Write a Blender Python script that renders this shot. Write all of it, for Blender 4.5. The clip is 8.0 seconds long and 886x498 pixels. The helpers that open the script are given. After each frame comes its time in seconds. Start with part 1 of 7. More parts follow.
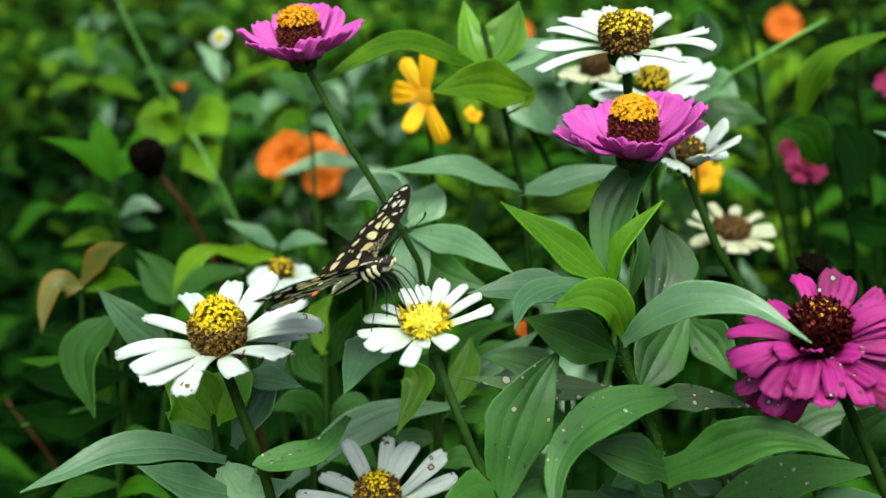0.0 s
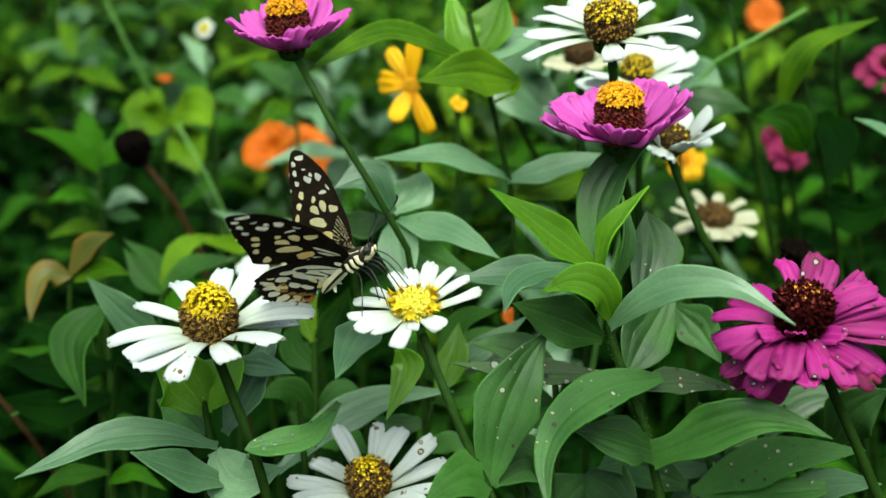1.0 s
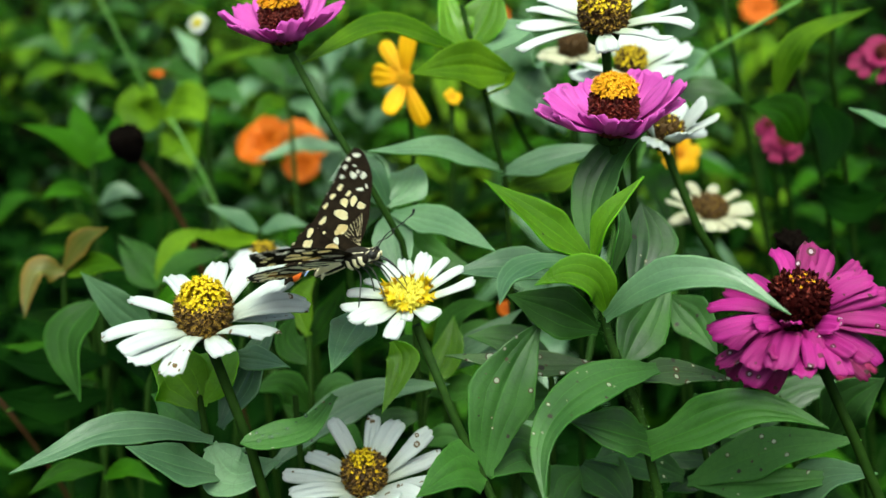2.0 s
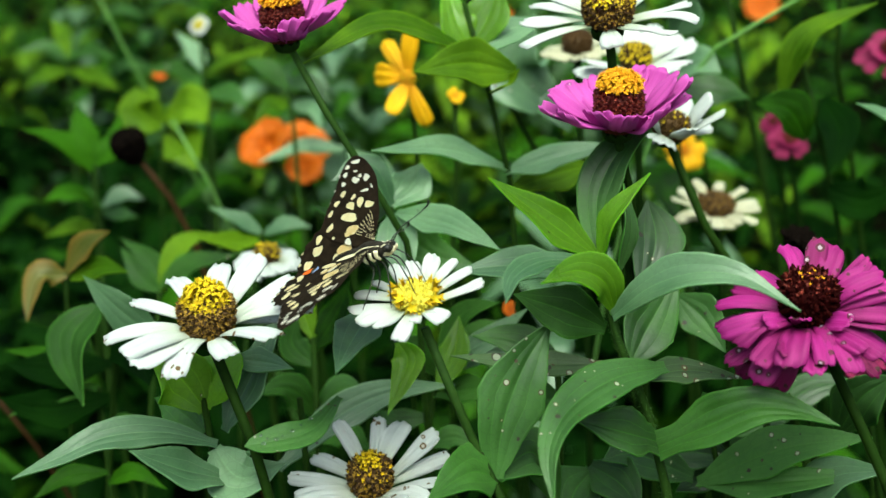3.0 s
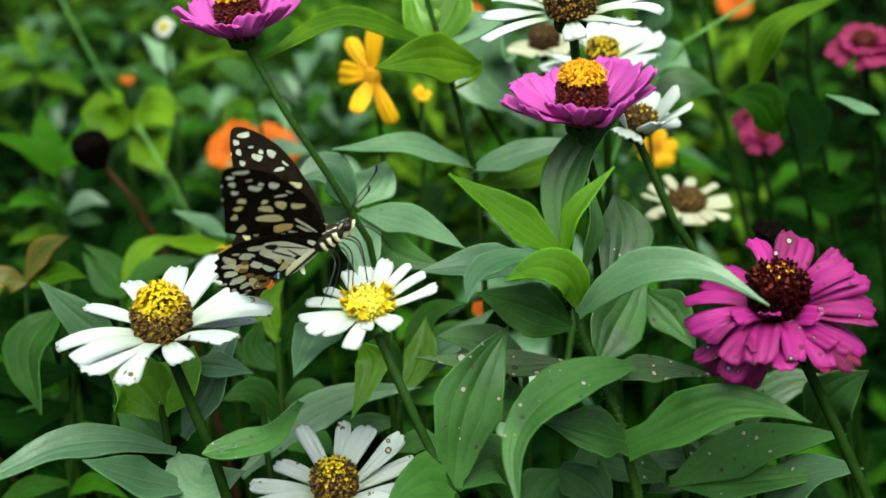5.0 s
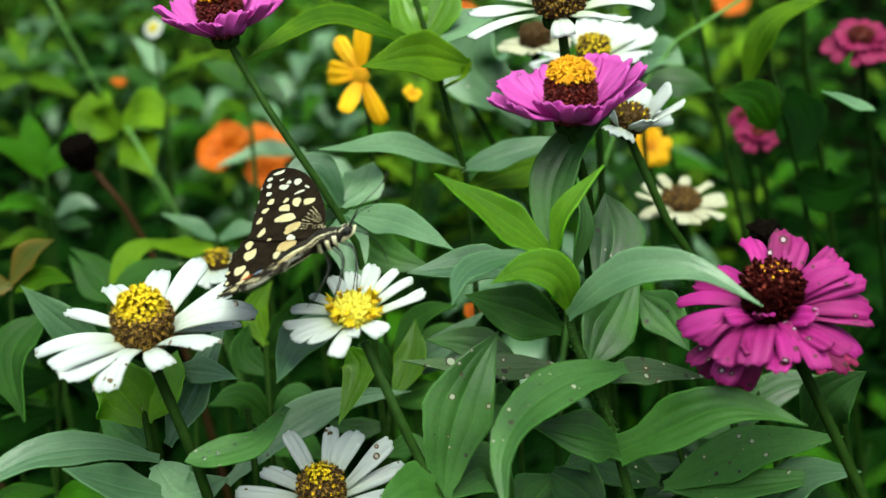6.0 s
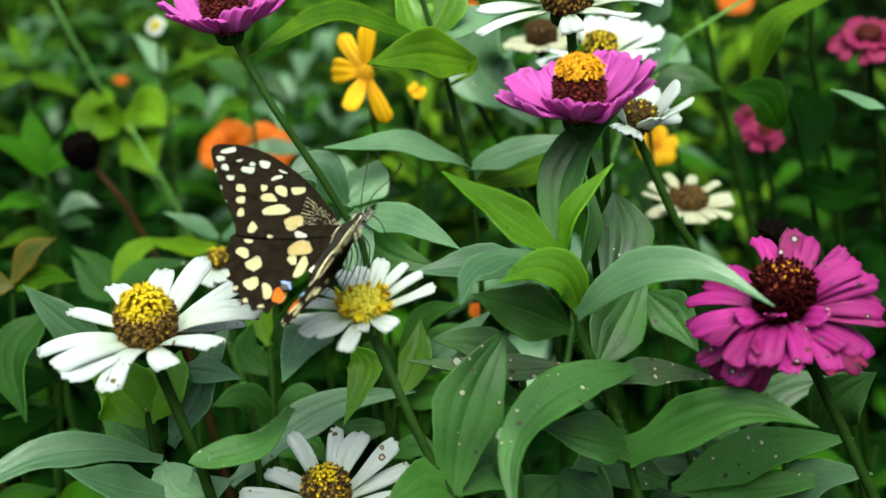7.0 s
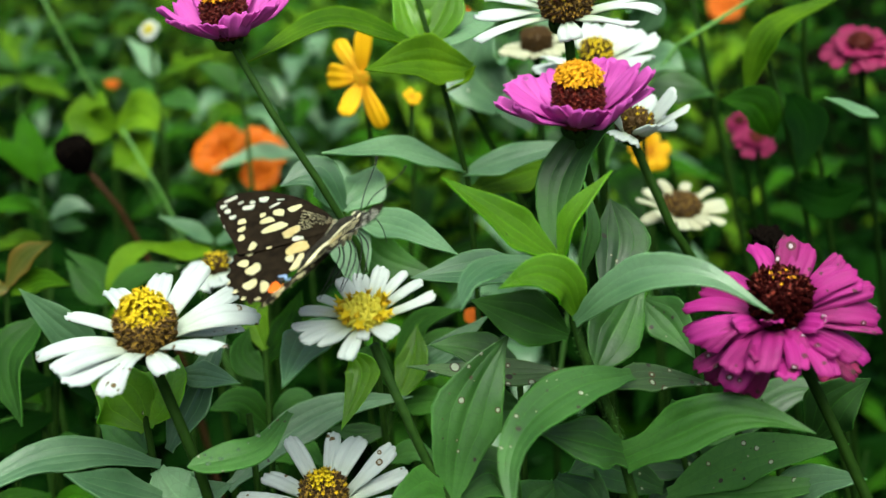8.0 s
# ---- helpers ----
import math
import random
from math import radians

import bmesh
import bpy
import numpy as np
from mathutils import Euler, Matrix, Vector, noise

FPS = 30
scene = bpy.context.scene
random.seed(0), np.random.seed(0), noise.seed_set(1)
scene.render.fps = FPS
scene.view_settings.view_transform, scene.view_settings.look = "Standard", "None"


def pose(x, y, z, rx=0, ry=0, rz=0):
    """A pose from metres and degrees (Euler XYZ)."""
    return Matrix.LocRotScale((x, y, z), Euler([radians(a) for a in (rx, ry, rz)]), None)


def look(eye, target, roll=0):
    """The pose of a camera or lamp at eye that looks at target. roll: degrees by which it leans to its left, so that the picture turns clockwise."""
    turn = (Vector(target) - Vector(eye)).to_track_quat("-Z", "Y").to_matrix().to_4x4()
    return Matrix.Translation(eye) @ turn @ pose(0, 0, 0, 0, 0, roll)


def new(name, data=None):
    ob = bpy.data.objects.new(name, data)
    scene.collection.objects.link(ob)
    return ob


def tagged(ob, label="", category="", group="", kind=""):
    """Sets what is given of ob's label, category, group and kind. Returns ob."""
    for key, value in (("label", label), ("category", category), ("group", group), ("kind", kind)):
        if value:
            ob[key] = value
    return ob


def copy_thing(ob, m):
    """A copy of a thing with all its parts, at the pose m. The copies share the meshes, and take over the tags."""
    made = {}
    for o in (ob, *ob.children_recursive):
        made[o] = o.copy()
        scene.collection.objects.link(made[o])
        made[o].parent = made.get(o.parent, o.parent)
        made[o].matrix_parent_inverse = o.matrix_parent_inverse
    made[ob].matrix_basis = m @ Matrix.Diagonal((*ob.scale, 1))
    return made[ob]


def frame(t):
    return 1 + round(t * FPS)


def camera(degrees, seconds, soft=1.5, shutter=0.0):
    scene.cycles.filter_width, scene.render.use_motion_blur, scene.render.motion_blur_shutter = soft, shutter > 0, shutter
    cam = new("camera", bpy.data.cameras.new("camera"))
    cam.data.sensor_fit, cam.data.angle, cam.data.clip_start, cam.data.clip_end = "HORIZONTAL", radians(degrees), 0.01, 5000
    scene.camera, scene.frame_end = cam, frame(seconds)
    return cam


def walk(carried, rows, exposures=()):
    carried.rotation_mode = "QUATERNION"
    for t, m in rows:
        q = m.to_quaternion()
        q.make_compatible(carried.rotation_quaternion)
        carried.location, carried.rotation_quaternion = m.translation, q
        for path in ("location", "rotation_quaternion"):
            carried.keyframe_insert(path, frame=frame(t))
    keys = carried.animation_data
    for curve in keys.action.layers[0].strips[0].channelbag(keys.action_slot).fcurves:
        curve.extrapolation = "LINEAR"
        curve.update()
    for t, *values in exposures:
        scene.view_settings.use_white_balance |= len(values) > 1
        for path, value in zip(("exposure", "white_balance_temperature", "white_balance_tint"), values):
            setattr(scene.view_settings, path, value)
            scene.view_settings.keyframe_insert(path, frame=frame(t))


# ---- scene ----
cam = camera(40, 8.0, 1.5, 0.35)
cam.data.dof.use_dof = True
cam.data.dof.focus_distance = 0.375
cam.data.dof.aperture_fstop = 9.5
walk(cam, [
    (0, look((0.04031, -0.33725, 0.77602), (0.00276, 0.03291, 0.62914), -1.20)),
    (0.5, look((0.04041, -0.33868, 0.77518), (0.00674, 0.03173, 0.62801), -1.24)),
    (1, look((0.03820, -0.34208, 0.77583), (0.00693, 0.02771, 0.62656), -1.14)),
    (1.5, look((0.03842, -0.34290, 0.77547), (0.00805, 0.02631, 0.62459), -1.22)),
    (3, look((0.03784, -0.33853, 0.77238), (0.00677, 0.03096, 0.62235), -2.01)),
    (3.5, look((0.03697, -0.33893, 0.77172), (0.00412, 0.03038, 0.62162), -2.13)),
    (4, look((0.03739, -0.33865, 0.77127), (0.00793, 0.03137, 0.62222), -2.10)),
    (4.5, look((0.04023, -0.33496, 0.76904), (0.01388, 0.03539, 0.62024), -2.23)),
    (6, look((0.04696, -0.32310, 0.76403), (0.02143, 0.04746, 0.61561), -2.88)),
    (6.5, look((0.04609, -0.32086, 0.76302), (0.02113, 0.05004, 0.61534), -2.82)),
    (7, look((0.04486, -0.31941, 0.76234), (0.01914, 0.05112, 0.61387), -2.82)),
    (7.5, look((0.04319, -0.31951, 0.76258), (0.01872, 0.05108, 0.61404), -2.62)),
    (8, look((0.04120, -0.32084, 0.76348), (0.02011, 0.05042, 0.61609), -2.35)),
], exposures=[(0.0, 1.27, 6200, -18), (8.0, 1.27, 6200, -17)])

# ---- light: soft overcast daylight from above ----
world = bpy.data.worlds.new("sky")
scene.world = world
world.use_nodes = True
wn = world.node_tree.nodes
sky = wn.new("ShaderNodeTexSky")
sky.sky_type = "NISHITA"
sky.sun_disc = False
sky.sun_elevation, sky.sun_rotation = radians(67), radians(170)
sky.air_density, sky.dust_density, sky.ozone_density = 0.6, 8.0, 0.4
world.node_tree.links.new(sky.outputs[0], wn["Background"].inputs[0])
wn["Background"].inputs[1].default_value = 0.102
sun = new("sun", bpy.data.lights.new("sun", "SUN"))
sun.data.energy, sun.data.angle, sun.data.color = 1.35, radians(48), (1.0, 0.99, 0.96)
sun.matrix_basis = look((0.12, -0.68, 1.6), (0, 0, 0))


# ---- materials ----
def shader(name, rough=0.5, spec=0.5):
    m = bpy.data.materials.new(name)
    m.use_nodes = True
    nt = m.node_tree
    b = nt.nodes["Principled BSDF"]
    b.inputs["Roughness"].default_value = rough
    b.inputs["Specular IOR Level"].default_value = spec
    return m, nt, b


def node(nt, kind, **values):
    n = nt.nodes.new(kind)
    for key, value in values.items():
        n.inputs[key.replace("_", " ")].default_value = value
    return n


def ramp(nt, source, stops):
    n = nt.nodes.new("ShaderNodeValToRGB")
    el = n.color_ramp.elements
    while len(el) < len(stops):
        el.new(0.5)
    for e, (p, c) in zip(el, stops):
        e.position, e.color = p, (*c, 1)
    nt.links.new(source, n.inputs[0])
    return n.outputs[0]


def maths(nt, op, a, b=None):
    n = nt.nodes.new("ShaderNodeMath")
    n.operation = op
    for i, v in enumerate((a, b)):
        if v is None:
            continue
        if isinstance(v, (int, float)):
            n.inputs[i].default_value = v
        else:
            nt.links.new(v, n.inputs[i])
    return n.outputs[0]


def mixed(nt, fac, a, b, mode="MIX"):
    n = nt.nodes.new("ShaderNodeMix")
    n.data_type, n.blend_type = "RGBA", mode
    for socket, v in ((n.inputs[0], fac), (n.inputs[6], a), (n.inputs[7], b)):
        if isinstance(v, (int, float)):
            socket.default_value = v
        elif isinstance(v, tuple):
            socket.default_value = (*v, 1)
        else:
            nt.links.new(v, socket)
    return n.outputs[2]


def bumped(nt, b, height, strength, distance):
    n = node(nt, "ShaderNodeBump", Strength=strength, Distance=distance)
    nt.links.new(height, n.inputs["Height"])
    nt.links.new(n.outputs[0], b.inputs["Normal"])


def see_through(nt, b, colour, share):
    """Lets part of the light pass, as in a thin leaf or petal."""
    out = nt.nodes["Material Output"]
    tr = nt.nodes.new("ShaderNodeBsdfTranslucent")
    mix = nt.nodes.new("ShaderNodeMixShader")
    mix.inputs[0].default_value = share
    if isinstance(colour, tuple):
        tr.inputs[0].default_value = (*colour, 1)
    else:
        nt.links.new(colour, tr.inputs[0])
    nt.links.new(b.outputs[0], mix.inputs[1])
    nt.links.new(tr.outputs[0], mix.inputs[2])
    nt.links.new(mix.outputs[0], out.inputs[0])


def leaf_material(name, dark, light, rough=0.46, spots=0.66, share=0.38, edge=None, gloss=0.5, blight=1.0):
    m, nt, b = shader(name, rough, gloss)
    uv = nt.nodes.new("ShaderNodeUVMap")
    sep = nt.nodes.new("ShaderNodeSeparateXYZ")
    nt.links.new(uv.outputs[0], sep.inputs[0])
    pos = nt.nodes.new("ShaderNodeTexCoord").outputs["Object"]
    info = nt.nodes.new("ShaderNodeObjectInfo").outputs["Random"]
    # nerves that run from base to tip, and fine side veins
    across = maths(nt, "ABSOLUTE", maths(nt, "SUBTRACT", maths(nt, "MULTIPLY", sep.outputs[0], 2.0), 1.0))
    nerve = None
    for at, wide in ((0.0, 0.045), (0.45, 0.022), (0.90, 0.012)):
        d = maths(nt, "DIVIDE", maths(nt, "ABSOLUTE", maths(nt, "SUBTRACT", across, at)), wide)
        g = maths(nt, "SUBTRACT", 1.0, maths(nt, "MINIMUM", d, 1.0))
        nerve = g if nerve is None else maths(nt, "MAXIMUM", nerve, g)
    big = node(nt, "ShaderNodeTexNoise", Scale=45.0, Detail=4.0)
    nt.links.new(pos, big.inputs["Vector"])
    fine = node(nt, "ShaderNodeTexVoronoi", Scale=620.0)
    nt.links.new(pos, fine.inputs["Vector"])
    tone = maths(nt, "ADD", maths(nt, "MULTIPLY", big.outputs[0], 0.9), maths(nt, "MULTIPLY", maths(nt, "SUBTRACT", info, 0.5), 0.45))
    wide = node(nt, "ShaderNodeTexNoise", Scale=16.0, Detail=2.0)
    nt.links.new(pos, wide.inputs["Vector"])
    tone = maths(nt, "ADD", tone, maths(nt, "MULTIPLY", maths(nt, "SUBTRACT", wide.outputs[0], 0.5), 0.7))
    col = ramp(nt, tone, [(0.2, dark), (0.72, light)])
    col = mixed(nt, maths(nt, "MULTIPLY", nerve, 0.4), col, tuple(min(1, c * 1.45) for c in light))
    col = mixed(nt, maths(nt, "MULTIPLY", maths(nt, "POWER", across, 30.0), 0.5), col, tuple(min(1, c * 1.9) for c in light))
    if edge:
        col = mixed(nt, maths(nt, "MULTIPLY", maths(nt, "POWER", across, 2.5), 0.5), col, edge)
    # net of small veins
    net = node(nt, "ShaderNodeTexVoronoi", Scale=330.0)
    net.feature = "DISTANCE_TO_EDGE"
    nt.links.new(pos, net.inputs["Vector"])
    col = mixed(nt, maths(nt, "MULTIPLY", maths(nt, "LESS_THAN", net.outputs["Distance"], 0.05), 0.12), col, tuple(c * 0.35 for c in dark))
    # blight: pale dry flecks with a brown rim, of many sizes
    vo = node(nt, "ShaderNodeTexVoronoi", Scale=290.0, Randomness=1.0)
    nt.links.new(pos, vo.inputs["Vector"])
    pick = nt.nodes.new("ShaderNodeSeparateColor")
    nt.links.new(vo.outputs["Color"], pick.inputs[0])
    patch = node(nt, "ShaderNodeTexNoise", Scale=48.0, Detail=2.0)
    nt.links.new(pos, patch.inputs["Vector"])
    keep = maths(nt, "MULTIPLY", maths(nt, "GREATER_THAN", patch.outputs[0], spots), maths(nt, "GREATER_THAN", pick.outputs[1], 0.3))
    size = maths(nt, "ADD", maths(nt, "MULTIPLY", maths(nt, "POWER", pick.outputs[0], 2.0), 0.24 * blight), 0.10 * blight)
    ring = maths(nt, "MULTIPLY", maths(nt, "LESS_THAN", vo.outputs["Distance"], size), keep)
    core = maths(nt, "MULTIPLY", maths(nt, "LESS_THAN", vo.outputs["Distance"], maths(nt, "MULTIPLY", size, 0.72)), keep)
    rim_col = ramp(nt, pick.outputs[2], [(0.2, (0.025, 0.02, 0.008)), (0.8, (0.07, 0.05, 0.014))])
    col = mixed(nt, ring, col, rim_col)
    col = mixed(nt, maths(nt, "MULTIPLY", core, maths(nt, "GREATER_THAN", pick.outputs[2], 0.3)), col, (0.38, 0.41, 0.32))
    nt.links.new(col, b.inputs["Base Color"])
    # grooves along the nerves, a soft quilt of skin between the small veins
    quilt = maths(nt, "MULTIPLY", maths(nt, "MINIMUM", net.outputs["Distance"], 0.25), 0.7)
    height = maths(nt, "ADD", maths(nt, "MULTIPLY", nerve, -0.4), maths(nt, "MULTIPLY", fine.outputs["Distance"], 0.22))
    bumped(nt, b, maths(nt, "ADD", height, quilt), 0.6, 0.0004)
    rg = ramp(nt, big.outputs[0], [(0.3, (rough - 0.12,) * 3), (0.7, (rough + 0.22,) * 3)])
    nt.links.new(rg, b.inputs["Roughness"])
    glow = nt.nodes.new("ShaderNodeVectorMath")
    glow.operation = "MULTIPLY"
    nt.links.new(col, glow.inputs[0])
    glow.inputs[1].default_value = (1.75, 2.1, 0.75)
    see_through(nt, b, glow.outputs[0], share)
    return m


def petal_material(name, base, tip, streak, rough=0.55, share=0.3, spots=0.0, vary=0.18, often=0.62, rim=(0.13, 0.08, 0.03), dry=(0.50, 0.46, 0.42)):
    m, nt, b = shader(name, rough, 0.3)
    uv = nt.nodes.new("ShaderNodeUVMap")
    sep = nt.nodes.new("ShaderNodeSeparateXYZ")
    nt.links.new(uv.outputs[0], sep.inputs[0])
    pos = nt.nodes.new("ShaderNodeTexCoord").outputs["Object"]
    info = nt.nodes.new("ShaderNodeObjectInfo").outputs["Random"]
    col = ramp(nt, sep.outputs[1], [(0.0, base), (0.55, tip)])
    wave = node(nt, "ShaderNodeTexNoise", Scale=1.0, Detail=3.0)
    mp = nt.nodes.new("ShaderNodeMapping")
    mp.inputs["Scale"].default_value = (26.0, 1.6, 1.0)
    nt.links.new(uv.outputs[0], mp.inputs[0])
    nt.links.new(mp.outputs[0], wave.inputs["Vector"])
    col = mixed(nt, maths(nt, "MULTIPLY", maths(nt, "SUBTRACT", wave.outputs[0], 0.35), 0.7), col, streak)
    col = mixed(nt, maths(nt, "MULTIPLY", info, vary), col, streak)
    blot = node(nt, "ShaderNodeTexNoise", Scale=140.0, Detail=3.0)
    nt.links.new(pos, blot.inputs["Vector"])
    col = mixed(nt, maths(nt, "MULTIPLY", maths(nt, "SUBTRACT", blot.outputs[0], 0.4), 0.35), col, streak)
    if spots:
        vo = node(nt, "ShaderNodeTexVoronoi", Scale=spots)
        own = nt.nodes.new("ShaderNodeVectorMath")
        own.operation = "ADD"
        nt.links.new(pos, own.inputs[0])
        nt.links.new(info, own.inputs[1])
        nt.links.new(own.outputs[0], vo.inputs["Vector"])
        patch = maths(nt, "GREATER_THAN", maths(nt, "ADD", maths(nt, "MULTIPLY", sep.outputs[1], 0.45), maths(nt, "MULTIPLY", info, 0.45)), often)
        pick = nt.nodes.new("ShaderNodeSeparateColor")
        nt.links.new(vo.outputs["Color"], pick.inputs[0])
        size = maths(nt, "ADD", maths(nt, "MULTIPLY", pick.outputs[0], 0.24), 0.12)
        ring = maths(nt, "MULTIPLY", maths(nt, "LESS_THAN", vo.outputs["Distance"], size), patch)
        core = maths(nt, "MULTIPLY", maths(nt, "LESS_THAN", vo.outputs["Distance"], maths(nt, "MULTIPLY", size, 0.5)), patch)
        col = mixed(nt, ring, col, rim)
        col = mixed(nt, core, col, dry)
    nt.links.new(col, b.inputs["Base Color"])
    bumped(nt, b, wave.outputs[0], 0.55, 0.0008)
    see_through(nt, b, col, share)
    return m


def plain_material(name, a, c, rough=0.6, scale=120.0, bump=0.3, share=0.0, spec=0.25):
    m, nt, b = shader(name, rough, spec)
    pos = nt.nodes.new("ShaderNodeTexCoord").outputs["Object"]
    info = nt.nodes.new("ShaderNodeObjectInfo").outputs["Random"]
    no = node(nt, "ShaderNodeTexNoise", Scale=scale, Detail=5.0)
    nt.links.new(pos, no.inputs["Vector"])
    isl = nt.nodes.new("ShaderNodeNewGeometry").outputs["Random Per Island"]
    tone = maths(nt, "ADD", maths(nt, "MULTIPLY", no.outputs[0], 0.7), maths(nt, "MULTIPLY", maths(nt, "ADD", info, isl), 0.15))
    col = ramp(nt, tone, [(0.25, a), (0.75, c)])
    nt.links.new(col, b.inputs["Base Color"])
    bumped(nt, b, no.outputs[0], bump, 0.0008)
    if share:
        see_through(nt, b, col, share)
    return m


LEAF = leaf_material("zinnia_leaf_green", (0.012, 0.044, 0.003), (0.058, 0.165, 0.016), rough=0.50, gloss=0.7)
LEAF_SPOTTED = leaf_material("spotted_leaf_green", (0.014, 0.050, 0.005), (0.064, 0.172, 0.024), rough=0.50, spots=0.46, gloss=0.7, blight=0.9)
LEAF_BLIGHTED = leaf_material("blighted_leaf_green", (0.030, 0.060, 0.014), (0.090, 0.165, 0.050), rough=0.52, spots=0.24, gloss=0.7, blight=2.1)
LEAF_SOFT = leaf_material("soft_leaf_green", (0.022, 0.066, 0.007), (0.062, 0.160, 0.020), rough=0.55, gloss=0.2)
LEAF_YOUNG = leaf_material("young_leaf_green", (0.085, 0.185, 0.006), (0.165, 0.32, 0.012), rough=0.38, share=0.45)
LEAF_PALE = leaf_material("pale_leaf_green", (0.050, 0.116, 0.046), (0.150, 0.262, 0.128), rough=0.42, gloss=1.0, share=0.3)
# Undergrowth shade is put into this green, far below a leaf's own tone
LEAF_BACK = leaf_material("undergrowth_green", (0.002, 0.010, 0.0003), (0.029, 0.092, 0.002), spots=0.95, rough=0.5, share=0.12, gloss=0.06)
LEAF_BRIGHT = leaf_material("bright_undergrowth_green", (0.028, 0.072, 0.001), (0.120, 0.215, 0.006), spots=0.95, rough=0.5, share=0.18, gloss=0.1)
# Leaf green painted almost black to stand for deep shade
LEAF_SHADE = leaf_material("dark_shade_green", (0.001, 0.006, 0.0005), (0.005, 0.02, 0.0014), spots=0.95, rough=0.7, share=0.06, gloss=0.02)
LEAF_RUST = leaf_material("rusty_leaf", (0.060, 0.080, 0.008), (0.15, 0.12, 0.012), rough=0.5, share=0.3, edge=(0.26, 0.11, 0.012))
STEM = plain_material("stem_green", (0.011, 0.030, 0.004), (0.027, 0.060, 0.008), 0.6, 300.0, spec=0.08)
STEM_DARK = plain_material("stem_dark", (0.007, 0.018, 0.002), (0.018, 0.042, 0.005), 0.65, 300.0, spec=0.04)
# Shaded copy of the stem green: the shade is in its colour
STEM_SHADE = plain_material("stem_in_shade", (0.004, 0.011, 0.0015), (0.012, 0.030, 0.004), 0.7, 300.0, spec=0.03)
STEM_PALE = plain_material("stem_pale", (0.08, 0.18, 0.035), (0.14, 0.28, 0.06), 0.5, 200.0)
STEM_RED = plain_material("stem_red", (0.022, 0.010, 0.004), (0.050, 0.022, 0.008), 0.6, 200.0, spec=0.08)
WHITE = petal_material("white_petal", (0.54, 0.58, 0.42), (0.64, 0.66, 0.67), (0.46, 0.50, 0.48), spots=240.0)
WHITE_CLEAN = petal_material("clean_white_petal", (0.50, 0.57, 0.32), (0.65, 0.67, 0.67), (0.50, 0.54, 0.50))
CREAM = petal_material("fading_cream_petal", (0.48, 0.49, 0.32), (0.60, 0.60, 0.46), (0.36, 0.27, 0.10))
PINK = petal_material("mauve_petal", (0.42, 0.045, 0.30), (0.62, 0.105, 0.50), (0.46, 0.035, 0.34), vary=0.35)
MAGENTA = petal_material("magenta_petal", (0.12, 0.002, 0.06), (0.43, 0.019, 0.26), (0.13, 0.001, 0.05), share=0.15, spots=190.0, vary=0.75, often=0.42, rim=(0.10, 0.02, 0.04), dry=(0.46, 0.36, 0.42))
# Darker petal copy: paints the shade on the bloom's lower petals
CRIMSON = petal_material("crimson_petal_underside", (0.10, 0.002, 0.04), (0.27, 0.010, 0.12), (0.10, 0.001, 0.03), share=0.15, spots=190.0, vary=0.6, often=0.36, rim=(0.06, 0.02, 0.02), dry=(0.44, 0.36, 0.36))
CONE_BLACK = plain_material("cone_black_red", (0.006, 0.001, 0.001), (0.026, 0.002, 0.002), 0.8, 900.0, spec=0.03)
MAGENTA_FAR = petal_material("deep_pink_petal", (0.17, 0.004, 0.05), (0.28, 0.010, 0.09), (0.14, 0.003, 0.035))
YELLOW = petal_material("yellow_petal", (0.78, 0.34, 0.004), (0.88, 0.52, 0.005), (0.82, 0.40, 0.004))
ORANGE = petal_material("orange_petal", (0.50, 0.090, 0.0005), (0.64, 0.150, 0.001), (0.56, 0.090, 0.0005))
CONE = plain_material("cone_brown", (0.025, 0.011, 0.003), (0.09, 0.045, 0.008), 0.65, 900.0)
FLORET_BROWN = plain_material("floret_gold_brown", (0.10, 0.05, 0.006), (0.34, 0.20, 0.020), 0.6, 900.0)
FLORET_RED = plain_material("floret_red", (0.05, 0.004, 0.003), (0.20, 0.018, 0.006), 0.6, 900.0)
CONE_RED = plain_material("cone_dark_red", (0.03, 0.003, 0.002), (0.12, 0.010, 0.004), 0.6, 900.0)
CONE_YELLOW = plain_material("cone_yellow_green", (0.40, 0.35, 0.03), (0.66, 0.55, 0.06), 0.6, 900.0)
FLORET = plain_material("floret_yellow", (0.60, 0.40, 0.006), (0.78, 0.58, 0.018), 0.55, 900.0, share=0.2)
FLORET_ORANGE = plain_material("floret_orange", (0.66, 0.27, 0.006), (0.82, 0.43, 0.012), 0.55, 900.0, share=0.2)
FLORET_GOLD = plain_material("floret_gold", (0.50, 0.29, 0.005), (0.74, 0.50, 0.012), 0.55, 900.0, share=0.2)
BUD = plain_material("dead_head_black", (0.002, 0.0015, 0.0015), (0.007, 0.005, 0.004), 0.95, 500.0, 0.8, spec=0.0)
CONE_ORANGE = plain_material("cone_orange", (0.50, 0.10, 0.003), (0.68, 0.17, 0.006), 0.7, 500.0)
# Soil colour holds the shade under the plants, hence nearly black
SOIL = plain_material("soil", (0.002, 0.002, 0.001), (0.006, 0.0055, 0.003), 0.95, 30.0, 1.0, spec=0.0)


# ---- mesh helpers ----
def thing(name, at, label, category, group="", kind=""):
    ob = new(name)
    ob.location = at
    return tagged(ob, label, category, group, kind)


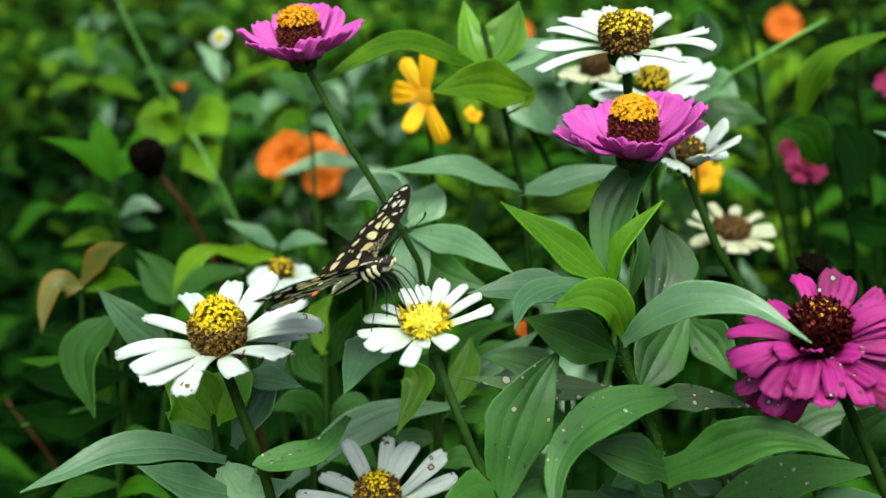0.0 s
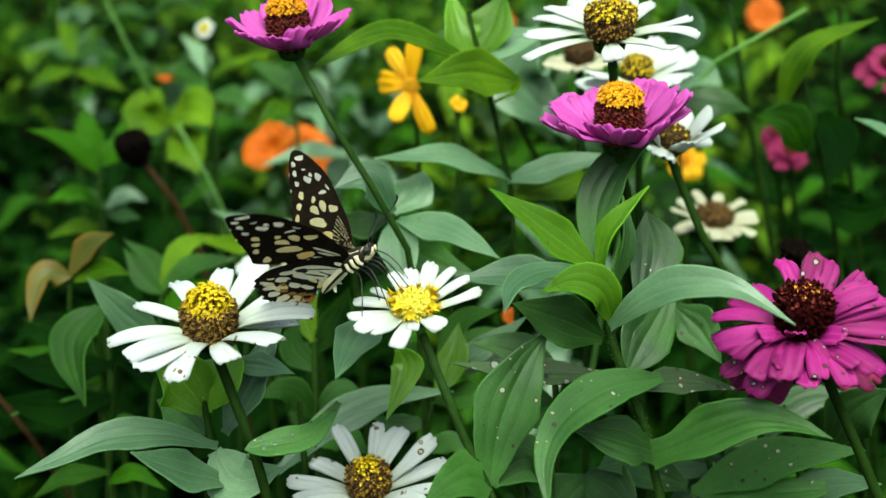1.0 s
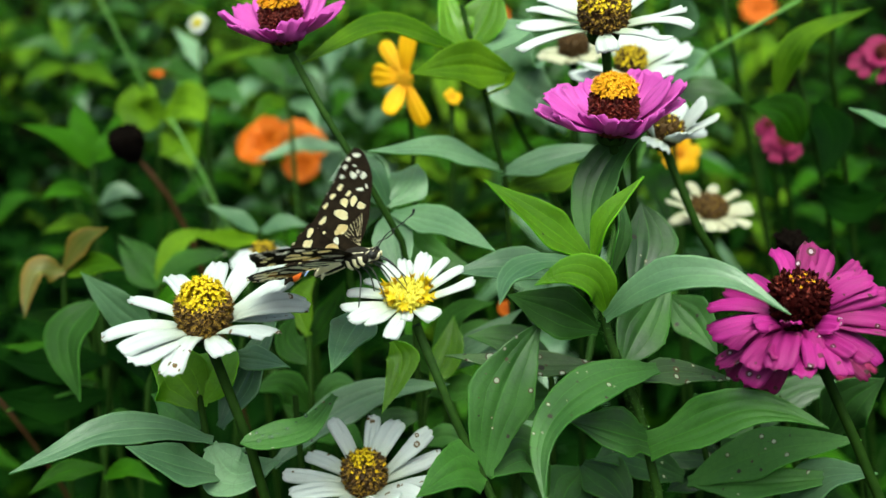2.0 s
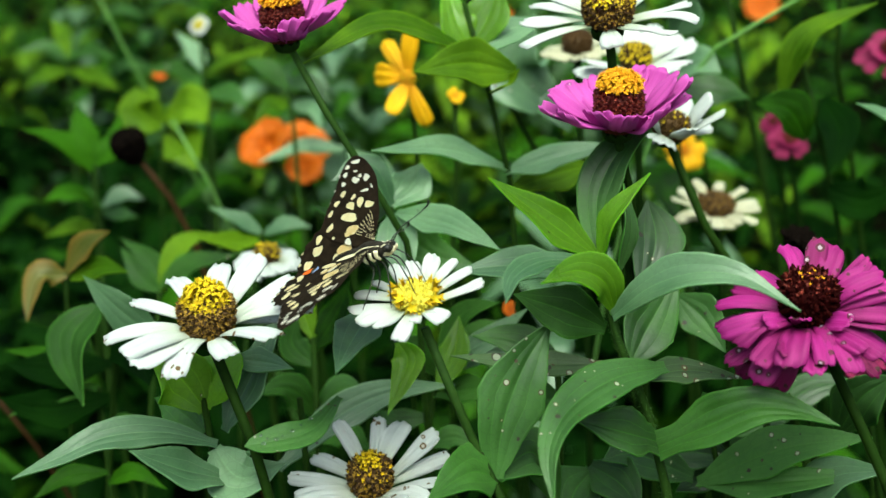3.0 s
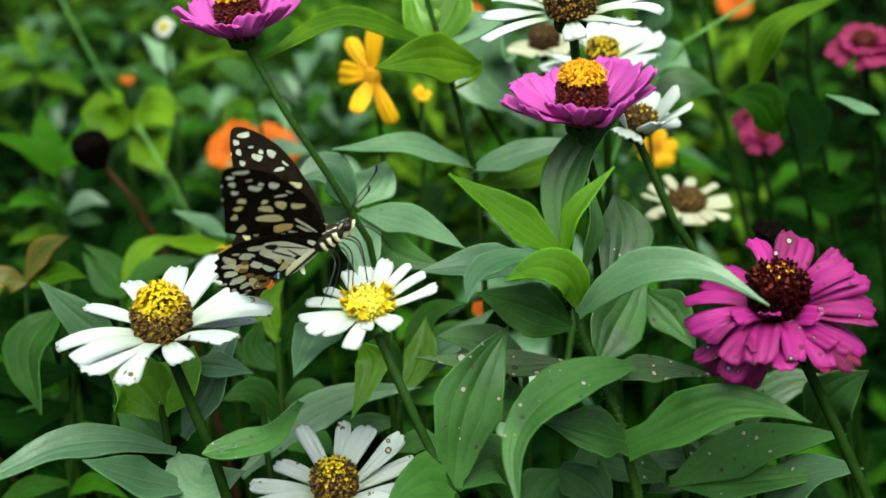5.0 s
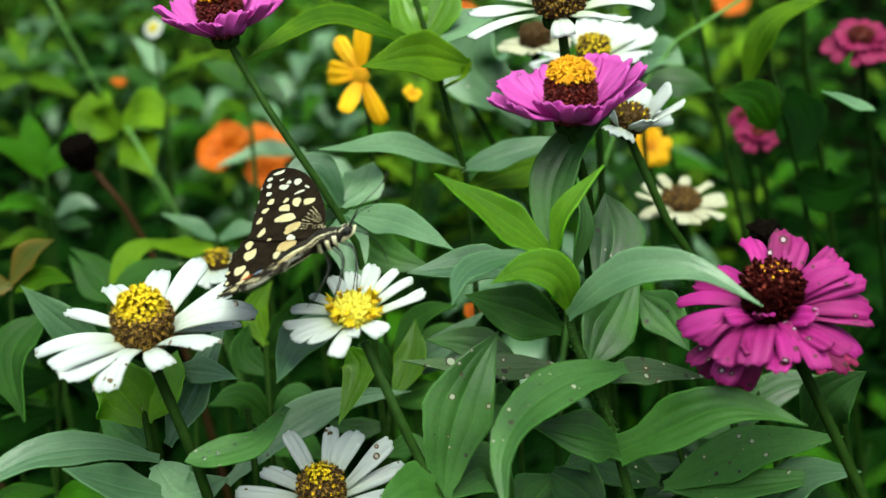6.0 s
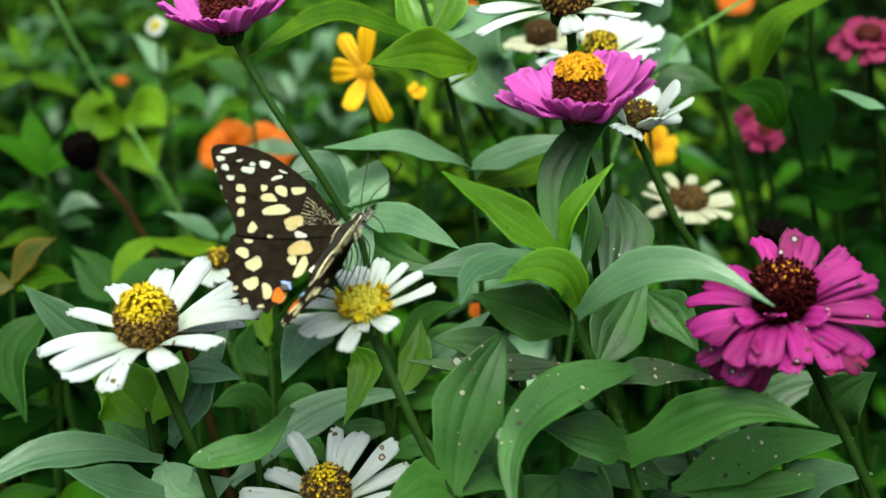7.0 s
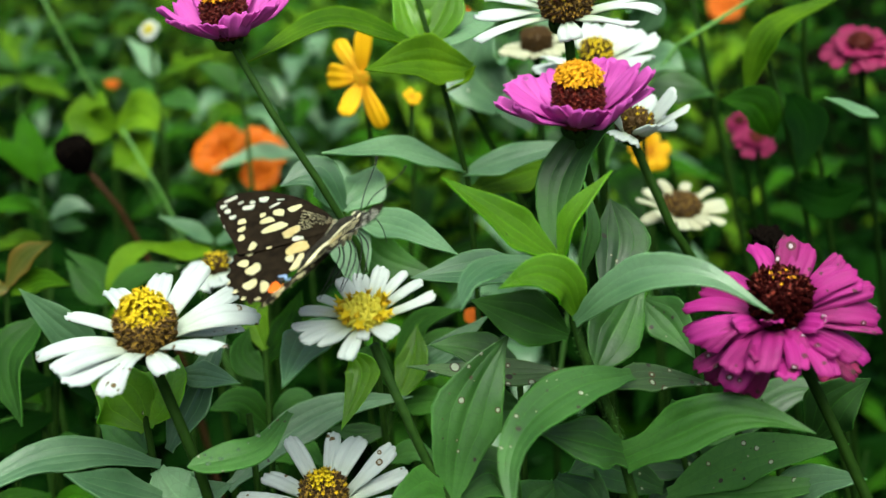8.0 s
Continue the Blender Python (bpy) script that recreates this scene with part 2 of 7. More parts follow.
def mesh_of(name, verts, faces, material, uvs=None, smooth=True):
    me = bpy.data.meshes.new(name)
    me.from_pydata(verts, [], faces)
    me.materials.append(material)
    if uvs:
        layer = me.uv_layers.new(name="UVMap")
        flat = []
        for loop in me.loops:
            flat.extend(uvs[loop.vertex_index])
        layer.data.foreach_set("uv", flat)
    if smooth:
        me.polygons.foreach_set("use_smooth", [True] * len(me.polygons))
    me.update()
    return me


def part(name, me, parent, label="", at=None):
    ob = new(name, me)
    ob.parent = parent
    if at is not None:
        ob.matrix_basis = at
    return tagged(ob, label)


def spline(pts, count):
    """Smooth points along a chain of control points."""
    p = [Vector(q) for q in pts]
    if len(p) == 2:
        p.insert(1, (p[0] + p[1]) / 2)
    p = [p[0] * 2 - p[1]] + p + [p[-1] * 2 - p[-2]]
    out = []
    spans = len(p) - 3
    for i in range(count + 1):
        s = i / count * spans
        k = min(int(s), spans - 1)
        f = s - k
        a, b, c, d = p[k:k + 4]
        out.append(0.5 * (2 * b + (c - a) * f + (2 * a - 5 * b + 4 * c - d) * f * f + (3 * b - a - 3 * c + d) * f ** 3))
    return out


def even_line(pts, count):
    """A bend through points that lie at uneven distances, in even steps."""
    p = [Vector(q) for q in pts]
    gap = [max((b - a).length, 1e-6) for a, b in zip(p, p[1:])]
    slope = []
    for i in range(len(p)):
        if i == 0:
            slope.append((p[1] - p[0]) / gap[0])
        elif i == len(p) - 1:
            slope.append((p[-1] - p[-2]) / gap[-1])
        else:
            slope.append(((p[i + 1] - p[i]) / gap[i] * gap[i - 1] + (p[i] - p[i - 1]) / gap[i - 1] * gap[i]) / (gap[i - 1] + gap[i]))
    out, total = [], sum(gap)
    for i in range(count + 1):
        s, k = total * i / count, 0
        while k < len(gap) - 1 and s > gap[k]:
            s -= gap[k]
            k += 1
        f, g = min(1, s / gap[k]), gap[k]
        out.append((2 * f ** 3 - 3 * f * f + 1) * p[k] + (f ** 3 - 2 * f * f + f) * g * slope[k] + (3 * f * f - 2 * f ** 3) * p[k + 1] + (f ** 3 - f * f) * g * slope[k + 1])
    return out


def blade(pts, width, facing, cup=0.2, belly=0.36, blunt=0.0, wave=0.0, twist=0.0, rows=12, cols=8, thick=0.00035, origin=(0, 0, 0), neck=0.25, pucker=0.03):
    """A leaf: a thin closed shell along a bent midrib. facing: the way its upper side looks."""
    mid = spline(pts, rows)
    facing, origin = Vector(facing), Vector(origin)
    top, low, uvs = [], [], []
    phase = (mid[0].x * 911 + mid[0].z * 577) % 6.28
    for i, c in enumerate(mid):
        s = i / rows
        tan = (mid[min(i + 1, rows)] - mid[max(i - 1, 0)]).normalized()
        side = tan.cross(facing)
        side = side.normalized() if side.length > 1e-6 else Vector((1, 0, 0))
        nor = side.cross(tan)
        if twist:
            q = Matrix.Rotation(radians(twist) * s, 3, tan)
            side, nor = q @ side, q @ nor
        # ovate outline: widest at belly, drawn out to a point
        prof = (s / belly) ** 0.62 if s < belly else max(0.0, 1 - ((s - belly) / (1 - belly)) ** (1.42 + blunt)) ** (1.12 - 0.3 * min(blunt, 1.5))
        prof = max(prof, neck * (1 - s) if s < 0.12 else 0.012)
        for j in range(cols + 1):
            v = j / cols * 2 - 1
            w = width / 2 * prof * (1 + 0.035 * math.sin(s * 17 + phase + (2.1 if v > 0 else 0)) + 0.012 * (-1) ** i)
            lift = cup * w * v * v - 0.05 * w * math.exp(-(v / 0.14) ** 2)
            lift += pucker * w * abs(math.sin(math.pi * v / 0.45)) * min(1, s * 5) * min(1, (1 - s) * 3)
            lift += wave * w * v * v * math.sin(s * 11 + phase + (1.7 if v > 0 else 0))
            p = c + side * (v * w) + nor * lift - origin
            top.append(p + nor * thick)
            low.append(p - nor * thick)
            uvs.append((j / cols, s))
    n, k = len(top), cols + 1
    faces = []
    for i in range(rows):
        for j in range(cols):
            a = i * k + j
            faces.append((a, a + 1, a + k + 1, a + k))
            faces.append((n + a, n + a + k, n + a + k + 1, n + a + 1))
        for a, b in ((i * k, i * k + k), (i * k + k + cols, i * k + cols)):
            faces.append((a, b, n + b, n + a))
    return top + low, faces, uvs + uvs


def tube(pts, r0, r1, count=20, sides=8, origin=(0, 0, 0), knots=()):
    """A round stem along a bent line, swollen at its knots."""
    mid = even_line(pts, count)
    origin = Vector(origin)
    verts, faces = [], []
    ref = Vector((0.3, 0.9, 0.1))
    for i, c in enumerate(mid):
        s = i / count
        tan = (mid[min(i + 1, count)] - mid[max(i - 1, 0)]).normalized()
        a = tan.cross(ref).normalized()
        b = tan.cross(a)
        r = r0 + (r1 - r0) * s
        for k in knots:
            r *= 1 + 0.45 * math.exp(-((s - k) * count / 0.8) ** 2)
        for j in range(sides):
            g = j / sides * math.tau
            verts.append(c + (a * math.cos(g) + b * math.sin(g)) * r - origin)
    for i in range(count):
        for j in range(sides):
            a, b = i * sides + j, i * sides + (j + 1) % sides
            faces.append((a, b, b + sides, a + sides))
    faces.append(tuple(range(sides))[::-1])
    faces.append(tuple(range(count * sides, (count + 1) * sides)))
    return verts, faces


def merge(chunks):
    verts, faces = [], []
    for v, f in chunks:
        n = len(verts)
        verts.extend(v)
        faces.extend(tuple(i + n for i in face) for face in f)
    return verts, faces


def add_leaf(plant, pts, width, facing, material=None, label="", name="leaf", **shape):
    shape = {"wave": 0.10, "rows": 22, "cols": 20, "pucker": 0.032, **shape}
    v, f, uv = blade(pts, width, facing, origin=plant.location, **shape)
    return part(name, mesh_of(name, v, f, material or LEAF, uv), plant, label)


def add_stem(plant, pts, r0, r1, material=None, label="", name="stem", **shape):
    v, f = tube(pts, r0, r1, origin=plant.location, **shape)
    return part(name, mesh_of(name, v, f, material or STEM), plant, label)


def add_hairs(plant, pts, radius, count, seed, reach=0.0011):
    """Fine pale hairs standing off a stem."""
    rnd = random.Random(seed)
    line = even_line(pts, 60)
    v, f = [], []
    for i in range(count):
        k = rnd.randrange(59)
        c = line[k].lerp(line[k + 1], rnd.random()) - plant.location
        tan = (line[k + 1] - line[k]).normalized()
        a = tan.orthogonal().normalized()
        d = Matrix.Rotation(rnd.uniform(0, math.tau), 3, tan) @ a
        side, n = tan.cross(d) * 0.00006, len(v)
        tip = c + d * (radius + reach * rnd.uniform(0.5, 1.2)) + tan * reach * rnd.uniform(-0.2, 0.4)
        v += [c + d * radius * 0.9 + side, c + d * radius * 0.9 - side, c + d * radius * 0.9 + tan * 0.0001, tip]
        f += [(n, n + 1, n + 3), (n + 1, n + 2, n + 3), (n + 2, n, n + 3)]
    return tagged(part("stem_hairs", mesh_of("stem_hairs", v, f, STEM_PALE), plant, "fine pale hairs on the stem"), "fine pale hairs on the stem", kind="stuff")


def cone_profile(q, radius, height):
    """Radius and height on a flower centre: straight flank, then a domed top."""
    if q < 0.62:
        k = q / 0.62
        return radius * (0.74 + 0.48 * k - 0.30 * k * k), height * 0.8 * k
    k = (q - 0.62) / 0.38 * math.pi / 2
    return radius * 0.92 * math.cos(k), height * (0.8 + 0.2 * math.sin(k))


def spread_on(radius, height, q0, q1, count):
    """Spiral places on a flower centre, evenly by area: point and outward direction."""
    steps = 60
    qs = [q0 + (q1 - q0) * (i + 0.5) / steps for i in range(steps)]
    wts = []
    for q in qs:
        (r0, z0), (r1, z1) = cone_profile(q - 0.004, radius, height), cone_profile(min(1, q + 0.004), radius, height)
        wts.append(cone_profile(q, radius, height)[0] * math.hypot(r1 - r0, z1 - z0) + 1e-12)
    total, run, k, out = sum(wts), 0.0, 0, []
    for i in range(count):
        goal = total * (i + 0.5) / count
        while k < steps - 1 and run + wts[k] < goal:
            run += wts[k]
            k += 1
        q = qs[k] + (q1 - q0) / steps * ((goal - run) / wts[k] - 0.5)
        r, z = cone_profile(q, radius, height)
        (r0, z0), (r1, z1) = cone_profile(q - 0.01, radius, height), cone_profile(min(1, q + 0.01), radius, height)
        jit = math.sin(i * 12.9898) * 43758.5453 % 1
        g = i * 2.39996 + (jit - 0.5) * 0.5
        n = Vector((z1 - z0, 0, r0 - r1)).normalized()
        out.append((Vector((math.cos(g) * r, math.sin(g) * r, z)), Vector((math.cos(g) * n.x, math.sin(g) * n.x, n.z)).normalized()))
    return out


def cone_mesh(name, radius, height, material, seed=0, count=150, spike=0.0012):
    """A domed flower centre set with a spiral of small scales."""
    rnd = random.Random(seed)
    rings, sides = 12, 20
    v, f = [], []
    for i in range(rings + 1):
        r, z = cone_profile(min(0.985, i / rings), radius * 0.96, height * 0.98)
        v.extend(Vector((math.cos(j / sides * math.tau) * r, math.sin(j / sides * math.tau) * r, z)) for j in range(sides))
    for i in range(rings):
        for j in range(sides):
            a, b = i * sides + j, i * sides + (j + 1) % sides
            f.append((a, b, b + sides, a + sides))
    f.append(tuple(range(rings * sides, (rings + 1) * sides)))
    chunks = [(v, f)]
    for p, out in spread_on(radius, height, 0.03, 0.99, count):
        out = (out + Vector((0, 0, 0.35))).normalized()
        a = out.orthogonal().normalized()
        b = out.cross(a)
        w, h = spike * rnd.uniform(0.5, 0.8), spike * rnd.uniform(0.9, 2.0)
        base = [p - out * spike * 0.3 + (a * math.cos(k * math.tau / 5) + b * math.sin(k * math.tau / 5)) * w for k in range(5)]
        mid = [q + out * h * 0.7 - (q - p) * 0.3 for q in base]
        chunks.append((base + mid + [p + out * h], [(k, (k + 1) % 5, 5 + (k + 1) % 5, 5 + k) for k in range(5)] + [(5 + k, 5 + (k + 1) % 5, 10) for k in range(5)]))
    v, f = merge(chunks)
    return mesh_of(name, v, f, material)


def floret_mesh(name, radius, height, q0, q1, count, size, material, seed=0):
    """Open florets: small five-rayed stars on short tubes, set over a band of the flower centre."""
    rnd = random.Random(seed)
    chunks = []
    for p, out in spread_on(radius, height, q0, q1, count):
        out = (out + Vector((rnd.uniform(-0.3, 0.3), rnd.uniform(-0.3, 0.3), 0.5 + rnd.uniform(-0.2, 0.3)))).normalized()
        a = out.orthogonal().normalized()
        a = Matrix.Rotation(rnd.uniform(0, 6.28), 3, out) @ a
        b = out.cross(a)
        h = size * rnd.uniform(0.5, 1.5)
        ring0 = [p - out * size * 0.6 + (a * math.cos(k * 1.2566) + b * math.sin(k * 1.2566)) * size * 0.22 for k in range(5)]
        ring1 = [p + out * h * 0.6 + (a * math.cos(k * 1.2566) + b * math.sin(k * 1.2566)) * size * 0.30 for k in range(5)]
        rays = [p + out * h * rnd.uniform(0.7, 1.15) + (a * math.cos(k * 1.2566 + 0.63) + b * math.sin(k * 1.2566 + 0.63)) * size * rnd.uniform(0.45, 0.85) for k in range(5)]
        v = ring0 + ring1 + rays + [p + out * h * 0.85]
        fs = []
        for k in range(5):
            n = (k + 1) % 5
            fs += [(k, n, 5 + n, 5 + k), (5 + k, 5 + n, 10 + k), (5 + n, 5 + k, 15)]
        chunks.append((v, fs))
    v, f = merge(chunks)
    return mesh_of(name, v, f, material)


def calyx_mesh(name, radius, height, material):
    chunks = []
    for ring, (n, r0, z0) in enumerate(((9, 1.0, 0.0), (8, 0.86, -0.35))):
        for i in range(n):
            g = (i + ring * 0.5) / n * math.tau
            d = Vector((math.cos(g), math.sin(g), 0))
            pts = [d * radius * 0.30 + Vector((0, 0, -height)), d * radius * 0.9 * r0 + Vector((0, 0, -height * 0.75 + z0 * height * 0.3)), d * radius * 1.05 * r0 + Vector((0, 0, z0 * height))]
            v, f, _ = blade(pts, radius * 0.85, d + Vector((0, 0, -0.3)), cup=-0.2, belly=0.6, rows=4, cols=4, blunt=1.5, neck=0.6)
            chunks.append((v, f))
    v, f = tube([(0, 0, -height * 1.15), (0, 0, -height * 0.5), (0, 0, 0)], radius * 0.3, radius * 0.75, count=4, sides=12)
    chunks.append((v, f))
    v, f = merge(chunks)
    return mesh_of(name, v, f, material)


def bow_petal(name, length, width, material, bow=0.1, notch=0.06, belly=0.72, cup=-0.2, rows=11, cols=10, seed=0, thick=0.00018, ripple=0.0):
    """A petal along +x whose tip is level with its base, arched by bow, with two lengthwise folds and a notched end."""
    rnd = random.Random(seed)
    top, low, uvs = [], [], []
    ph = rnd.uniform(0, 6)
    for i in range(rows + 1):
        s = i / rows
        prof = 0.36 + 0.64 * math.sin(min(s / belly, 1) * math.pi / 2) ** 1.1
        if s > 0.86:
            prof *= 1 - 0.16 * ((s - 0.86) / 0.14) ** 2
        w = width / 2 * prof
        for j in range(cols + 1):
            v = j / cols * 2 - 1
            x = length * s
            if s > 0.6:
                # a blunt rounded end with shallow teeth
                k = (s - 0.6) / 0.4
                x += k * k * (-0.30 * width * (1 - math.sqrt(1 - 0.92 * v * v)) + length * notch * math.cos(v * 7.5 + ph * 0.4))
            z = length * bow * 4 * (s - s * s) + cup * w * v * v + 0.10 * w * math.cos(v * 8.5) * min(1, s * 3)
            z += ripple * width * math.sin(s * 6 + ph) * (v + 0.3)
            p = Vector((x, v * w + 0.05 * length * math.sin(ph) * s * s, z))
            top.append(p + Vector((0, 0, thick)))
            low.append(p - Vector((0, 0, thick)))
            uvs.append((j / cols, s))
    n, k = len(top), cols + 1
    faces = []
    for i in range(rows):
        for j in range(cols):
            a = i * k + j
            faces.append((a, a + k, a + k + 1, a + 1))
            faces.append((n + a, n + a + 1, n + a + k + 1, n + a + k))
        for a, b in ((i * k, i * k + k), (i * k + k + cols, i * k + cols)):
            faces.append((a, n + a, n + b, b))
    for j in range(cols):
        a = rows * k + j
        faces.append((a, n + a, n + a + 1, a + 1))
    return mesh_of(name, top + low, faces, material, uvs + uvs)


def ring(count, reach, tilt, seed=0, spread=6):
    """Evenly strewn petals: azimuth, elevation, reach."""
    rnd = random.Random(seed)
    start = rnd.uniform(0, 360)
    return [(start + (i + rnd.uniform(-0.2, 0.2)) * 360 / count, tilt + rnd.uniform(-spread, spread), reach * rnd.uniform(0.9, 1.06)) for i in range(count)]


def flower_head(plant, centre, axis, material, petals, width, cone, seed=0, label="", crown=None, bow=0.1, calyx=None, z0=0.0005, cup=-0.2, scales=1.0, notch=0.006, loose=0.2):
    """petals: azimuth and elevation in degrees, reach in metres, and at will a material. cone: radius, height, material. crown: bands of florets: count, size, material, from, to."""
    rnd = random.Random(seed)
    n = Vector(axis).normalized()
    x = (Vector((1, 0, 0)) - n * n.x).normalized()
    y = n.cross(x)
    m = Matrix((x, y, n)).transposed().to_4x4()
    m.translation = Vector(centre) - plant.location
    cr, ch, cm = cone
    head = part("flower_head", cone_mesh("flower_head", cr, ch, cm, seed, count=int((90 + 90 * ch / cr) * scales), spike=cr * 0.15 / math.sqrt(scales)), plant, label, m)
    part("calyx", calyx_mesh("calyx", cr * 0.6, cr * 0.55, calyx or STEM_DARK), head)
    if crown:
        for count, size, fm, q0, q1, *tuft in crown:
            slim, tall = tuft or (1.0, 1.0)
            part("floret_crown", floret_mesh("floret_crown", cr * slim, ch * tall, q0, q1, count, size, fm, seed), head)
    mean = sum(p[2] for p in petals) / len(petals)
    kinds = {material} | {p[3] for p in petals if len(p) > 3}
    shapes = {pm: [bow_petal("petal", mean, width * w, pm, bow * d, notch + 0.004 * k, seed=seed + k, ripple=0.025 * k, cup=cup * (1.2 - 0.5 * k)) for k, (w, d) in enumerate(((1.0, 1.0), (0.85, 0.5), (1.14, 1.5), (0.95, 0.2)))] for pm in sorted(kinds, key=lambda q: q.name)}
    for i, (az, el, reach, *own) in enumerate(petals):
        g, e = radians(az), radians(el)
        base = Vector((math.cos(g), math.sin(g), 0)) * cr * 0.6 + Vector((0, 0, z0 + rnd.uniform(0, 0.0008)))
        tip = Vector((math.cos(g) * math.cos(e), math.sin(g) * math.cos(e), math.sin(e))) * reach
        d = tip - base
        ux = d.normalized()
        uy = Vector((0, 0, 1)).cross(ux).normalized()
        at = Matrix((ux, uy, ux.cross(uy))).transposed().to_4x4()
        at.translation = base
        at = at @ Matrix.Rotation(rnd.uniform(-loose, loose), 4, "X") @ Matrix.Diagonal((d.length / mean, rnd.uniform(0.78, 1.12), 1, 1))
        part("petal", shapes[own[0] if own else material][i % 4], head, "", at)
    return head


# ---- ground ----
def ground():
    bm = bmesh.new()
    n, near = 90, 3.0
    grid = []
    for i in range(n + 1):
        row = []
        for j in range(n + 1):
            a, b = (i / n * 2 - 1), (j / n * 2 - 1)
            x, y = math.copysign(abs(a) ** 3 * 400 + abs(a) * near, a), math.copysign(abs(b) ** 3 * 400 + abs(b) * near, b)
            z = 0.03 * noise.noise((x * 3, y * 3, 0)) if abs(x) + abs(y) < 20 else 0
            row.append(bm.verts.new((x, y + 1, z)))
        grid.append(row)
    for i in range(n):
        for j in range(n):
            bm.faces.new((grid[i][j], grid[i + 1][j], grid[i + 1][j + 1], grid[i][j + 1]))
    me = bpy.data.meshes.new("ground")
    bm.to_mesh(me)
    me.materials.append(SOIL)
    tagged(new("ground", me), "bare garden soil under the flower bed, colour darkened for shade", "soil", kind="structure")


ground()


def sky_screen_round():
    """Ring added on all sides to block low sky light; light falls from above."""
    bm = bmesh.new()
    rnd = random.Random(5)
    n, levels, high = 170, 8, 1.15
    sheets = []
    for k, inset in ((0, 0.0), (1, 0.9)):
        grid = []
        for i in range(levels + 1):
            row = []
            for j in range(n):
                g = j / n * math.tau
                z = high * i / levels
                r = 4.8 + inset + 0.25 * noise.noise((math.cos(g) * 7, math.sin(g) * 7, z * 1.5)) + rnd.uniform(-0.05, 0.05)
                row.append(bm.verts.new((math.cos(g) * r, 0.5 + math.sin(g) * r, z - 0.1 + rnd.uniform(-0.04, 0.04))))
            grid.append(row)
        sheets.append(grid)
    for k, grid in enumerate(sheets):
        for i in range(levels):
            for j in range(n):
                q = (grid[i][j], grid[i][(j + 1) % n], grid[i + 1][(j + 1) % n], grid[i + 1][j])
                bm.faces.new(q if k else q[::-1])
    near, far = sheets
    for j in range(n):
        bm.faces.new((near[levels][j], far[levels][j], far[levels][(j + 1) % n], near[levels][(j + 1) % n]))
    me = bpy.data.meshes.new("backdrop")
    bm.to_mesh(me)
    bm.free()
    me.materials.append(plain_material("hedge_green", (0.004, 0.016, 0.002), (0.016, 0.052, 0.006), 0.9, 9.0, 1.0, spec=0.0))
    tagged(new("backdrop", me), "added dark green ring blocking low sky light", "hedge", kind="structure")


sky_screen_round()


# ---- the flowers in front ----
def white_left():
    p = thing("zinnia_plant", (0.03, -0.03, 0.0), "white zinnia with a tall brown cone crowned in yellow", "flower", "white zinnias")
    add_stem(p, [(0.03, -0.03, 0.0), (-0.0358, -0.0310, 0.5085), (-0.0449, -0.0230, 0.5600), (-0.0509, -0.0209, 0.5862), (-0.0599, -0.0134, 0.6065)], 0.0017, 0.0016, STEM_DARK)
    flower_head(p, (-0.0618, -0.0111, 0.6126), (0.03, -0.14, 1), WHITE,
                [(180, -4, 0.0327), (148, 0, 0.0327), (125, 4, 0.0327), (98, 9, 0.0327), (67, 19, 0.0327), (43, 10, 0.0327), (26, 4, 0.0327), (50, -15, 0.0327), (-38, 21, 0.0327), (-64, 9, 0.0203), (-96, 7, 0.0294), (-113, 13, 0.0327), (-128, 17, 0.0327)],
                0.0082, (0.0085, 0.0120, CONE), seed=3, crown=[(400, 0.0012, FLORET_BROWN, 0.05, 0.85), (200, 0.0015, FLORET, 0.46, 1.0, 0.74, 1.34)], bow=0.07, scales=1.9)


def white_centre():
    p = thing("zinnia_plant", (0.05, -0.02, 0.0), "small white zinnia with a yellow centre, under the butterfly", "flower", "white zinnias")
    add_stem(p, [(0.05, -0.02, 0.0), (0.0363, -0.0373, 0.5267), (0.0255, -0.0216, 0.5677), (0.0162, -0.0188, 0.5866), (0.0097, -0.0168, 0.6028), (0.0055, -0.0159, 0.6158)], 0.0016, 0.0014, STEM)
    flower_head(p, (0.0029, -0.0137, 0.6217), (0.02, -0.2, 1), WHITE_CLEAN,
                [(160, -2, 0.0204), (-157, 10, 0.0204), (-144, 8, 0.0204), (-122, 13, 0.0204), (-100, 3, 0.0183), (-83, 9, 0.0102), (-51, 11, 0.0142), (12, 15, 0.0213), (35, 20, 0.0204), (58, 18, 0.0204), (75, 16, 0.0204), (95, 7, 0.0204), (115, 7, 0.0204), (137, -3, 0.0204)],
                0.0052, (0.0063, 0.0057, CONE_YELLOW), seed=5, crown=[(70, 0.0009, CONE_YELLOW, 0.2, 1.0), (16, 0.0022, FLORET_GOLD, 0.35, 0.75), (9, 0.0030, FLORET, 0.45, 0.7)], bow=0.05)
    add_leaf(p, [(0.0254, -0.0216, 0.5677), (0.0285, -0.0168, 0.5855), (0.0346, -0.0102, 0.6003), (0.0431, -0.0022, 0.6116)], 0.0212, (0.2, -1, 0.35), LEAF_SPOTTED, cup=0.12, belly=0.45)
    add_leaf(p, [(0.0255, -0.0214, 0.5681), (0.0182, -0.0311, 0.5756), (0.0070, -0.0477, 0.5767)], 0.0181, (0, -0.7, 0.8), LEAF, cup=0.15)
    add_leaf(p, [(0.0258, -0.0214, 0.5681), (0.0374, -0.0050, 0.5665), (0.0456, 0.0012, 0.5403)], 0.0189, (0.1, -0.7, 0.8), LEAF, cup=0.15)
    return p


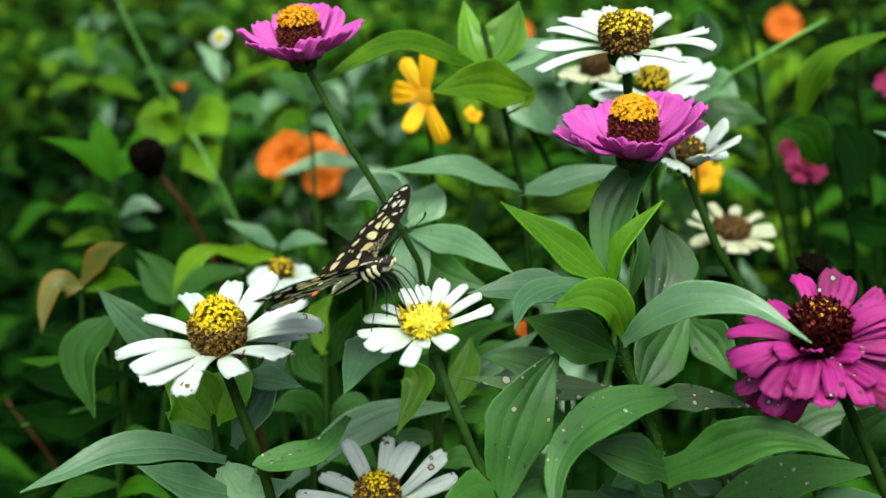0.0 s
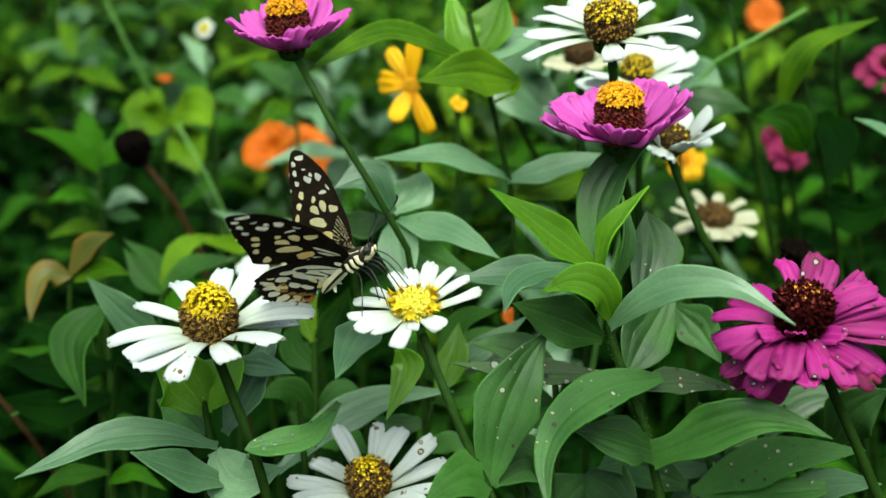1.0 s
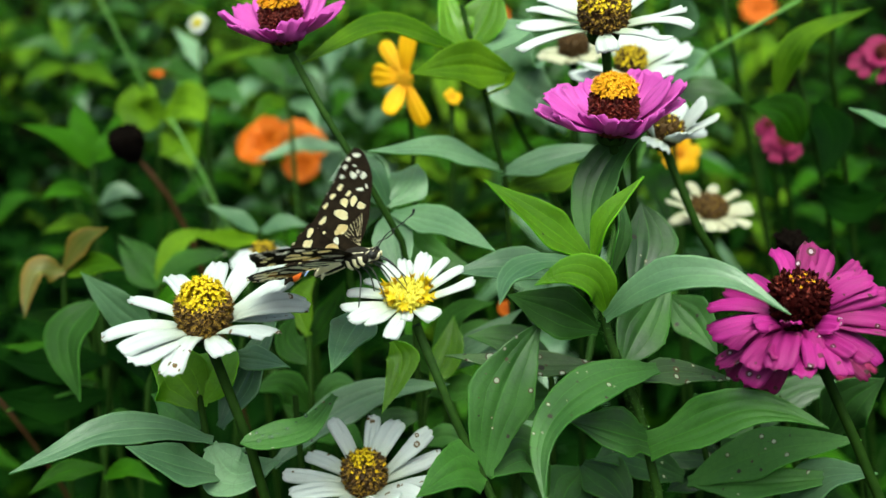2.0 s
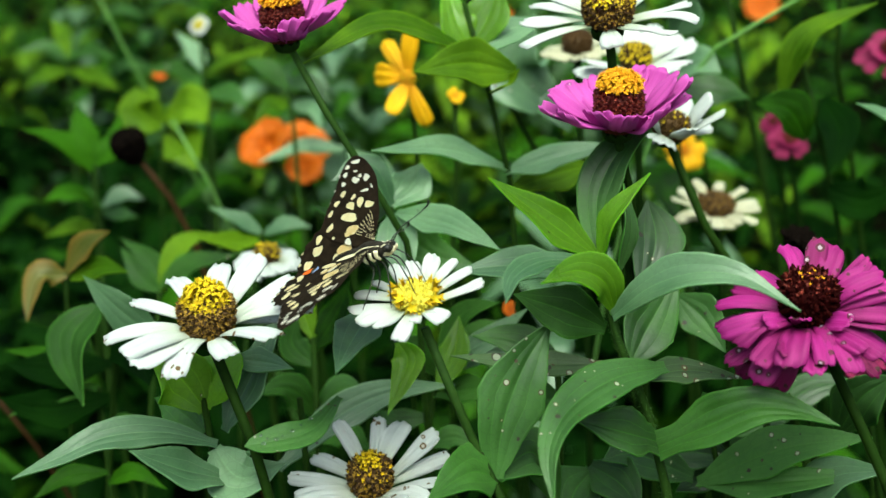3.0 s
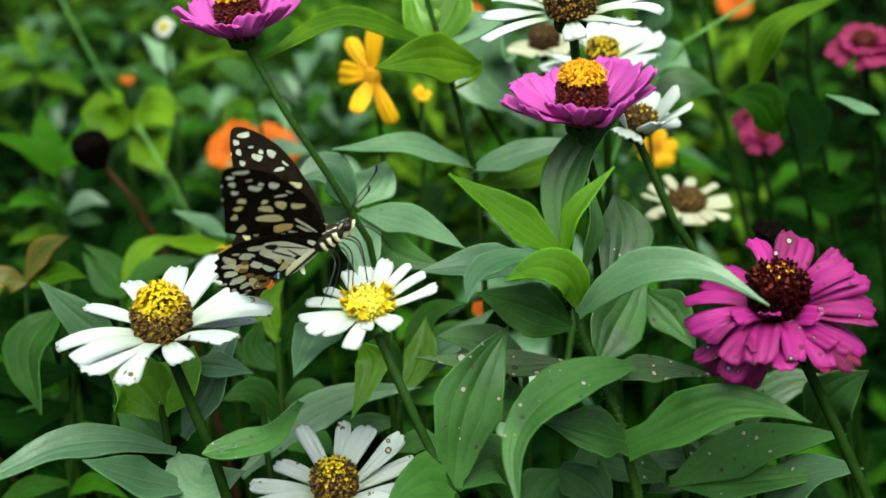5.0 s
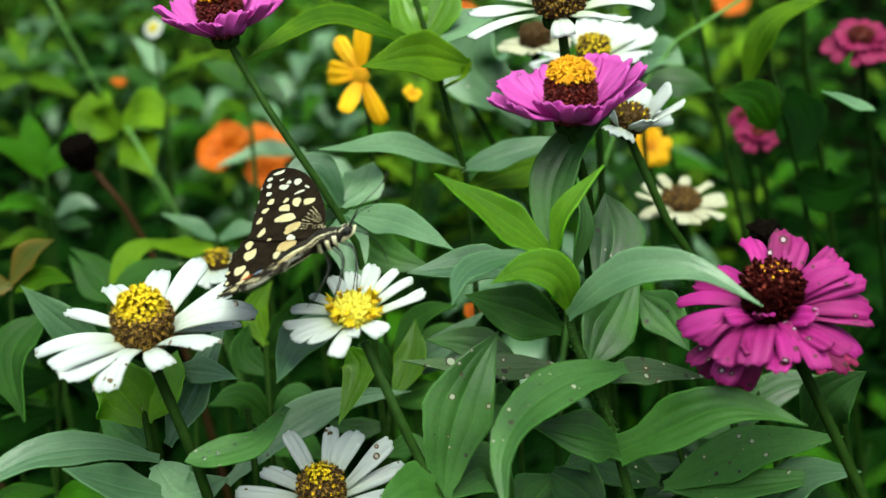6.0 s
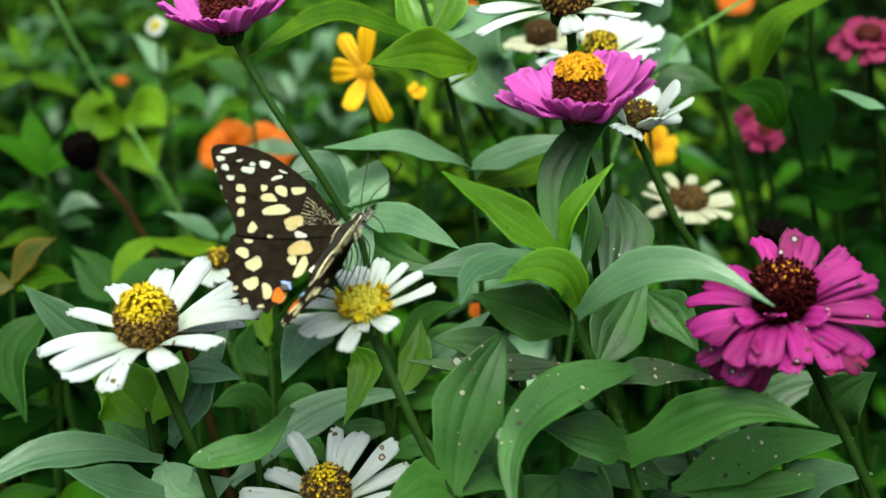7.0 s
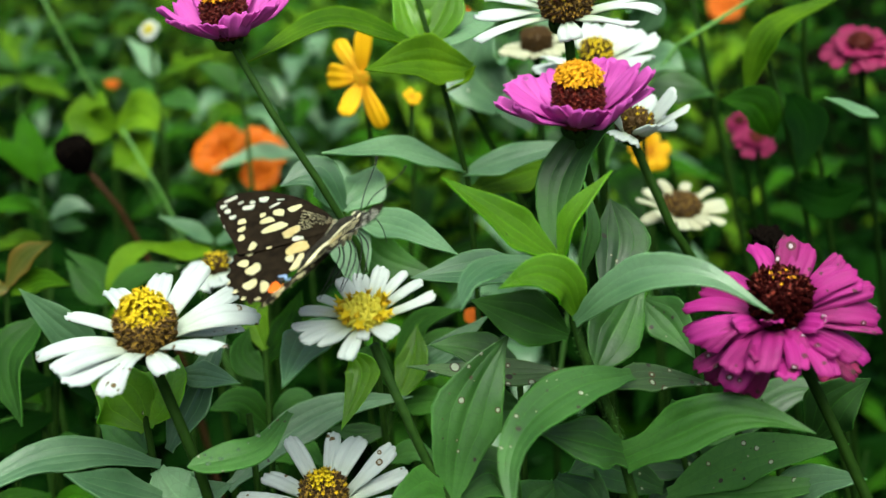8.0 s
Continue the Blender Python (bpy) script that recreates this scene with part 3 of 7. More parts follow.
def white_low():
    p = thing("zinnia_plant", (-0.02, 0.02, 0.0), "white zinnia with scarred petals and a brown cone", "flower", "white zinnias")
    add_stem(p, [(-0.02, 0.02, 0.0), (-0.0147, -0.0110, 0.5039), (-0.0179, 0.0038, 0.5408)], 0.002, 0.0016, STEM)
    flower_head(p, (-0.0167, -0.0005, 0.5498), (0.0, -0.26, 1), WHITE,
                [(118, 19, 0.0279), (89, 14, 0.0279), (73, 11, 0.0279), (34, 25, 0.0285), (22, 10, 0.0279), (-19, 28, 0.0279), (-36, 26, 0.0279), (-59, 35, 0.0279), (140, -4, 0.0279), (179, 12, 0.0279), (-147, 22, 0.0279), (-116, 24, 0.0279), (-80, 21, 0.0279), (-47, 17, 0.0279)],
                0.0074, (0.0072, 0.0122, CONE), seed=8, crown=[(190, 0.0012, FLORET_BROWN, 0.05, 0.9), (30, 0.0013, FLORET_GOLD, 0.5, 0.9), (30, 0.0014, FLORET, 0.7, 1.0, 0.52, 1.2)], bow=0.05, scales=1.5)


def white_top():
    p = thing("zinnia_plant", (0.10, 0.10, 0.0), "white zinnia with a domed olive yellow cone", "flower", "white zinnias")
    add_stem(p, [(0.10, 0.10, 0.0), (0.0711, 0.0378, 0.5853), (0.0651, 0.0556, 0.6501), (0.0614, 0.0578, 0.6860)], 0.002, 0.0016, STEM_DARK)
    flower_head(p, (0.0608, 0.0590, 0.6890), (0.02, -0.05, 1), WHITE_CLEAN,
                [(111, 14, 0.0298), (98, 16, 0.0298), (142, 5, 0.0298), (161, -2, 0.0298), (-167, -9, 0.0298), (-87, -15, 0.0134), (4, 3, 0.0298), (19, 10, 0.0298), (58, 14, 0.0298), (73, 16, 0.0298), (131, 10, 0.0298), (-52, 7, 0.0298)],
                0.0081, (0.0083, 0.0118, CONE), seed=11, crown=[(240, 0.0011, FLORET_BROWN, 0.05, 0.7), (190, 0.0014, FLORET, 0.5, 1.0)], bow=0.06, scales=1.8)


def mauve_right():
    p = thing("zinnia_plant", (0.10, 0.06, 0.0), "mauve pink zinnia with a dark red cone and orange florets", "flower", "mauve zinnias")
    add_stem(p, [(0.10, 0.06, 0.0), (0.0730, 0.0379, 0.5852), (0.0707, 0.0467, 0.6272), (0.0642, 0.0356, 0.6506), (0.0625, 0.0239, 0.6617)], 0.002, 0.0015, STEM_DARK)
    flower_head(p, (0.0622, 0.0215, 0.6657), (0.02, -0.12, 1), PINK,
                [(174, 14, 0.0248), (180, 28, 0.0241), (143, 23, 0.0241), (118, 18, 0.0241), (98, 23, 0.0241), (68, 34, 0.0241), (49, 37, 0.0241), (14, 44, 0.0243), (7, 34, 0.0265), (18, 20, 0.0241), (-39, 35, 0.0205), (-66, 35, 0.0169), (-96, 38, 0.0144), (-126, 35, 0.0181), (-149, 25, 0.0217)],
                0.0103, (0.0073, 0.0138, CONE_RED), seed=21, crown=[(190, 0.0011, FLORET_RED, 0.05, 0.8), (330, 0.0013, FLORET_ORANGE, 0.6, 1.0, 0.92, 1.26)], bow=-0.06, cup=0.25, scales=1.6, notch=0.02)


def mauve_left():
    p = thing("zinnia_plant", (0.0, 0.12, 0.0), "mauve pink zinnia leaning on a long bare stem", "flower", "mauve zinnias")
    add_stem(p, [(0.0, 0.12, 0.0), (-0.0046, 0.0557, 0.5670), (-0.0067, 0.0539, 0.6123), (-0.0151, 0.0498, 0.6338), (-0.0288, 0.0498, 0.6565), (-0.0423, 0.0586, 0.6810), (-0.0456, 0.0601, 0.6855)], 0.0015, 0.0012, STEM, count=26)
    flower_head(p, (-0.0460, 0.0604, 0.6862), (-0.05, -0.10, 1), PINK,
                [(-173, 29, 0.0235), (-130, 28, 0.0231), (143, 25, 0.0231), (124, 30, 0.0231), (103, 36, 0.0231), (79, 36, 0.0231), (57, 32, 0.0231), (18, 27, 0.0238), (-21, 29, 0.0231), (-36, 33, 0.0185), (-63, 41, 0.0150), (-94, 31, 0.0173), (-117, 27, 0.0208)],
                0.0095, (0.0071, 0.0132, CONE_RED), seed=23, crown=[(160, 0.0011, FLORET_RED, 0.05, 0.8), (300, 0.0013, FLORET_ORANGE, 0.6, 1.0, 0.92, 1.26)], bow=-0.06, cup=0.25, scales=1.4, notch=0.02)


def magenta():
    p = thing("zinnia_plant", (0.20, 0.0, 0.0), "double magenta zinnia with spotted petals and a dark red cone", "flower")
    add_stem(p, [(0.20, 0.0, 0.0), (0.1563, -0.0251, 0.5305), (0.1393, -0.0095, 0.5725), (0.1308, -0.0046, 0.5863), (0.1249, 0.0011, 0.6017)], 0.0019, 0.0017, STEM_DARK)
    outer = [(153, -6, 0.0278), (159, -18, 0.0278), (-162, 6, 0.0278), (-153, -12, 0.0278), (-129, -9, 0.0278), (-132, 6, 0.0278), (-108, 12, 0.0278), (-93, 9, 0.0278), (-69, 6, 0.0278), (-54, 9, 0.0278), (0, 3, 0.0278), (-12, 0, 0.0278), (6, 18, 0.0278), (129, -6, 0.0278)]
    inner = [(99, 24, 0.0256), (75, 36, 0.0256), (60, 27, 0.0256), (27, 33, 0.0256), (18, 30, 0.0256), (36, 6, 0.0256), (9, 24, 0.0256), (114, 0, 0.0256), (-150, 6, 0.0256), (-111, 15, 0.0256), (-87, 12, 0.0256), (-63, 15, 0.0256), (24, -3, 0.0256)]
    small = [(-51, 33, 0.0185), (-75, 15, 0.0185), (-150, 27, 0.0185), (-153, 6, 0.0185), (-108, 42, 0.0185)]
    # drooping petals, most with shade painted in as crimson
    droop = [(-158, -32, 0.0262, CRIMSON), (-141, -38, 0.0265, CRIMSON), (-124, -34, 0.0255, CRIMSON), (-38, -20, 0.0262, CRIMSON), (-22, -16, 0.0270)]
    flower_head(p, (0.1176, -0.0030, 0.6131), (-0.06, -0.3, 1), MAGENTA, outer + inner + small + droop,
                0.0080, (0.0081, 0.0160, CONE_BLACK), seed=17, crown=[(80, 0.0013, CONE_BLACK, 0.05, 0.9), (60, 0.0012, FLORET_RED, 0.70, 1.0), (7, 0.0012, FLORET_ORANGE, 0.88, 0.98)], bow=0.10, scales=0.8, notch=0.012, loose=0.42)


def white_behind():
    # a half hidden white bloom at the side, and three more further back
    p = thing("zinnia_plant", (0.16, 0.10, 0.0), "white zinnia seen from the side on an arching stem", "flower", "white zinnias")
    add_stem(p, [(0.16, 0.10, 0.0), (0.1229, 0.0668, 0.5664), (0.1075, 0.0720, 0.6023), (0.0919, 0.0742, 0.6210), (0.0849, 0.0820, 0.6418)], 0.002, 0.0016, STEM_DARK)
    flower_head(p, (0.0842, 0.0829, 0.6440), (0.25, -0.1, 1), WHITE_CLEAN,
                [(18, 59, 0.0213), (2, 40, 0.0219), (41, 9, 0.0211), (-78, 32, 0.0211), (-103, 13, 0.0211), (-118, 14, 0.0211), (75, 29, 0.0211), (-142, 34, 0.0211)],
                0.0093, (0.0060, 0.0085, CONE), seed=31, crown=[(20, 0.0014, FLORET, 0.4, 1.0)], bow=0.02)
    p = thing("zinnia_plant", (0.12, 0.22, 0.0), "white zinnia with a yellow cone behind the others", "flower", "white zinnias")
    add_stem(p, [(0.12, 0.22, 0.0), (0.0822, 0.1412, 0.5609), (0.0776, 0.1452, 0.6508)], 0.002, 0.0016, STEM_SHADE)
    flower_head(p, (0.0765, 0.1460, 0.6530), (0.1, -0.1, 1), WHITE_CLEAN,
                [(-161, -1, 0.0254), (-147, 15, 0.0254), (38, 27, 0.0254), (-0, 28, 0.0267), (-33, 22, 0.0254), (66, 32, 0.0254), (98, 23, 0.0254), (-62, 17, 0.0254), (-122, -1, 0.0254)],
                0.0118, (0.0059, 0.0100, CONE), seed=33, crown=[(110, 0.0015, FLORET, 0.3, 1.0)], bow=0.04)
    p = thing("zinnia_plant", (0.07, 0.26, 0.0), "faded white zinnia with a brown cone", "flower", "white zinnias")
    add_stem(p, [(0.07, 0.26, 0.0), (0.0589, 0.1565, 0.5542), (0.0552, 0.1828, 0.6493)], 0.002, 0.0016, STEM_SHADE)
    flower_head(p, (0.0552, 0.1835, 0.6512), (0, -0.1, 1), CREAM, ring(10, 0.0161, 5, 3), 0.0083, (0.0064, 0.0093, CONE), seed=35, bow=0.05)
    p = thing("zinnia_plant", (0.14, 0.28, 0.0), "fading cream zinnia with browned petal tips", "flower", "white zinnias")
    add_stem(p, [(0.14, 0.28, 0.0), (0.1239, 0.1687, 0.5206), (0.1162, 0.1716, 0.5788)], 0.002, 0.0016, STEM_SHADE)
    flower_head(p, (0.1157, 0.1728, 0.5818), (0.05, -0.18, 1), CREAM, ring(19, 0.0195, 8, 6, 16), 0.0050, (0.0080, 0.0070, CONE), seed=37, bow=0.05, scales=1.0, crown=[(90, 0.0013, FLORET_BROWN, 0.1, 1.0)])
    p = thing("zinnia_plant", (-0.06, 0.20, 0.0), "white zinnia with a yellow cone half hidden by another", "flower", "white zinnias")
    add_stem(p, [(-0.06, 0.20, 0.0), (-0.0764, 0.1166, 0.5351), (-0.0765, 0.1183, 0.5789)], 0.002, 0.0016, STEM_DARK)
    flower_head(p, (-0.0737, 0.1194, 0.5809), (0.1, -0.1, 1), WHITE_CLEAN, ring(11, 0.0145, 0, 7), 0.0080, (0.0047, 0.0070, CONE), seed=39, crown=[(34, 0.0016, FLORET, 0.4, 1.0)], bow=0.05)


def cosmos(base, stem, at, axis, radius, material, seed, label, petals=8, width=0.7, bow=0.06, tilt=10, category="flower"):
    p = thing("cosmos_plant", base, label, category)
    add_stem(p, [base, *stem, at], 0.0018, 0.0012, STEM_DARK, sides=6)
    flower_head(p, at, axis, material, ring(petals, radius, tilt, seed), radius * width, (radius * 0.2, radius * 0.18, CONE_ORANGE if material is ORANGE else FLORET_ORANGE), seed=seed, bow=bow, calyx=STEM_DARK, crown=[(14, radius * 0.07, CONE_ORANGE, 0.4, 1.0)])
    return p


def far_flowers():
    p = thing("cosmos_plant", (0.0, 0.24, 0.0), "yellow cosmos bloom facing outward among green leaves", "flower")
    add_stem(p, [(0.0, 0.24, 0.0), (-0.0149, 0.1680, 0.5493), (-0.0154, 0.1734, 0.6122), (-0.0175, 0.1777, 0.6430)], 0.0016, 0.0012, STEM_DARK, sides=6)
    flower_head(p, (-0.0174, 0.1742, 0.6442), (-0.3, -1.0, 0.3), YELLOW, [(125, -2, 0.0200), (84, 12, 0.0205), (173, -18, 0.0200), (-112, 24, 0.0185), (-72, -5, 0.0225)],
                0.0092, (0.0032, 0.0024, FLORET_ORANGE), seed=41, bow=0.06, calyx=STEM_DARK, crown=[(14, 0.0014, FLORET, 0.3, 1.0)])
    cosmos((-0.10, 0.42, 0.0), [(-0.1222, 0.3507, 0.4299), (-0.1198, 0.3700, 0.5262)], (-0.1238, 0.3609, 0.5542), (-0.4, -0.75, 0.9), 0.0198, ORANGE, 43, "orange double cosmos bloom in the undergrowth", 13, 0.75, 0.16, 28)
    cosmos((-0.06, 0.44, 0.0), [(-0.1024, 0.3521, 0.4292), (-0.1005, 0.3714, 0.5256)], (-0.1078, 0.3783, 0.5481), (0.3, -0.7, 0.9), 0.0186, ORANGE, 44, "orange double cosmos bloom in the undergrowth", 13, 0.75, 0.16, 28)
    cosmos((-0.05, 0.43, 0.0), [(-0.1044, 0.3300, 0.4244), (-0.1044, 0.3549, 0.5055)], (-0.1032, 0.3580, 0.5426), (0.0, -0.8, 0.5), 0.0124, ORANGE, 45, "small orange cosmos bloom below two larger ones", 9, 0.8, 0.12, 20)
    cosmos((0.20, 0.42, 0.0), [(0.1166, 0.2459, 0.5149), (0.1139, 0.2633, 0.5583)], (0.1122, 0.2645, 0.5812), (0.2, -0.9, 0.5), 0.0116, YELLOW, 46, "amber cosmos bloom between zinnia stems", 7, 0.8)
    cosmos((0.36, 0.95, 0.0), [(0.2471, 0.7178, 0.3638), (0.2425, 0.7719, 0.4978)], (0.2349, 0.7562, 0.5597), (-0.1, -0.9, 0.6), 0.0170, ORANGE, 47, "far orange cosmos bloom", 8, 0.7)
    cosmos((0.06, 0.9, 0.0), [(0.0039, 0.5955, 0.4123), (0.0056, 0.6030, 0.5292)], (0.0058, 0.6236, 0.5797), (0.2, -0.9, 0.5), 0.0134, ORANGE, 48, "far orange cosmos bloom", 8, 0.7)
    cosmos((-0.28, 0.8, 0.0), [(-0.2465, 0.5073, 0.4477), (-0.2470, 0.5364, 0.5194)], (-0.2477, 0.5513, 0.5561), (0, -0.9, 0.5), 0.0060, ORANGE, 49, "tiny far orange bud opening", 6, 0.8)
    cosmos((0.02, 0.26, 0.0), [(-0.0007, 0.1788, 0.5727), (0.0013, 0.1944, 0.6109)], (0.0008, 0.1942, 0.6300), (0.5, -0.6, 0.7), 0.0046, YELLOW, 50, "small yellow bud opening", 5, 0.8)
    cosmos((0.06, 0.24, 0.0), [(0.0273, 0.1517, 0.5000), (0.0270, 0.1447, 0.5322)], (0.0264, 0.1329, 0.5528), (0.3, -0.6, 0.7), 0.0042, ORANGE, 51, "orange bloom low among the leaves", 6, 0.8)
    # deep pink blooms behind
    for k, (b, x, y, d, r) in enumerate((((0.27, 0.36, 0.0), (0.1711, 0.2956, 0.5758), (0.1, -0.5, 0.9), 1.75, 0.0120), ((0.25, 0.37, 0.0), (0.1676, 0.3170, 0.5799), (-0.4, -0.5, 0.8), 1.8, 0.0087), ((0.31, 0.33, 0.0), (0.2108, 0.2612, 0.6306), (-0.1, -0.4, 1), 1.6, 0.0182), ((0.24, 0.05, 0.0), (0.1610, 0.0837, 0.5530), (0, -0.4, 1), 1.25, 0.0085))):
        p = thing("zinnia_plant", b, "deep pink zinnia bloom in the shade behind", "flower", "deep pink zinnias")
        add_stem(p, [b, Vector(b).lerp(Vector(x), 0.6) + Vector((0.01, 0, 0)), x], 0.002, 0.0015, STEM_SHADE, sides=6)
        flower_head(p, x, y, MAGENTA_FAR, ring(12, r, -4, 60 + k) + ring(9, r * 0.75, 20, 70 + k), r * 0.4, (r * 0.3, r * 0.4, CONE_RED), seed=61 + k, bow=0.07)
    # small pale bloom far behind
    p = thing("daisy_plant", (-0.18, 0.5, 0.0), "small pale white bloom far behind", "flower")
    add_stem(p, [(-0.18, 0.5, 0.0), (-0.1605, 0.3532, 0.5433), (-0.1660, 0.3839, 0.6200)], 0.0018, 0.0012, STEM_DARK, sides=6)
    flower_head(p, (-0.1667, 0.3859, 0.6251), (-0.2, -0.7, 0.6), WHITE_CLEAN, ring(9, 0.0065, 10, 77), 0.0045, (0.0034, 0.0028, CONE_YELLOW), seed=78)
    # a dead seed head
    p = thing("dead_zinnia", (-0.12, 0.30, 0.0), "blackened dead zinnia head on a reddish stem", "seed head")
    add_stem(p, [(-0.12, 0.30, 0.0), (-0.1364, 0.2540, 0.4914), (-0.1479, 0.2545, 0.5444), (-0.1644, 0.2480, 0.5815), (-0.1702, 0.2500, 0.5876)], 0.0019, 0.0015, STEM_RED)
    flower_head(p, (-0.1708, 0.2495, 0.5866), (-0.15, -0.2, 1), BUD, ring(18, 0.0135, 58, 79, 16), 0.0058, (0.0088, 0.0129, BUD), seed=80, calyx=BUD, bow=0.1)
    p = thing("dead_zinnia", (0.22, 0.14, 0.0), "blackened dead zinnia head in the shade", "seed head")
    add_stem(p, [(0.22, 0.14, 0.0), (0.1435, 0.1033, 0.5530), (0.1393, 0.1092, 0.5881)], 0.002, 0.0018, STEM_SHADE)
    flower_head(p, (0.1381, 0.1067, 0.5922), (0.1, -0.2, 1), BUD, ring(14, 0.0087, 40, 81, 14), 0.0031, (0.0057, 0.0057, BUD), seed=82, calyx=BUD, bow=0.1)


def green_plant():
    p = thing("zinnia_plant", (0.085, 0.0, 0.0), "leafy green zinnia shoot with broad pointed leaves in pairs", "plant")
    add_stem(p, [(0.085, 0.0, 0.0), (0.0825, -0.0192, 0.5019), (0.0783, -0.0106, 0.5536), (0.0746, -0.0069, 0.5733), (0.0657, -0.0060, 0.5973), (0.0590, -0.0030, 0.6159), (0.0557, 0.0034, 0.6326)], 0.0025, 0.0013, STEM, knots=(0.5, 0.68, 0.84), count=24)
    add_hairs(p, [(0.0783, -0.0106, 0.5536), (0.0746, -0.0069, 0.5733), (0.0657, -0.0060, 0.5973), (0.0590, -0.0030, 0.6159), (0.0557, 0.0034, 0.6326)], 0.0017, 420, 3)
    add_leaf(p, [(0.0557, 0.0028, 0.6308), (0.0411, -0.0013, 0.6439), (0.0237, -0.0047, 0.6590)], 0.0133, (0.35, -0.6, 0.7), LEAF_YOUNG, cup=0.3, belly=0.4)
    add_leaf(p, [(0.0566, 0.0010, 0.6313), (0.0600, 0.0006, 0.6445), (0.0707, 0.0029, 0.6575)], 0.0089, (-0.9, -0.5, 0.3), LEAF_YOUNG, cup=0.35, belly=0.4)
    add_leaf(p, [(0.0574, 0.0053, 0.6270), (0.0564, 0.0180, 0.6453), (0.0661, 0.0289, 0.6600), (0.0809, 0.0367, 0.6694)], 0.0147, (-0.35, -0.75, 0.6), LEAF, cup=0.3, belly=0.4)
    add_leaf(p, [(0.0621, 0.0048, 0.6246), (0.0646, 0.0073, 0.6401), (0.0639, 0.0153, 0.6500)], 0.0079, (0.8, -0.6, 0.2), LEAF, cup=0.4)
    add_leaf(p, [(0.0608, -0.0030, 0.6157), (0.0573, -0.0067, 0.6270), (0.0486, -0.0129, 0.6333), (0.0387, -0.0220, 0.6332)], 0.0135, (0.1, -0.75, 0.65), LEAF_YOUNG, cup=0.25, belly=0.42)
    add_leaf(p, [(0.0537, -0.0011, 0.6319), (0.0393, -0.0114, 0.6355), (0.0314, -0.0228, 0.6355), (0.0289, -0.0349, 0.6328)], 0.0081, (-0.2, -0.7, 0.7), LEAF_PALE, cup=0.2, belly=0.5)
    add_leaf(p, [(0.0604, -0.0053, 0.6149), (0.0697, -0.0103, 0.6263), (0.0818, -0.0159, 0.6336), (0.0950, -0.0223, 0.6349), (0.1097, -0.0297, 0.6281)], 0.0132, (0.05, -0.6, 0.85), LEAF_PALE, cup=0.3, belly=0.38)
    add_leaf(p, [(0.0583, -0.0017, 0.6094), (0.0452, -0.0040, 0.6166), (0.0304, 0.0001, 0.6200)], 0.0171, (0, -0.8, 0.6), LEAF_SOFT, cup=0.08, belly=0.42)
    add_leaf(p, [(0.0664, 0.0016, 0.5958), (0.0715, 0.0109, 0.6017), (0.0781, 0.0226, 0.6081), (0.0838, 0.0344, 0.6146)], 0.0177, (0.05, -0.95, 0.3), LEAF, cup=0.2)
    add_leaf(p, [(0.0705, 0.0164, 0.6118), (0.0758, 0.0304, 0.6254), (0.0738, 0.0422, 0.6352)], 0.0189, (0.1, -1, 0.3), LEAF_SPOTTED, cup=0.15, belly=0.5)
    add_leaf(p, [(0.0764, -0.0049, 0.5976), (0.0606, -0.0196, 0.6019), (0.0469, -0.0362, 0.6010), (0.0408, -0.0518, 0.5961), (0.0421, -0.0648, 0.5860)], 0.0141, (-0.3, -0.75, 0.65), LEAF_SPOTTED, cup=0.2, belly=0.3)
    add_leaf(p, [(0.0692, -0.0067, 0.5950), (0.0843, 0.0053, 0.5913), (0.1032, 0.0124, 0.5849)], 0.0106, (0, -0.55, 0.9), LEAF_BLIGHTED, cup=0.1)
    add_leaf(p, [(0.0738, -0.0105, 0.5751), (0.0616, -0.0171, 0.5826), (0.0488, -0.0238, 0.5899)], 0.0167, (0, -0.62, 0.8), LEAF, cup=0.2, belly=0.36, neck=0.62, pucker=0.07)
    add_leaf(p, [(0.0745, -0.0111, 0.5735), (0.0873, -0.0150, 0.5826), (0.1005, -0.0190, 0.5915), (0.1122, -0.0238, 0.5935), (0.1234, -0.0299, 0.5922)], 0.0160, (0.05, -0.62, 0.8), LEAF, cup=0.28, belly=0.3, neck=0.62, pucker=0.07)
    add_leaf(p, [(0.0491, 0.0136, 0.6194), (0.0322, 0.0309, 0.6164), (0.0104, 0.0353, 0.6124)], 0.0143, (0, -0.6, 0.8), LEAF_PALE, cup=0.2, belly=0.45)


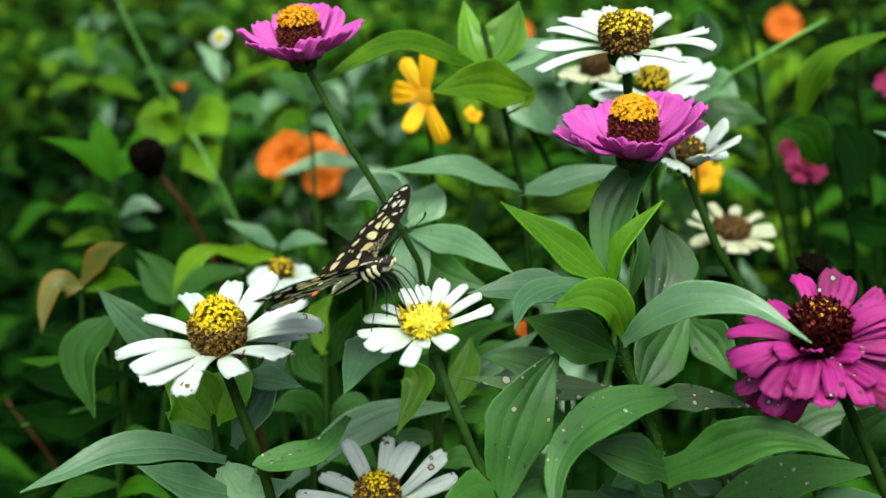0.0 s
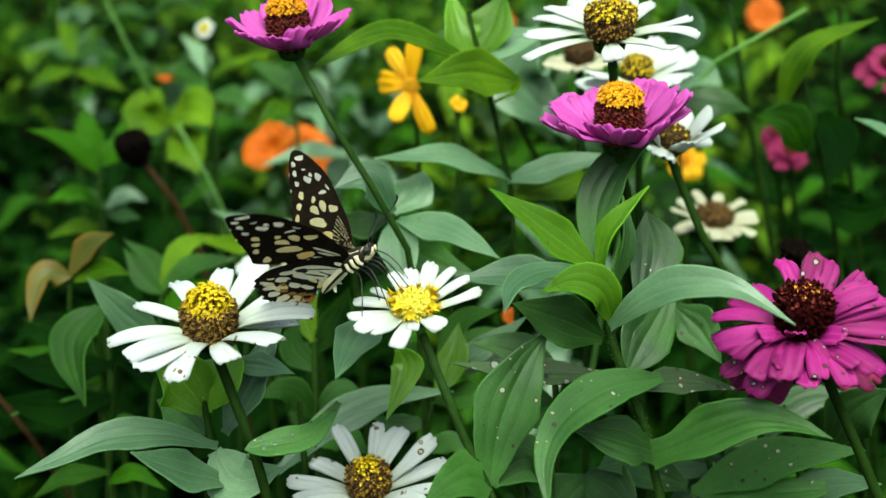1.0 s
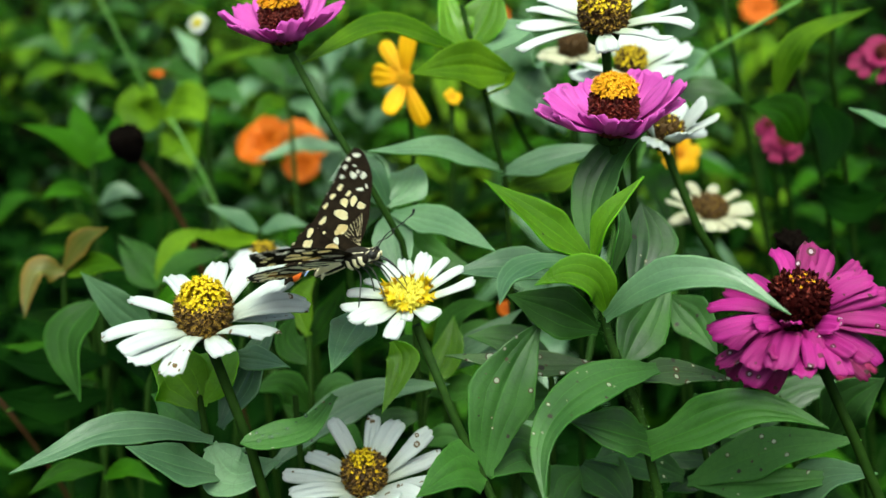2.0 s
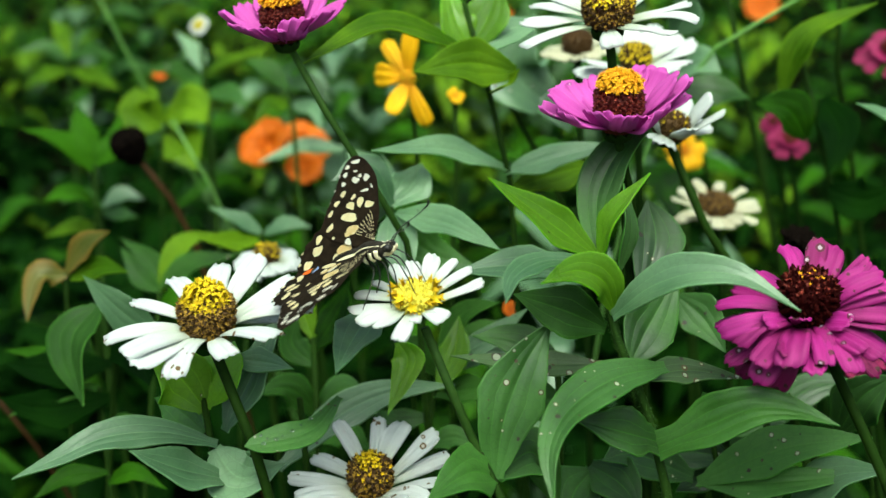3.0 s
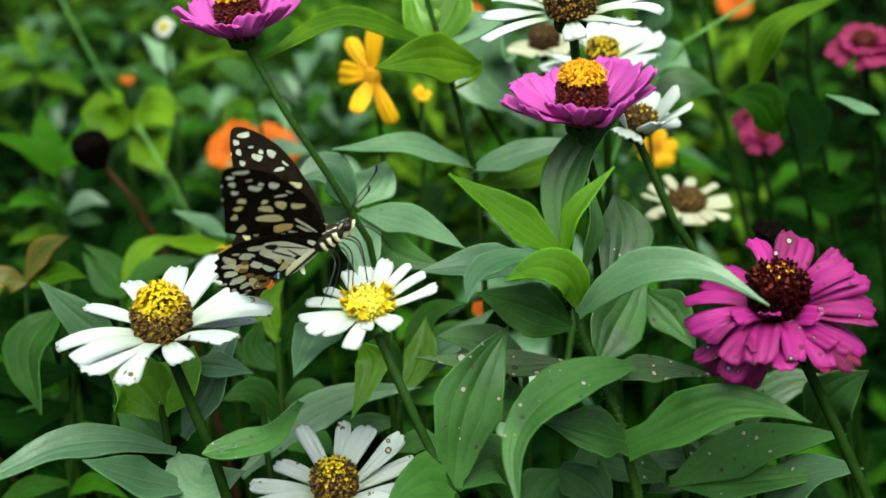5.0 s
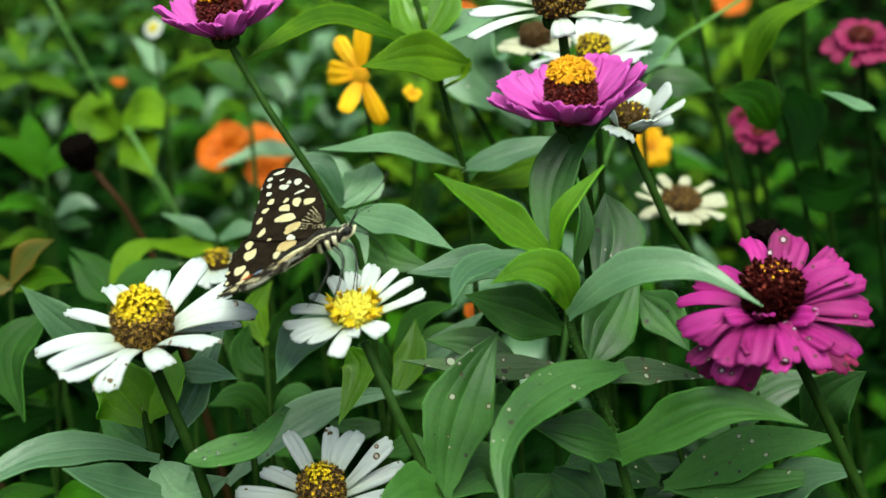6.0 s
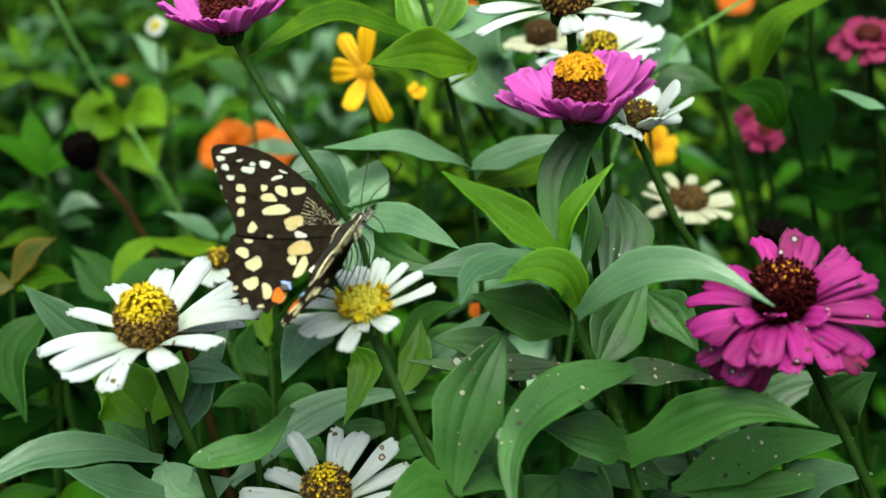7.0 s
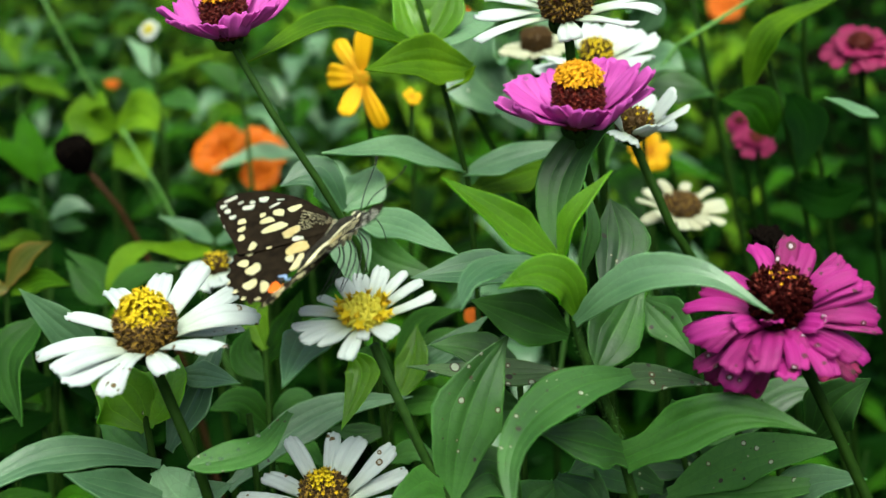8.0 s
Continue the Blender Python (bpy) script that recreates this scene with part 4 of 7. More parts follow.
def loose_shoots():
    # leafy shoots round the flowers: (foot), (stem), [leaf: points, width, facing, material]
    def shoot(label, foot, stem, leaves, r=0.0018, mat=None):
        p = thing("zinnia_shoot", foot, label, "plant", "leafy shoots")
        add_stem(p, [foot, *stem], r, r * 0.6, mat or STEM_DARK)
        for pts, w, n, m, *blunt in leaves:
            add_leaf(p, pts, w, n, m, cup=0.18, belly=0.62 if blunt else 0.4, blunt=1.3 if blunt else 0.0, wave=0.11)
    shoot("leafy shoot with long pale leaves below a white zinnia", (0.0, -0.02, 0.0), [(-0.0617, -0.0258, 0.5368), (-0.0652, -0.0094, 0.5681), (-0.0698, 0.0003, 0.5832)], [
        ([(-0.0645, -0.0081, 0.5713), (-0.0783, -0.0158, 0.5799), (-0.0926, -0.0254, 0.5840), (-0.1043, -0.0368, 0.5832), (-0.1138, -0.0478, 0.5830)], 0.0113, (0, -0.6, 0.85), LEAF_PALE),
        ([(-0.0600, -0.0153, 0.5625), (-0.0713, -0.0275, 0.5743), (-0.0825, -0.0360, 0.5857)], 0.0151, (0, -0.5, 0.9), LEAF_PALE),
        ([(-0.0652, -0.0088, 0.5698), (-0.0554, -0.0178, 0.5651), (-0.0405, -0.0182, 0.5707)], 0.0189, (0.1, -0.7, 0.8), LEAF_PALE),
        ([(-0.0692, -0.0010, 0.5798), (-0.0768, -0.0008, 0.5919), (-0.0838, -0.0033, 0.5972)], 0.0206, (0.3, -0.9, 0.5), LEAF_YOUNG),
        ([(-0.0696, -0.0007, 0.5806), (-0.0652, 0.0041, 0.5915), (-0.0634, 0.0210, 0.5932)], 0.0206, (-0.2, -0.9, 0.4), LEAF_YOUNG),
        ([(-0.0706, -0.0006, 0.5712), (-0.0823, 0.0110, 0.5729), (-0.0921, 0.0183, 0.5731)], 0.0138, (0.2, -0.9, 0.4), LEAF)])
    shoot("leafy shoot with curled water-spotted leaves", (0.01, 0.03, 0.0), [(-0.0347, 0.0101, 0.5107), (-0.0411, 0.0144, 0.5425), (-0.0432, 0.0220, 0.5714)], [
        ([(-0.0651, 0.0041, 0.5689), (-0.0561, 0.0116, 0.5858), (-0.0466, 0.0251, 0.6041)], 0.0138, (-0.3, -0.8, 0.55), LEAF_PALE),
        ([(-0.0620, 0.0131, 0.5907), (-0.0516, 0.0090, 0.5919), (-0.0394, 0.0001, 0.5941)], 0.0095, (0, -0.7, 0.75), LEAF_PALE),
        ([(-0.0254, 0.0004, 0.5835), (-0.0321, -0.0204, 0.5832), (-0.0495, -0.0298, 0.5837)], 0.0096, (0.1, -0.5, 0.9), LEAF_SPOTTED, 1),
        ([(-0.0520, 0.0175, 0.5460), (-0.0337, 0.0341, 0.5566), (-0.0145, 0.0388, 0.5645), (0.0089, 0.0369, 0.5687)], 0.0142, (-0.1, -0.7, 0.75), LEAF_PALE),
        ([(-0.0168, 0.0269, 0.6025), (-0.0185, -0.0036, 0.6076), (-0.0196, -0.0348, 0.6110)], 0.0150, (0.1, -0.6, 0.8), LEAF_PALE),
        ([(-0.0087, 0.0251, 0.5913), (-0.0059, 0.0225, 0.5842), (-0.0116, 0.0091, 0.5724)], 0.0120, (0, -0.9, 0.3), LEAF_YOUNG)])
    shoot("leafy shoot with spreading grey-green leaves behind the butterfly", (0.02, 0.10, 0.0), [(-0.0096, 0.0670, 0.5466), (-0.0125, 0.0728, 0.5911), (-0.0157, 0.0765, 0.6206)], [
        ([(-0.0157, 0.0766, 0.6209), (-0.0239, 0.0736, 0.6350), (-0.0354, 0.0679, 0.6333)], 0.0165, (0.1, -0.6, 0.8), LEAF_PALE),
        ([(-0.0157, 0.0766, 0.6209), (-0.0082, 0.0874, 0.6259), (-0.0057, 0.0974, 0.6303)], 0.0165, (0, -0.8, 0.6), LEAF_PALE),
        ([(-0.0135, 0.0759, 0.6184), (0.0063, 0.0585, 0.6207), (0.0255, 0.0392, 0.6185)], 0.0142, (0.1, -0.6, 0.8), LEAF_PALE),
        ([(-0.0151, 0.0755, 0.6180), (-0.0115, 0.0612, 0.6116), (-0.0074, 0.0445, 0.5992)], 0.0157, (0.1, -1, 0.3), LEAF_PALE),
        ([(-0.0177, 0.0827, 0.6165), (-0.0302, 0.0806, 0.6140), (-0.0445, 0.0745, 0.6219)], 0.0124, (0, -0.6, 0.8), LEAF),
        ([(-0.0152, 0.0825, 0.6155), (-0.0041, 0.0885, 0.5982), (0.0152, 0.0875, 0.5916)], 0.0165, (0, -0.8, 0.6), LEAF)])
    shoot("tall shoot with broad rounded green leaves", (0.06, 0.16, 0.0), [(0.0298, 0.0948, 0.5569), (0.0270, 0.1084, 0.6207), (0.0197, 0.1130, 0.6532), (0.0134, 0.1186, 0.6683), (0.0102, 0.1252, 0.6854)], [
        ([(0.0299, 0.1166, 0.6602), (0.0130, 0.0984, 0.6683), (-0.0061, 0.0848, 0.6686)], 0.0191, (-0.05, -0.85, 0.5), LEAF_BRIGHT),
        ([(0.0204, 0.1130, 0.6532), (0.0267, 0.1038, 0.6587), (0.0315, 0.0991, 0.6657)], 0.0063, (0.3, -0.6, 0.8), LEAF_BRIGHT),
        ([(0.0134, 0.1186, 0.6683), (-0.0186, 0.1013, 0.6822), (-0.0439, 0.0758, 0.6744)], 0.0142, (0, -0.45, 0.9), LEAF_BRIGHT),
        ([(0.0134, 0.1186, 0.6683), (0.0241, 0.1218, 0.6740), (0.0459, 0.1444, 0.6755)], 0.0172, (0, -0.6, 0.8), LEAF_PALE),
        ([(0.0123, 0.1189, 0.6694), (0.0070, 0.1225, 0.6795), (0.0022, 0.1353, 0.6924)], 0.0151, (0.4, -0.8, 0.3), LEAF_YOUNG),
        ([(0.0129, 0.1189, 0.6694), (0.0198, 0.1243, 0.6811), (0.0242, 0.1295, 0.6929)], 0.0193, (-0.3, -0.9, 0.3), LEAF_YOUNG),
        ([(0.0260, 0.1096, 0.6237), (0.0046, 0.0930, 0.6370), (-0.0216, 0.0766, 0.6420)], 0.0139, (0, -0.5, 0.9), LEAF_PALE),
        ([(0.0259, 0.1092, 0.6227), (0.0454, 0.1056, 0.6294), (0.0666, 0.1056, 0.6347)], 0.0142, (0, -0.5, 0.9), LEAF_PALE),
        ([(0.0280, 0.1069, 0.6166), (0.0479, 0.1214, 0.6185), (0.0594, 0.1302, 0.6178)], 0.0163, (0, -0.8, 0.6), LEAF_BRIGHT)])
    shoot("leafy shoot with hole-spotted leaves near the magenta zinnia", (0.16, 0.03, 0.0), [(0.1111, 0.0173, 0.4965), (0.1028, 0.0262, 0.5300), (0.0931, 0.0322, 0.5667)], [
        ([(0.0926, 0.0244, 0.5379), (0.1179, 0.0146, 0.5576), (0.1445, 0.0083, 0.5659)], 0.0172, (0, -0.55, 0.8), LEAF_SPOTTED),
        ([(0.0926, 0.0244, 0.5379), (0.1142, 0.0101, 0.5474), (0.1426, 0.0038, 0.5551)], 0.0138, (0, -0.5, 0.9), LEAF_SPOTTED),
        ([(0.0906, 0.0250, 0.5397), (0.0704, 0.0168, 0.5536), (0.0586, 0.0088, 0.5562)], 0.0172, (0, -0.7, 0.8), LEAF_SPOTTED),
        ([(0.0856, 0.0447, 0.5991), (0.0932, 0.0356, 0.5948), (0.0995, 0.0251, 0.5875)], 0.0155, (-0.2, -0.9, 0.5), LEAF_SPOTTED),
        ([(0.1156, 0.0130, 0.5345), (0.1160, 0.0166, 0.5432), (0.1156, 0.0202, 0.5520)], 0.0086, (0.2, -1, 0.3), LEAF_YOUNG),
        ([(0.1212, 0.0135, 0.5343), (0.1327, 0.0059, 0.5525), (0.1477, -0.0019, 0.5598)], 0.0155, (0, -0.5, 0.9), LEAF_PALE),
        ([(0.1429, 0.0412, 0.5485), (0.1478, 0.0363, 0.5648), (0.1572, 0.0333, 0.5751)], 0.0189, (-0.2, -0.8, 0.5), LEAF),
        ([(0.0941, 0.0388, 0.5630), (0.1094, 0.0410, 0.5552), (0.1272, 0.0460, 0.5637)], 0.0172, (0, -0.7, 0.6), LEAF)])
    shoot("leafy shoot with a long speckled leaf", (0.07, 0.05, 0.0), [(0.0461, 0.0161, 0.5079), (0.0452, 0.0282, 0.5575), (0.0442, 0.0336, 0.5809)], [
        ([(0.0588, 0.0207, 0.5854), (0.0366, 0.0157, 0.5879), (0.0097, 0.0114, 0.5931)], 0.0100, (0, -0.5, 0.9), LEAF_BLIGHTED),
        ([(0.0452, 0.0329, 0.5790), (0.0308, 0.0347, 0.5867), (0.0155, 0.0343, 0.5890)], 0.0138, (0, -0.6, 0.8), LEAF),
        ([(0.0452, 0.0318, 0.5665), (0.0365, 0.0214, 0.5723), (0.0250, 0.0307, 0.5779)], 0.0155, (0, -0.8, 0.6), LEAF),
        ([(0.0556, 0.0199, 0.5448), (0.0493, 0.0039, 0.5462), (0.0472, -0.0098, 0.5425)], 0.0189, (0, -0.8, 0.6), LEAF),
        ([(0.0556, 0.0206, 0.5466), (0.0642, 0.0064, 0.5491), (0.0706, -0.0061, 0.5467)], 0.0172, (0.1, -0.8, 0.6), LEAF)])
    shoot("shoot with rust-edged drooping leaves", (-0.13, 0.14, 0.0), [(-0.1721, 0.1173, 0.4591), (-0.1686, 0.1300, 0.5390), (-0.1655, 0.1313, 0.5710)], [
        ([(-0.1650, 0.1313, 0.5710), (-0.1542, 0.1298, 0.5847), (-0.1412, 0.1261, 0.5925)], 0.0120, (-0.2, -0.8, 0.6), LEAF_RUST),
        ([(-0.1650, 0.1311, 0.5705), (-0.1746, 0.1229, 0.5720), (-0.1759, 0.1092, 0.5583)], 0.0149, (-0.4, -0.8, 0.5), LEAF_RUST),
        ([(-0.1630, 0.1306, 0.5686), (-0.1482, 0.1267, 0.5755), (-0.1337, 0.1202, 0.5762)], 0.0106, (0, -0.7, 0.7), LEAF_BRIGHT)])
    shoot("leafy shoot with broad leaves, shade painted into some", (-0.10, 0.10, 0.0), [(-0.1397, 0.0638, 0.4685), (-0.1322, 0.0808, 0.5382), (-0.1284, 0.0863, 0.5707)], [
        ([(-0.1042, 0.0677, 0.5689), (-0.1167, 0.0615, 0.5860), (-0.1278, 0.0587, 0.6013)], 0.0138, (0.2, -0.8, 0.5), LEAF_PALE),
        ([(-0.1330, 0.0811, 0.5786), (-0.1391, 0.0652, 0.5706), (-0.1304, 0.0470, 0.5536)], 0.0225, (-0.3, -0.9, 0.3), LEAF_SOFT),
        # these three carry their shade in the leaf colour
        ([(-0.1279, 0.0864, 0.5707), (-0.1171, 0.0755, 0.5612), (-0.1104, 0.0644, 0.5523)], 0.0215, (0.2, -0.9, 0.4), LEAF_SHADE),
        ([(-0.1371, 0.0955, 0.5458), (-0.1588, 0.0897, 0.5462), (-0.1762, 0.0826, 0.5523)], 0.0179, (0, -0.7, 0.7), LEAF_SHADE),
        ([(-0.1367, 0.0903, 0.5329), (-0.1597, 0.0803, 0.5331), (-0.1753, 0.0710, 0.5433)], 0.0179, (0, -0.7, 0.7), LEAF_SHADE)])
    shoot("leafy shoot with upright pointed leaves", (-0.14, 0.34, 0.0), [(-0.2080, 0.2487, 0.4447), (-0.2052, 0.2745, 0.5370), (-0.2040, 0.2804, 0.5712)], [
        # the undergrowth green paints this corner's shade
        ([(-0.2040, 0.2793, 0.5684), (-0.2165, 0.2770, 0.5853), (-0.2362, 0.2677, 0.5963)], 0.0142, (0, -0.5, 0.9), LEAF_BACK),
        ([(-0.2034, 0.2805, 0.5712), (-0.2101, 0.2870, 0.5886), (-0.2159, 0.2996, 0.6012)], 0.0155, (0.3, -0.8, 0.3), LEAF_BACK),
        ([(-0.2034, 0.2805, 0.5712), (-0.1931, 0.2859, 0.5823), (-0.1925, 0.2990, 0.5946)], 0.0155, (-0.3, -0.8, 0.3), LEAF_BACK),
        ([(-0.2055, 0.2792, 0.5487), (-0.2136, 0.2669, 0.5597), (-0.2244, 0.2538, 0.5596)], 0.0173, (0, -0.5, 0.9), LEAF_BACK)])
    shoot("broad-leaved bright green shoot", (-0.14, 0.42, 0.0), [(-0.1852, 0.3292, 0.4403), (-0.1845, 0.3514, 0.5442), (-0.1878, 0.3648, 0.5777)], [
        ([(-0.1878, 0.3641, 0.5761), (-0.1972, 0.3467, 0.5847), (-0.1988, 0.3516, 0.5971)], 0.0310, (0.1, -0.8, 0.5), LEAF_BRIGHT),
        ([(-0.1878, 0.3641, 0.5761), (-0.1671, 0.3490, 0.5836), (-0.1551, 0.3395, 0.5775)], 0.0310, (0.1, -0.7, 0.6), LEAF_BRIGHT),
        ([(-0.1868, 0.3603, 0.5665), (-0.1705, 0.3399, 0.5620), (-0.1619, 0.3284, 0.5516)], 0.0275, (0, -0.8, 0.5), LEAF_BRIGHT)])
    shoot("shoot with grey-green leaves before the orange blooms", (-0.03, 0.36, 0.0), [(-0.0678, 0.3002, 0.4913), (-0.0709, 0.3221, 0.5459), (-0.0724, 0.3300, 0.5657)], [
        ([(-0.0724, 0.3292, 0.5636), (-0.0954, 0.3208, 0.5678), (-0.1196, 0.3086, 0.5628)], 0.0131, (0, -0.5, 0.9), LEAF_PALE),
        ([(-0.0718, 0.3282, 0.5611), (-0.0536, 0.3188, 0.5537), (-0.0399, 0.3092, 0.5467)], 0.0163, (0, -0.6, 0.8), LEAF_PALE)])
    shoot("shoot with long arching leaves beside far stems", (0.26, 0.22, 0.0), [(0.1855, 0.1636, 0.4946), (0.1686, 0.1941, 0.5931), (0.1537, 0.2021, 0.6457)], [
        ([(0.1450, 0.1944, 0.6286), (0.1538, 0.1938, 0.6550), (0.1829, 0.1941, 0.6690)], 0.0135, (-0.2, -0.6, 0.8), LEAF_BRIGHT),
        # shade on this side comes from darker leaf colours
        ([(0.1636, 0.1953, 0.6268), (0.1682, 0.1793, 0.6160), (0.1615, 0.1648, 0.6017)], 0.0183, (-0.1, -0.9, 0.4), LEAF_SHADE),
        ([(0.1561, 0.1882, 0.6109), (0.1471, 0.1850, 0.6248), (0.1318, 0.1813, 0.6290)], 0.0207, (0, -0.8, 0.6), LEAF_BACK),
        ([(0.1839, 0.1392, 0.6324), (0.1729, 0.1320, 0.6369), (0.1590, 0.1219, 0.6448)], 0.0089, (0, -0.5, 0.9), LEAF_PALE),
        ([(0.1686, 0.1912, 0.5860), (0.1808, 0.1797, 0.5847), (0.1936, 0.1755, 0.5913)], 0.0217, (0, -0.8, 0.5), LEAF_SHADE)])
    shoot("shoot with round grey-green leaves", (0.13, 0.30, 0.0), [(0.1105, 0.2114, 0.5300), (0.1054, 0.2262, 0.5972), (0.1020, 0.2379, 0.6465)], [
        ([(0.1020, 0.2309, 0.6292), (0.1115, 0.2153, 0.6381), (0.1206, 0.2073, 0.6360)], 0.0206, (0, -0.7, 0.7), LEAF_PALE),
        ([(0.1020, 0.2379, 0.6465), (0.1065, 0.2348, 0.6576), (0.1026, 0.2283, 0.6719)], 0.0181, (0, -0.9, 0.4), LEAF_PALE),
        ([(0.1033, 0.2290, 0.6242), (0.1219, 0.2294, 0.6211), (0.1359, 0.2186, 0.6210)], 0.0181, (0, -0.7, 0.7), LEAF),
        ([(0.0420, 0.2062, 0.6310), (0.0482, 0.1956, 0.6232), (0.0518, 0.1849, 0.6158)], 0.0206, (0, -0.9, 0.4), LEAF_PALE),
        ([(0.0471, 0.2022, 0.6201), (0.0280, 0.2008, 0.6404), (0.0370, 0.2036, 0.6652)], 0.0335, (0, -0.7, 0.7), LEAF_PALE)])
    shoot("shoot with pale pointed leaves low in the undergrowth", (-0.16, 0.40, 0.0), [(-0.1976, 0.2460, 0.4979), (-0.2054, 0.2778, 0.5247), (-0.2130, 0.3042, 0.5380)], [
        ([(-0.2123, 0.3042, 0.5380), (-0.2224, 0.3015, 0.5466), (-0.2324, 0.2942, 0.5439)], 0.0110, (0, -0.5, 0.9), LEAF_SOFT),
        ([(-0.2123, 0.3042, 0.5380), (-0.2006, 0.3079, 0.5448), (-0.1883, 0.3075, 0.5414)], 0.0110, (0, -0.6, 0.8), LEAF_PALE),
        ([(-0.2124, 0.3032, 0.5356), (-0.1983, 0.2942, 0.5371), (-0.1851, 0.2853, 0.5393)], 0.0096, (0.1, -0.6, 0.8), LEAF),
        ([(-0.2089, 0.2905, 0.5300), (-0.2217, 0.2805, 0.5347), (-0.2334, 0.2684, 0.5338)], 0.0114, (0, -0.6, 0.8), LEAF_BRIGHT)])
    shoot("shoot with grey-green leaves rising in the undergrowth", (-0.18, 0.55, 0.0), [(-0.1580, 0.3509, 0.5357), (-0.1678, 0.3920, 0.5594), (-0.1807, 0.4334, 0.5840)], [
        ([(-0.1808, 0.4327, 0.5823), (-0.1861, 0.4198, 0.5781), (-0.1805, 0.4063, 0.5704)], 0.0169, (0, -0.9, 0.5), LEAF_SOFT),
        ([(-0.1807, 0.4334, 0.5840), (-0.1622, 0.4279, 0.5936), (-0.1326, 0.4235, 0.6037)], 0.0095, (0, -0.5, 0.9), LEAF_BRIGHT),
        ([(-0.1804, 0.4313, 0.5788), (-0.1970, 0.4234, 0.5894), (-0.2121, 0.4120, 0.5910)], 0.0132, (0, -0.6, 0.8), LEAF_SOFT),
        ([(-0.1794, 0.4286, 0.5719), (-0.1593, 0.4153, 0.5751), (-0.1449, 0.3981, 0.5699)], 0.0146, (0, -0.7, 0.7), LEAF),
        ([(-0.1815, 0.4337, 0.5851), (-0.1897, 0.4482, 0.5958), (-0.2057, 0.4620, 0.6065)], 0.0128, (0.2, -0.8, 0.5), LEAF_PALE),
        ([(-0.1753, 0.4150, 0.5642), (-0.1834, 0.4027, 0.5621), (-0.1914, 0.3878, 0.5535)], 0.0130, (0, -0.7, 0.7), LEAF_BRIGHT)])
    shoot("shoot with pale leaves below the mauve zinnia", (-0.06, 0.46, 0.0), [(-0.0917, 0.2793, 0.5596), (-0.0979, 0.3097, 0.5826), (-0.1056, 0.3370, 0.5983)], [
        ([(-0.1056, 0.3370, 0.5983), (-0.1168, 0.3405, 0.6092), (-0.1298, 0.3415, 0.6142)], 0.0130, (0, -0.6, 0.8), LEAF_SOFT),
        ([(-0.1056, 0.3370, 0.5983), (-0.0923, 0.3293, 0.6033), (-0.0764, 0.3158, 0.5936)], 0.0141, (0, -0.6, 0.8), LEAF),
        ([(-0.1040, 0.3334, 0.5892), (-0.1132, 0.3231, 0.5921), (-0.1205, 0.3088, 0.5848)], 0.0115, (0, -0.7, 0.7), LEAF_BRIGHT),
        ([(-0.1040, 0.3334, 0.5892), (-0.0883, 0.3193, 0.5912), (-0.0810, 0.3005, 0.5834)], 0.0108, (0, -0.8, 0.6), LEAF_PALE)])
    shoot("shoot with light leaves behind the white zinnia", (-0.08, 0.24, 0.0), [(-0.0932, 0.1658, 0.5466), (-0.0922, 0.1820, 0.5597), (-0.0928, 0.1947, 0.5646)], [
        ([(-0.0928, 0.1944, 0.5639), (-0.1031, 0.1917, 0.5725), (-0.1158, 0.1883, 0.5801)], 0.0091, (0, -0.5, 0.9), LEAF_PALE),
        ([(-0.0928, 0.1944, 0.5639), (-0.0805, 0.1924, 0.5697), (-0.0676, 0.1880, 0.5699)], 0.0091, (0, -0.6, 0.8), LEAF_PALE),
        ([(-0.0937, 0.1932, 0.5609), (-0.1059, 0.1830, 0.5650), (-0.1189, 0.1734, 0.5704)], 0.0106, (0, -0.7, 0.7), LEAF_BRIGHT),
        ([(-0.0937, 0.1922, 0.5584), (-0.0822, 0.1826, 0.5593), (-0.0724, 0.1711, 0.5555)], 0.0090, (0, -0.7, 0.7), LEAF)])
    shoot("leafy shoot far off in the bed", (-0.30, 0.62, 0.0), [(-0.2898, 0.4665, 0.5268), (-0.3030, 0.5084, 0.5529), (-0.3165, 0.5464, 0.5693)], [
        ([(-0.3165, 0.5461, 0.5686), (-0.3294, 0.5388, 0.5800), (-0.3462, 0.5265, 0.5797)], 0.0135, (0, -0.6, 0.8), LEAF),
        ([(-0.3165, 0.5461, 0.5686), (-0.2957, 0.5402, 0.5768), (-0.2713, 0.5293, 0.5717)], 0.0135, (0, -0.6, 0.8), LEAF_SOFT),
        ([(-0.3157, 0.5432, 0.5614), (-0.3275, 0.5261, 0.5615), (-0.3380, 0.5068, 0.5560)], 0.0143, (0, -0.7, 0.7), LEAF_BRIGHT),
        ([(-0.3157, 0.5432, 0.5614), (-0.2898, 0.5286, 0.5602), (-0.2659, 0.5116, 0.5535)], 0.0143, (0, -0.7, 0.7), LEAF_BRIGHT),
        ([(-0.3165, 0.5467, 0.5701), (-0.3264, 0.5670, 0.5823), (-0.3410, 0.5859, 0.5918)], 0.0130, (0.2, -0.8, 0.5), LEAF_BRIGHT),
        ([(-0.3165, 0.5467, 0.5701), (-0.3156, 0.5669, 0.5799), (-0.3102, 0.5863, 0.5867)], 0.0130, (-0.2, -0.8, 0.5), LEAF)])
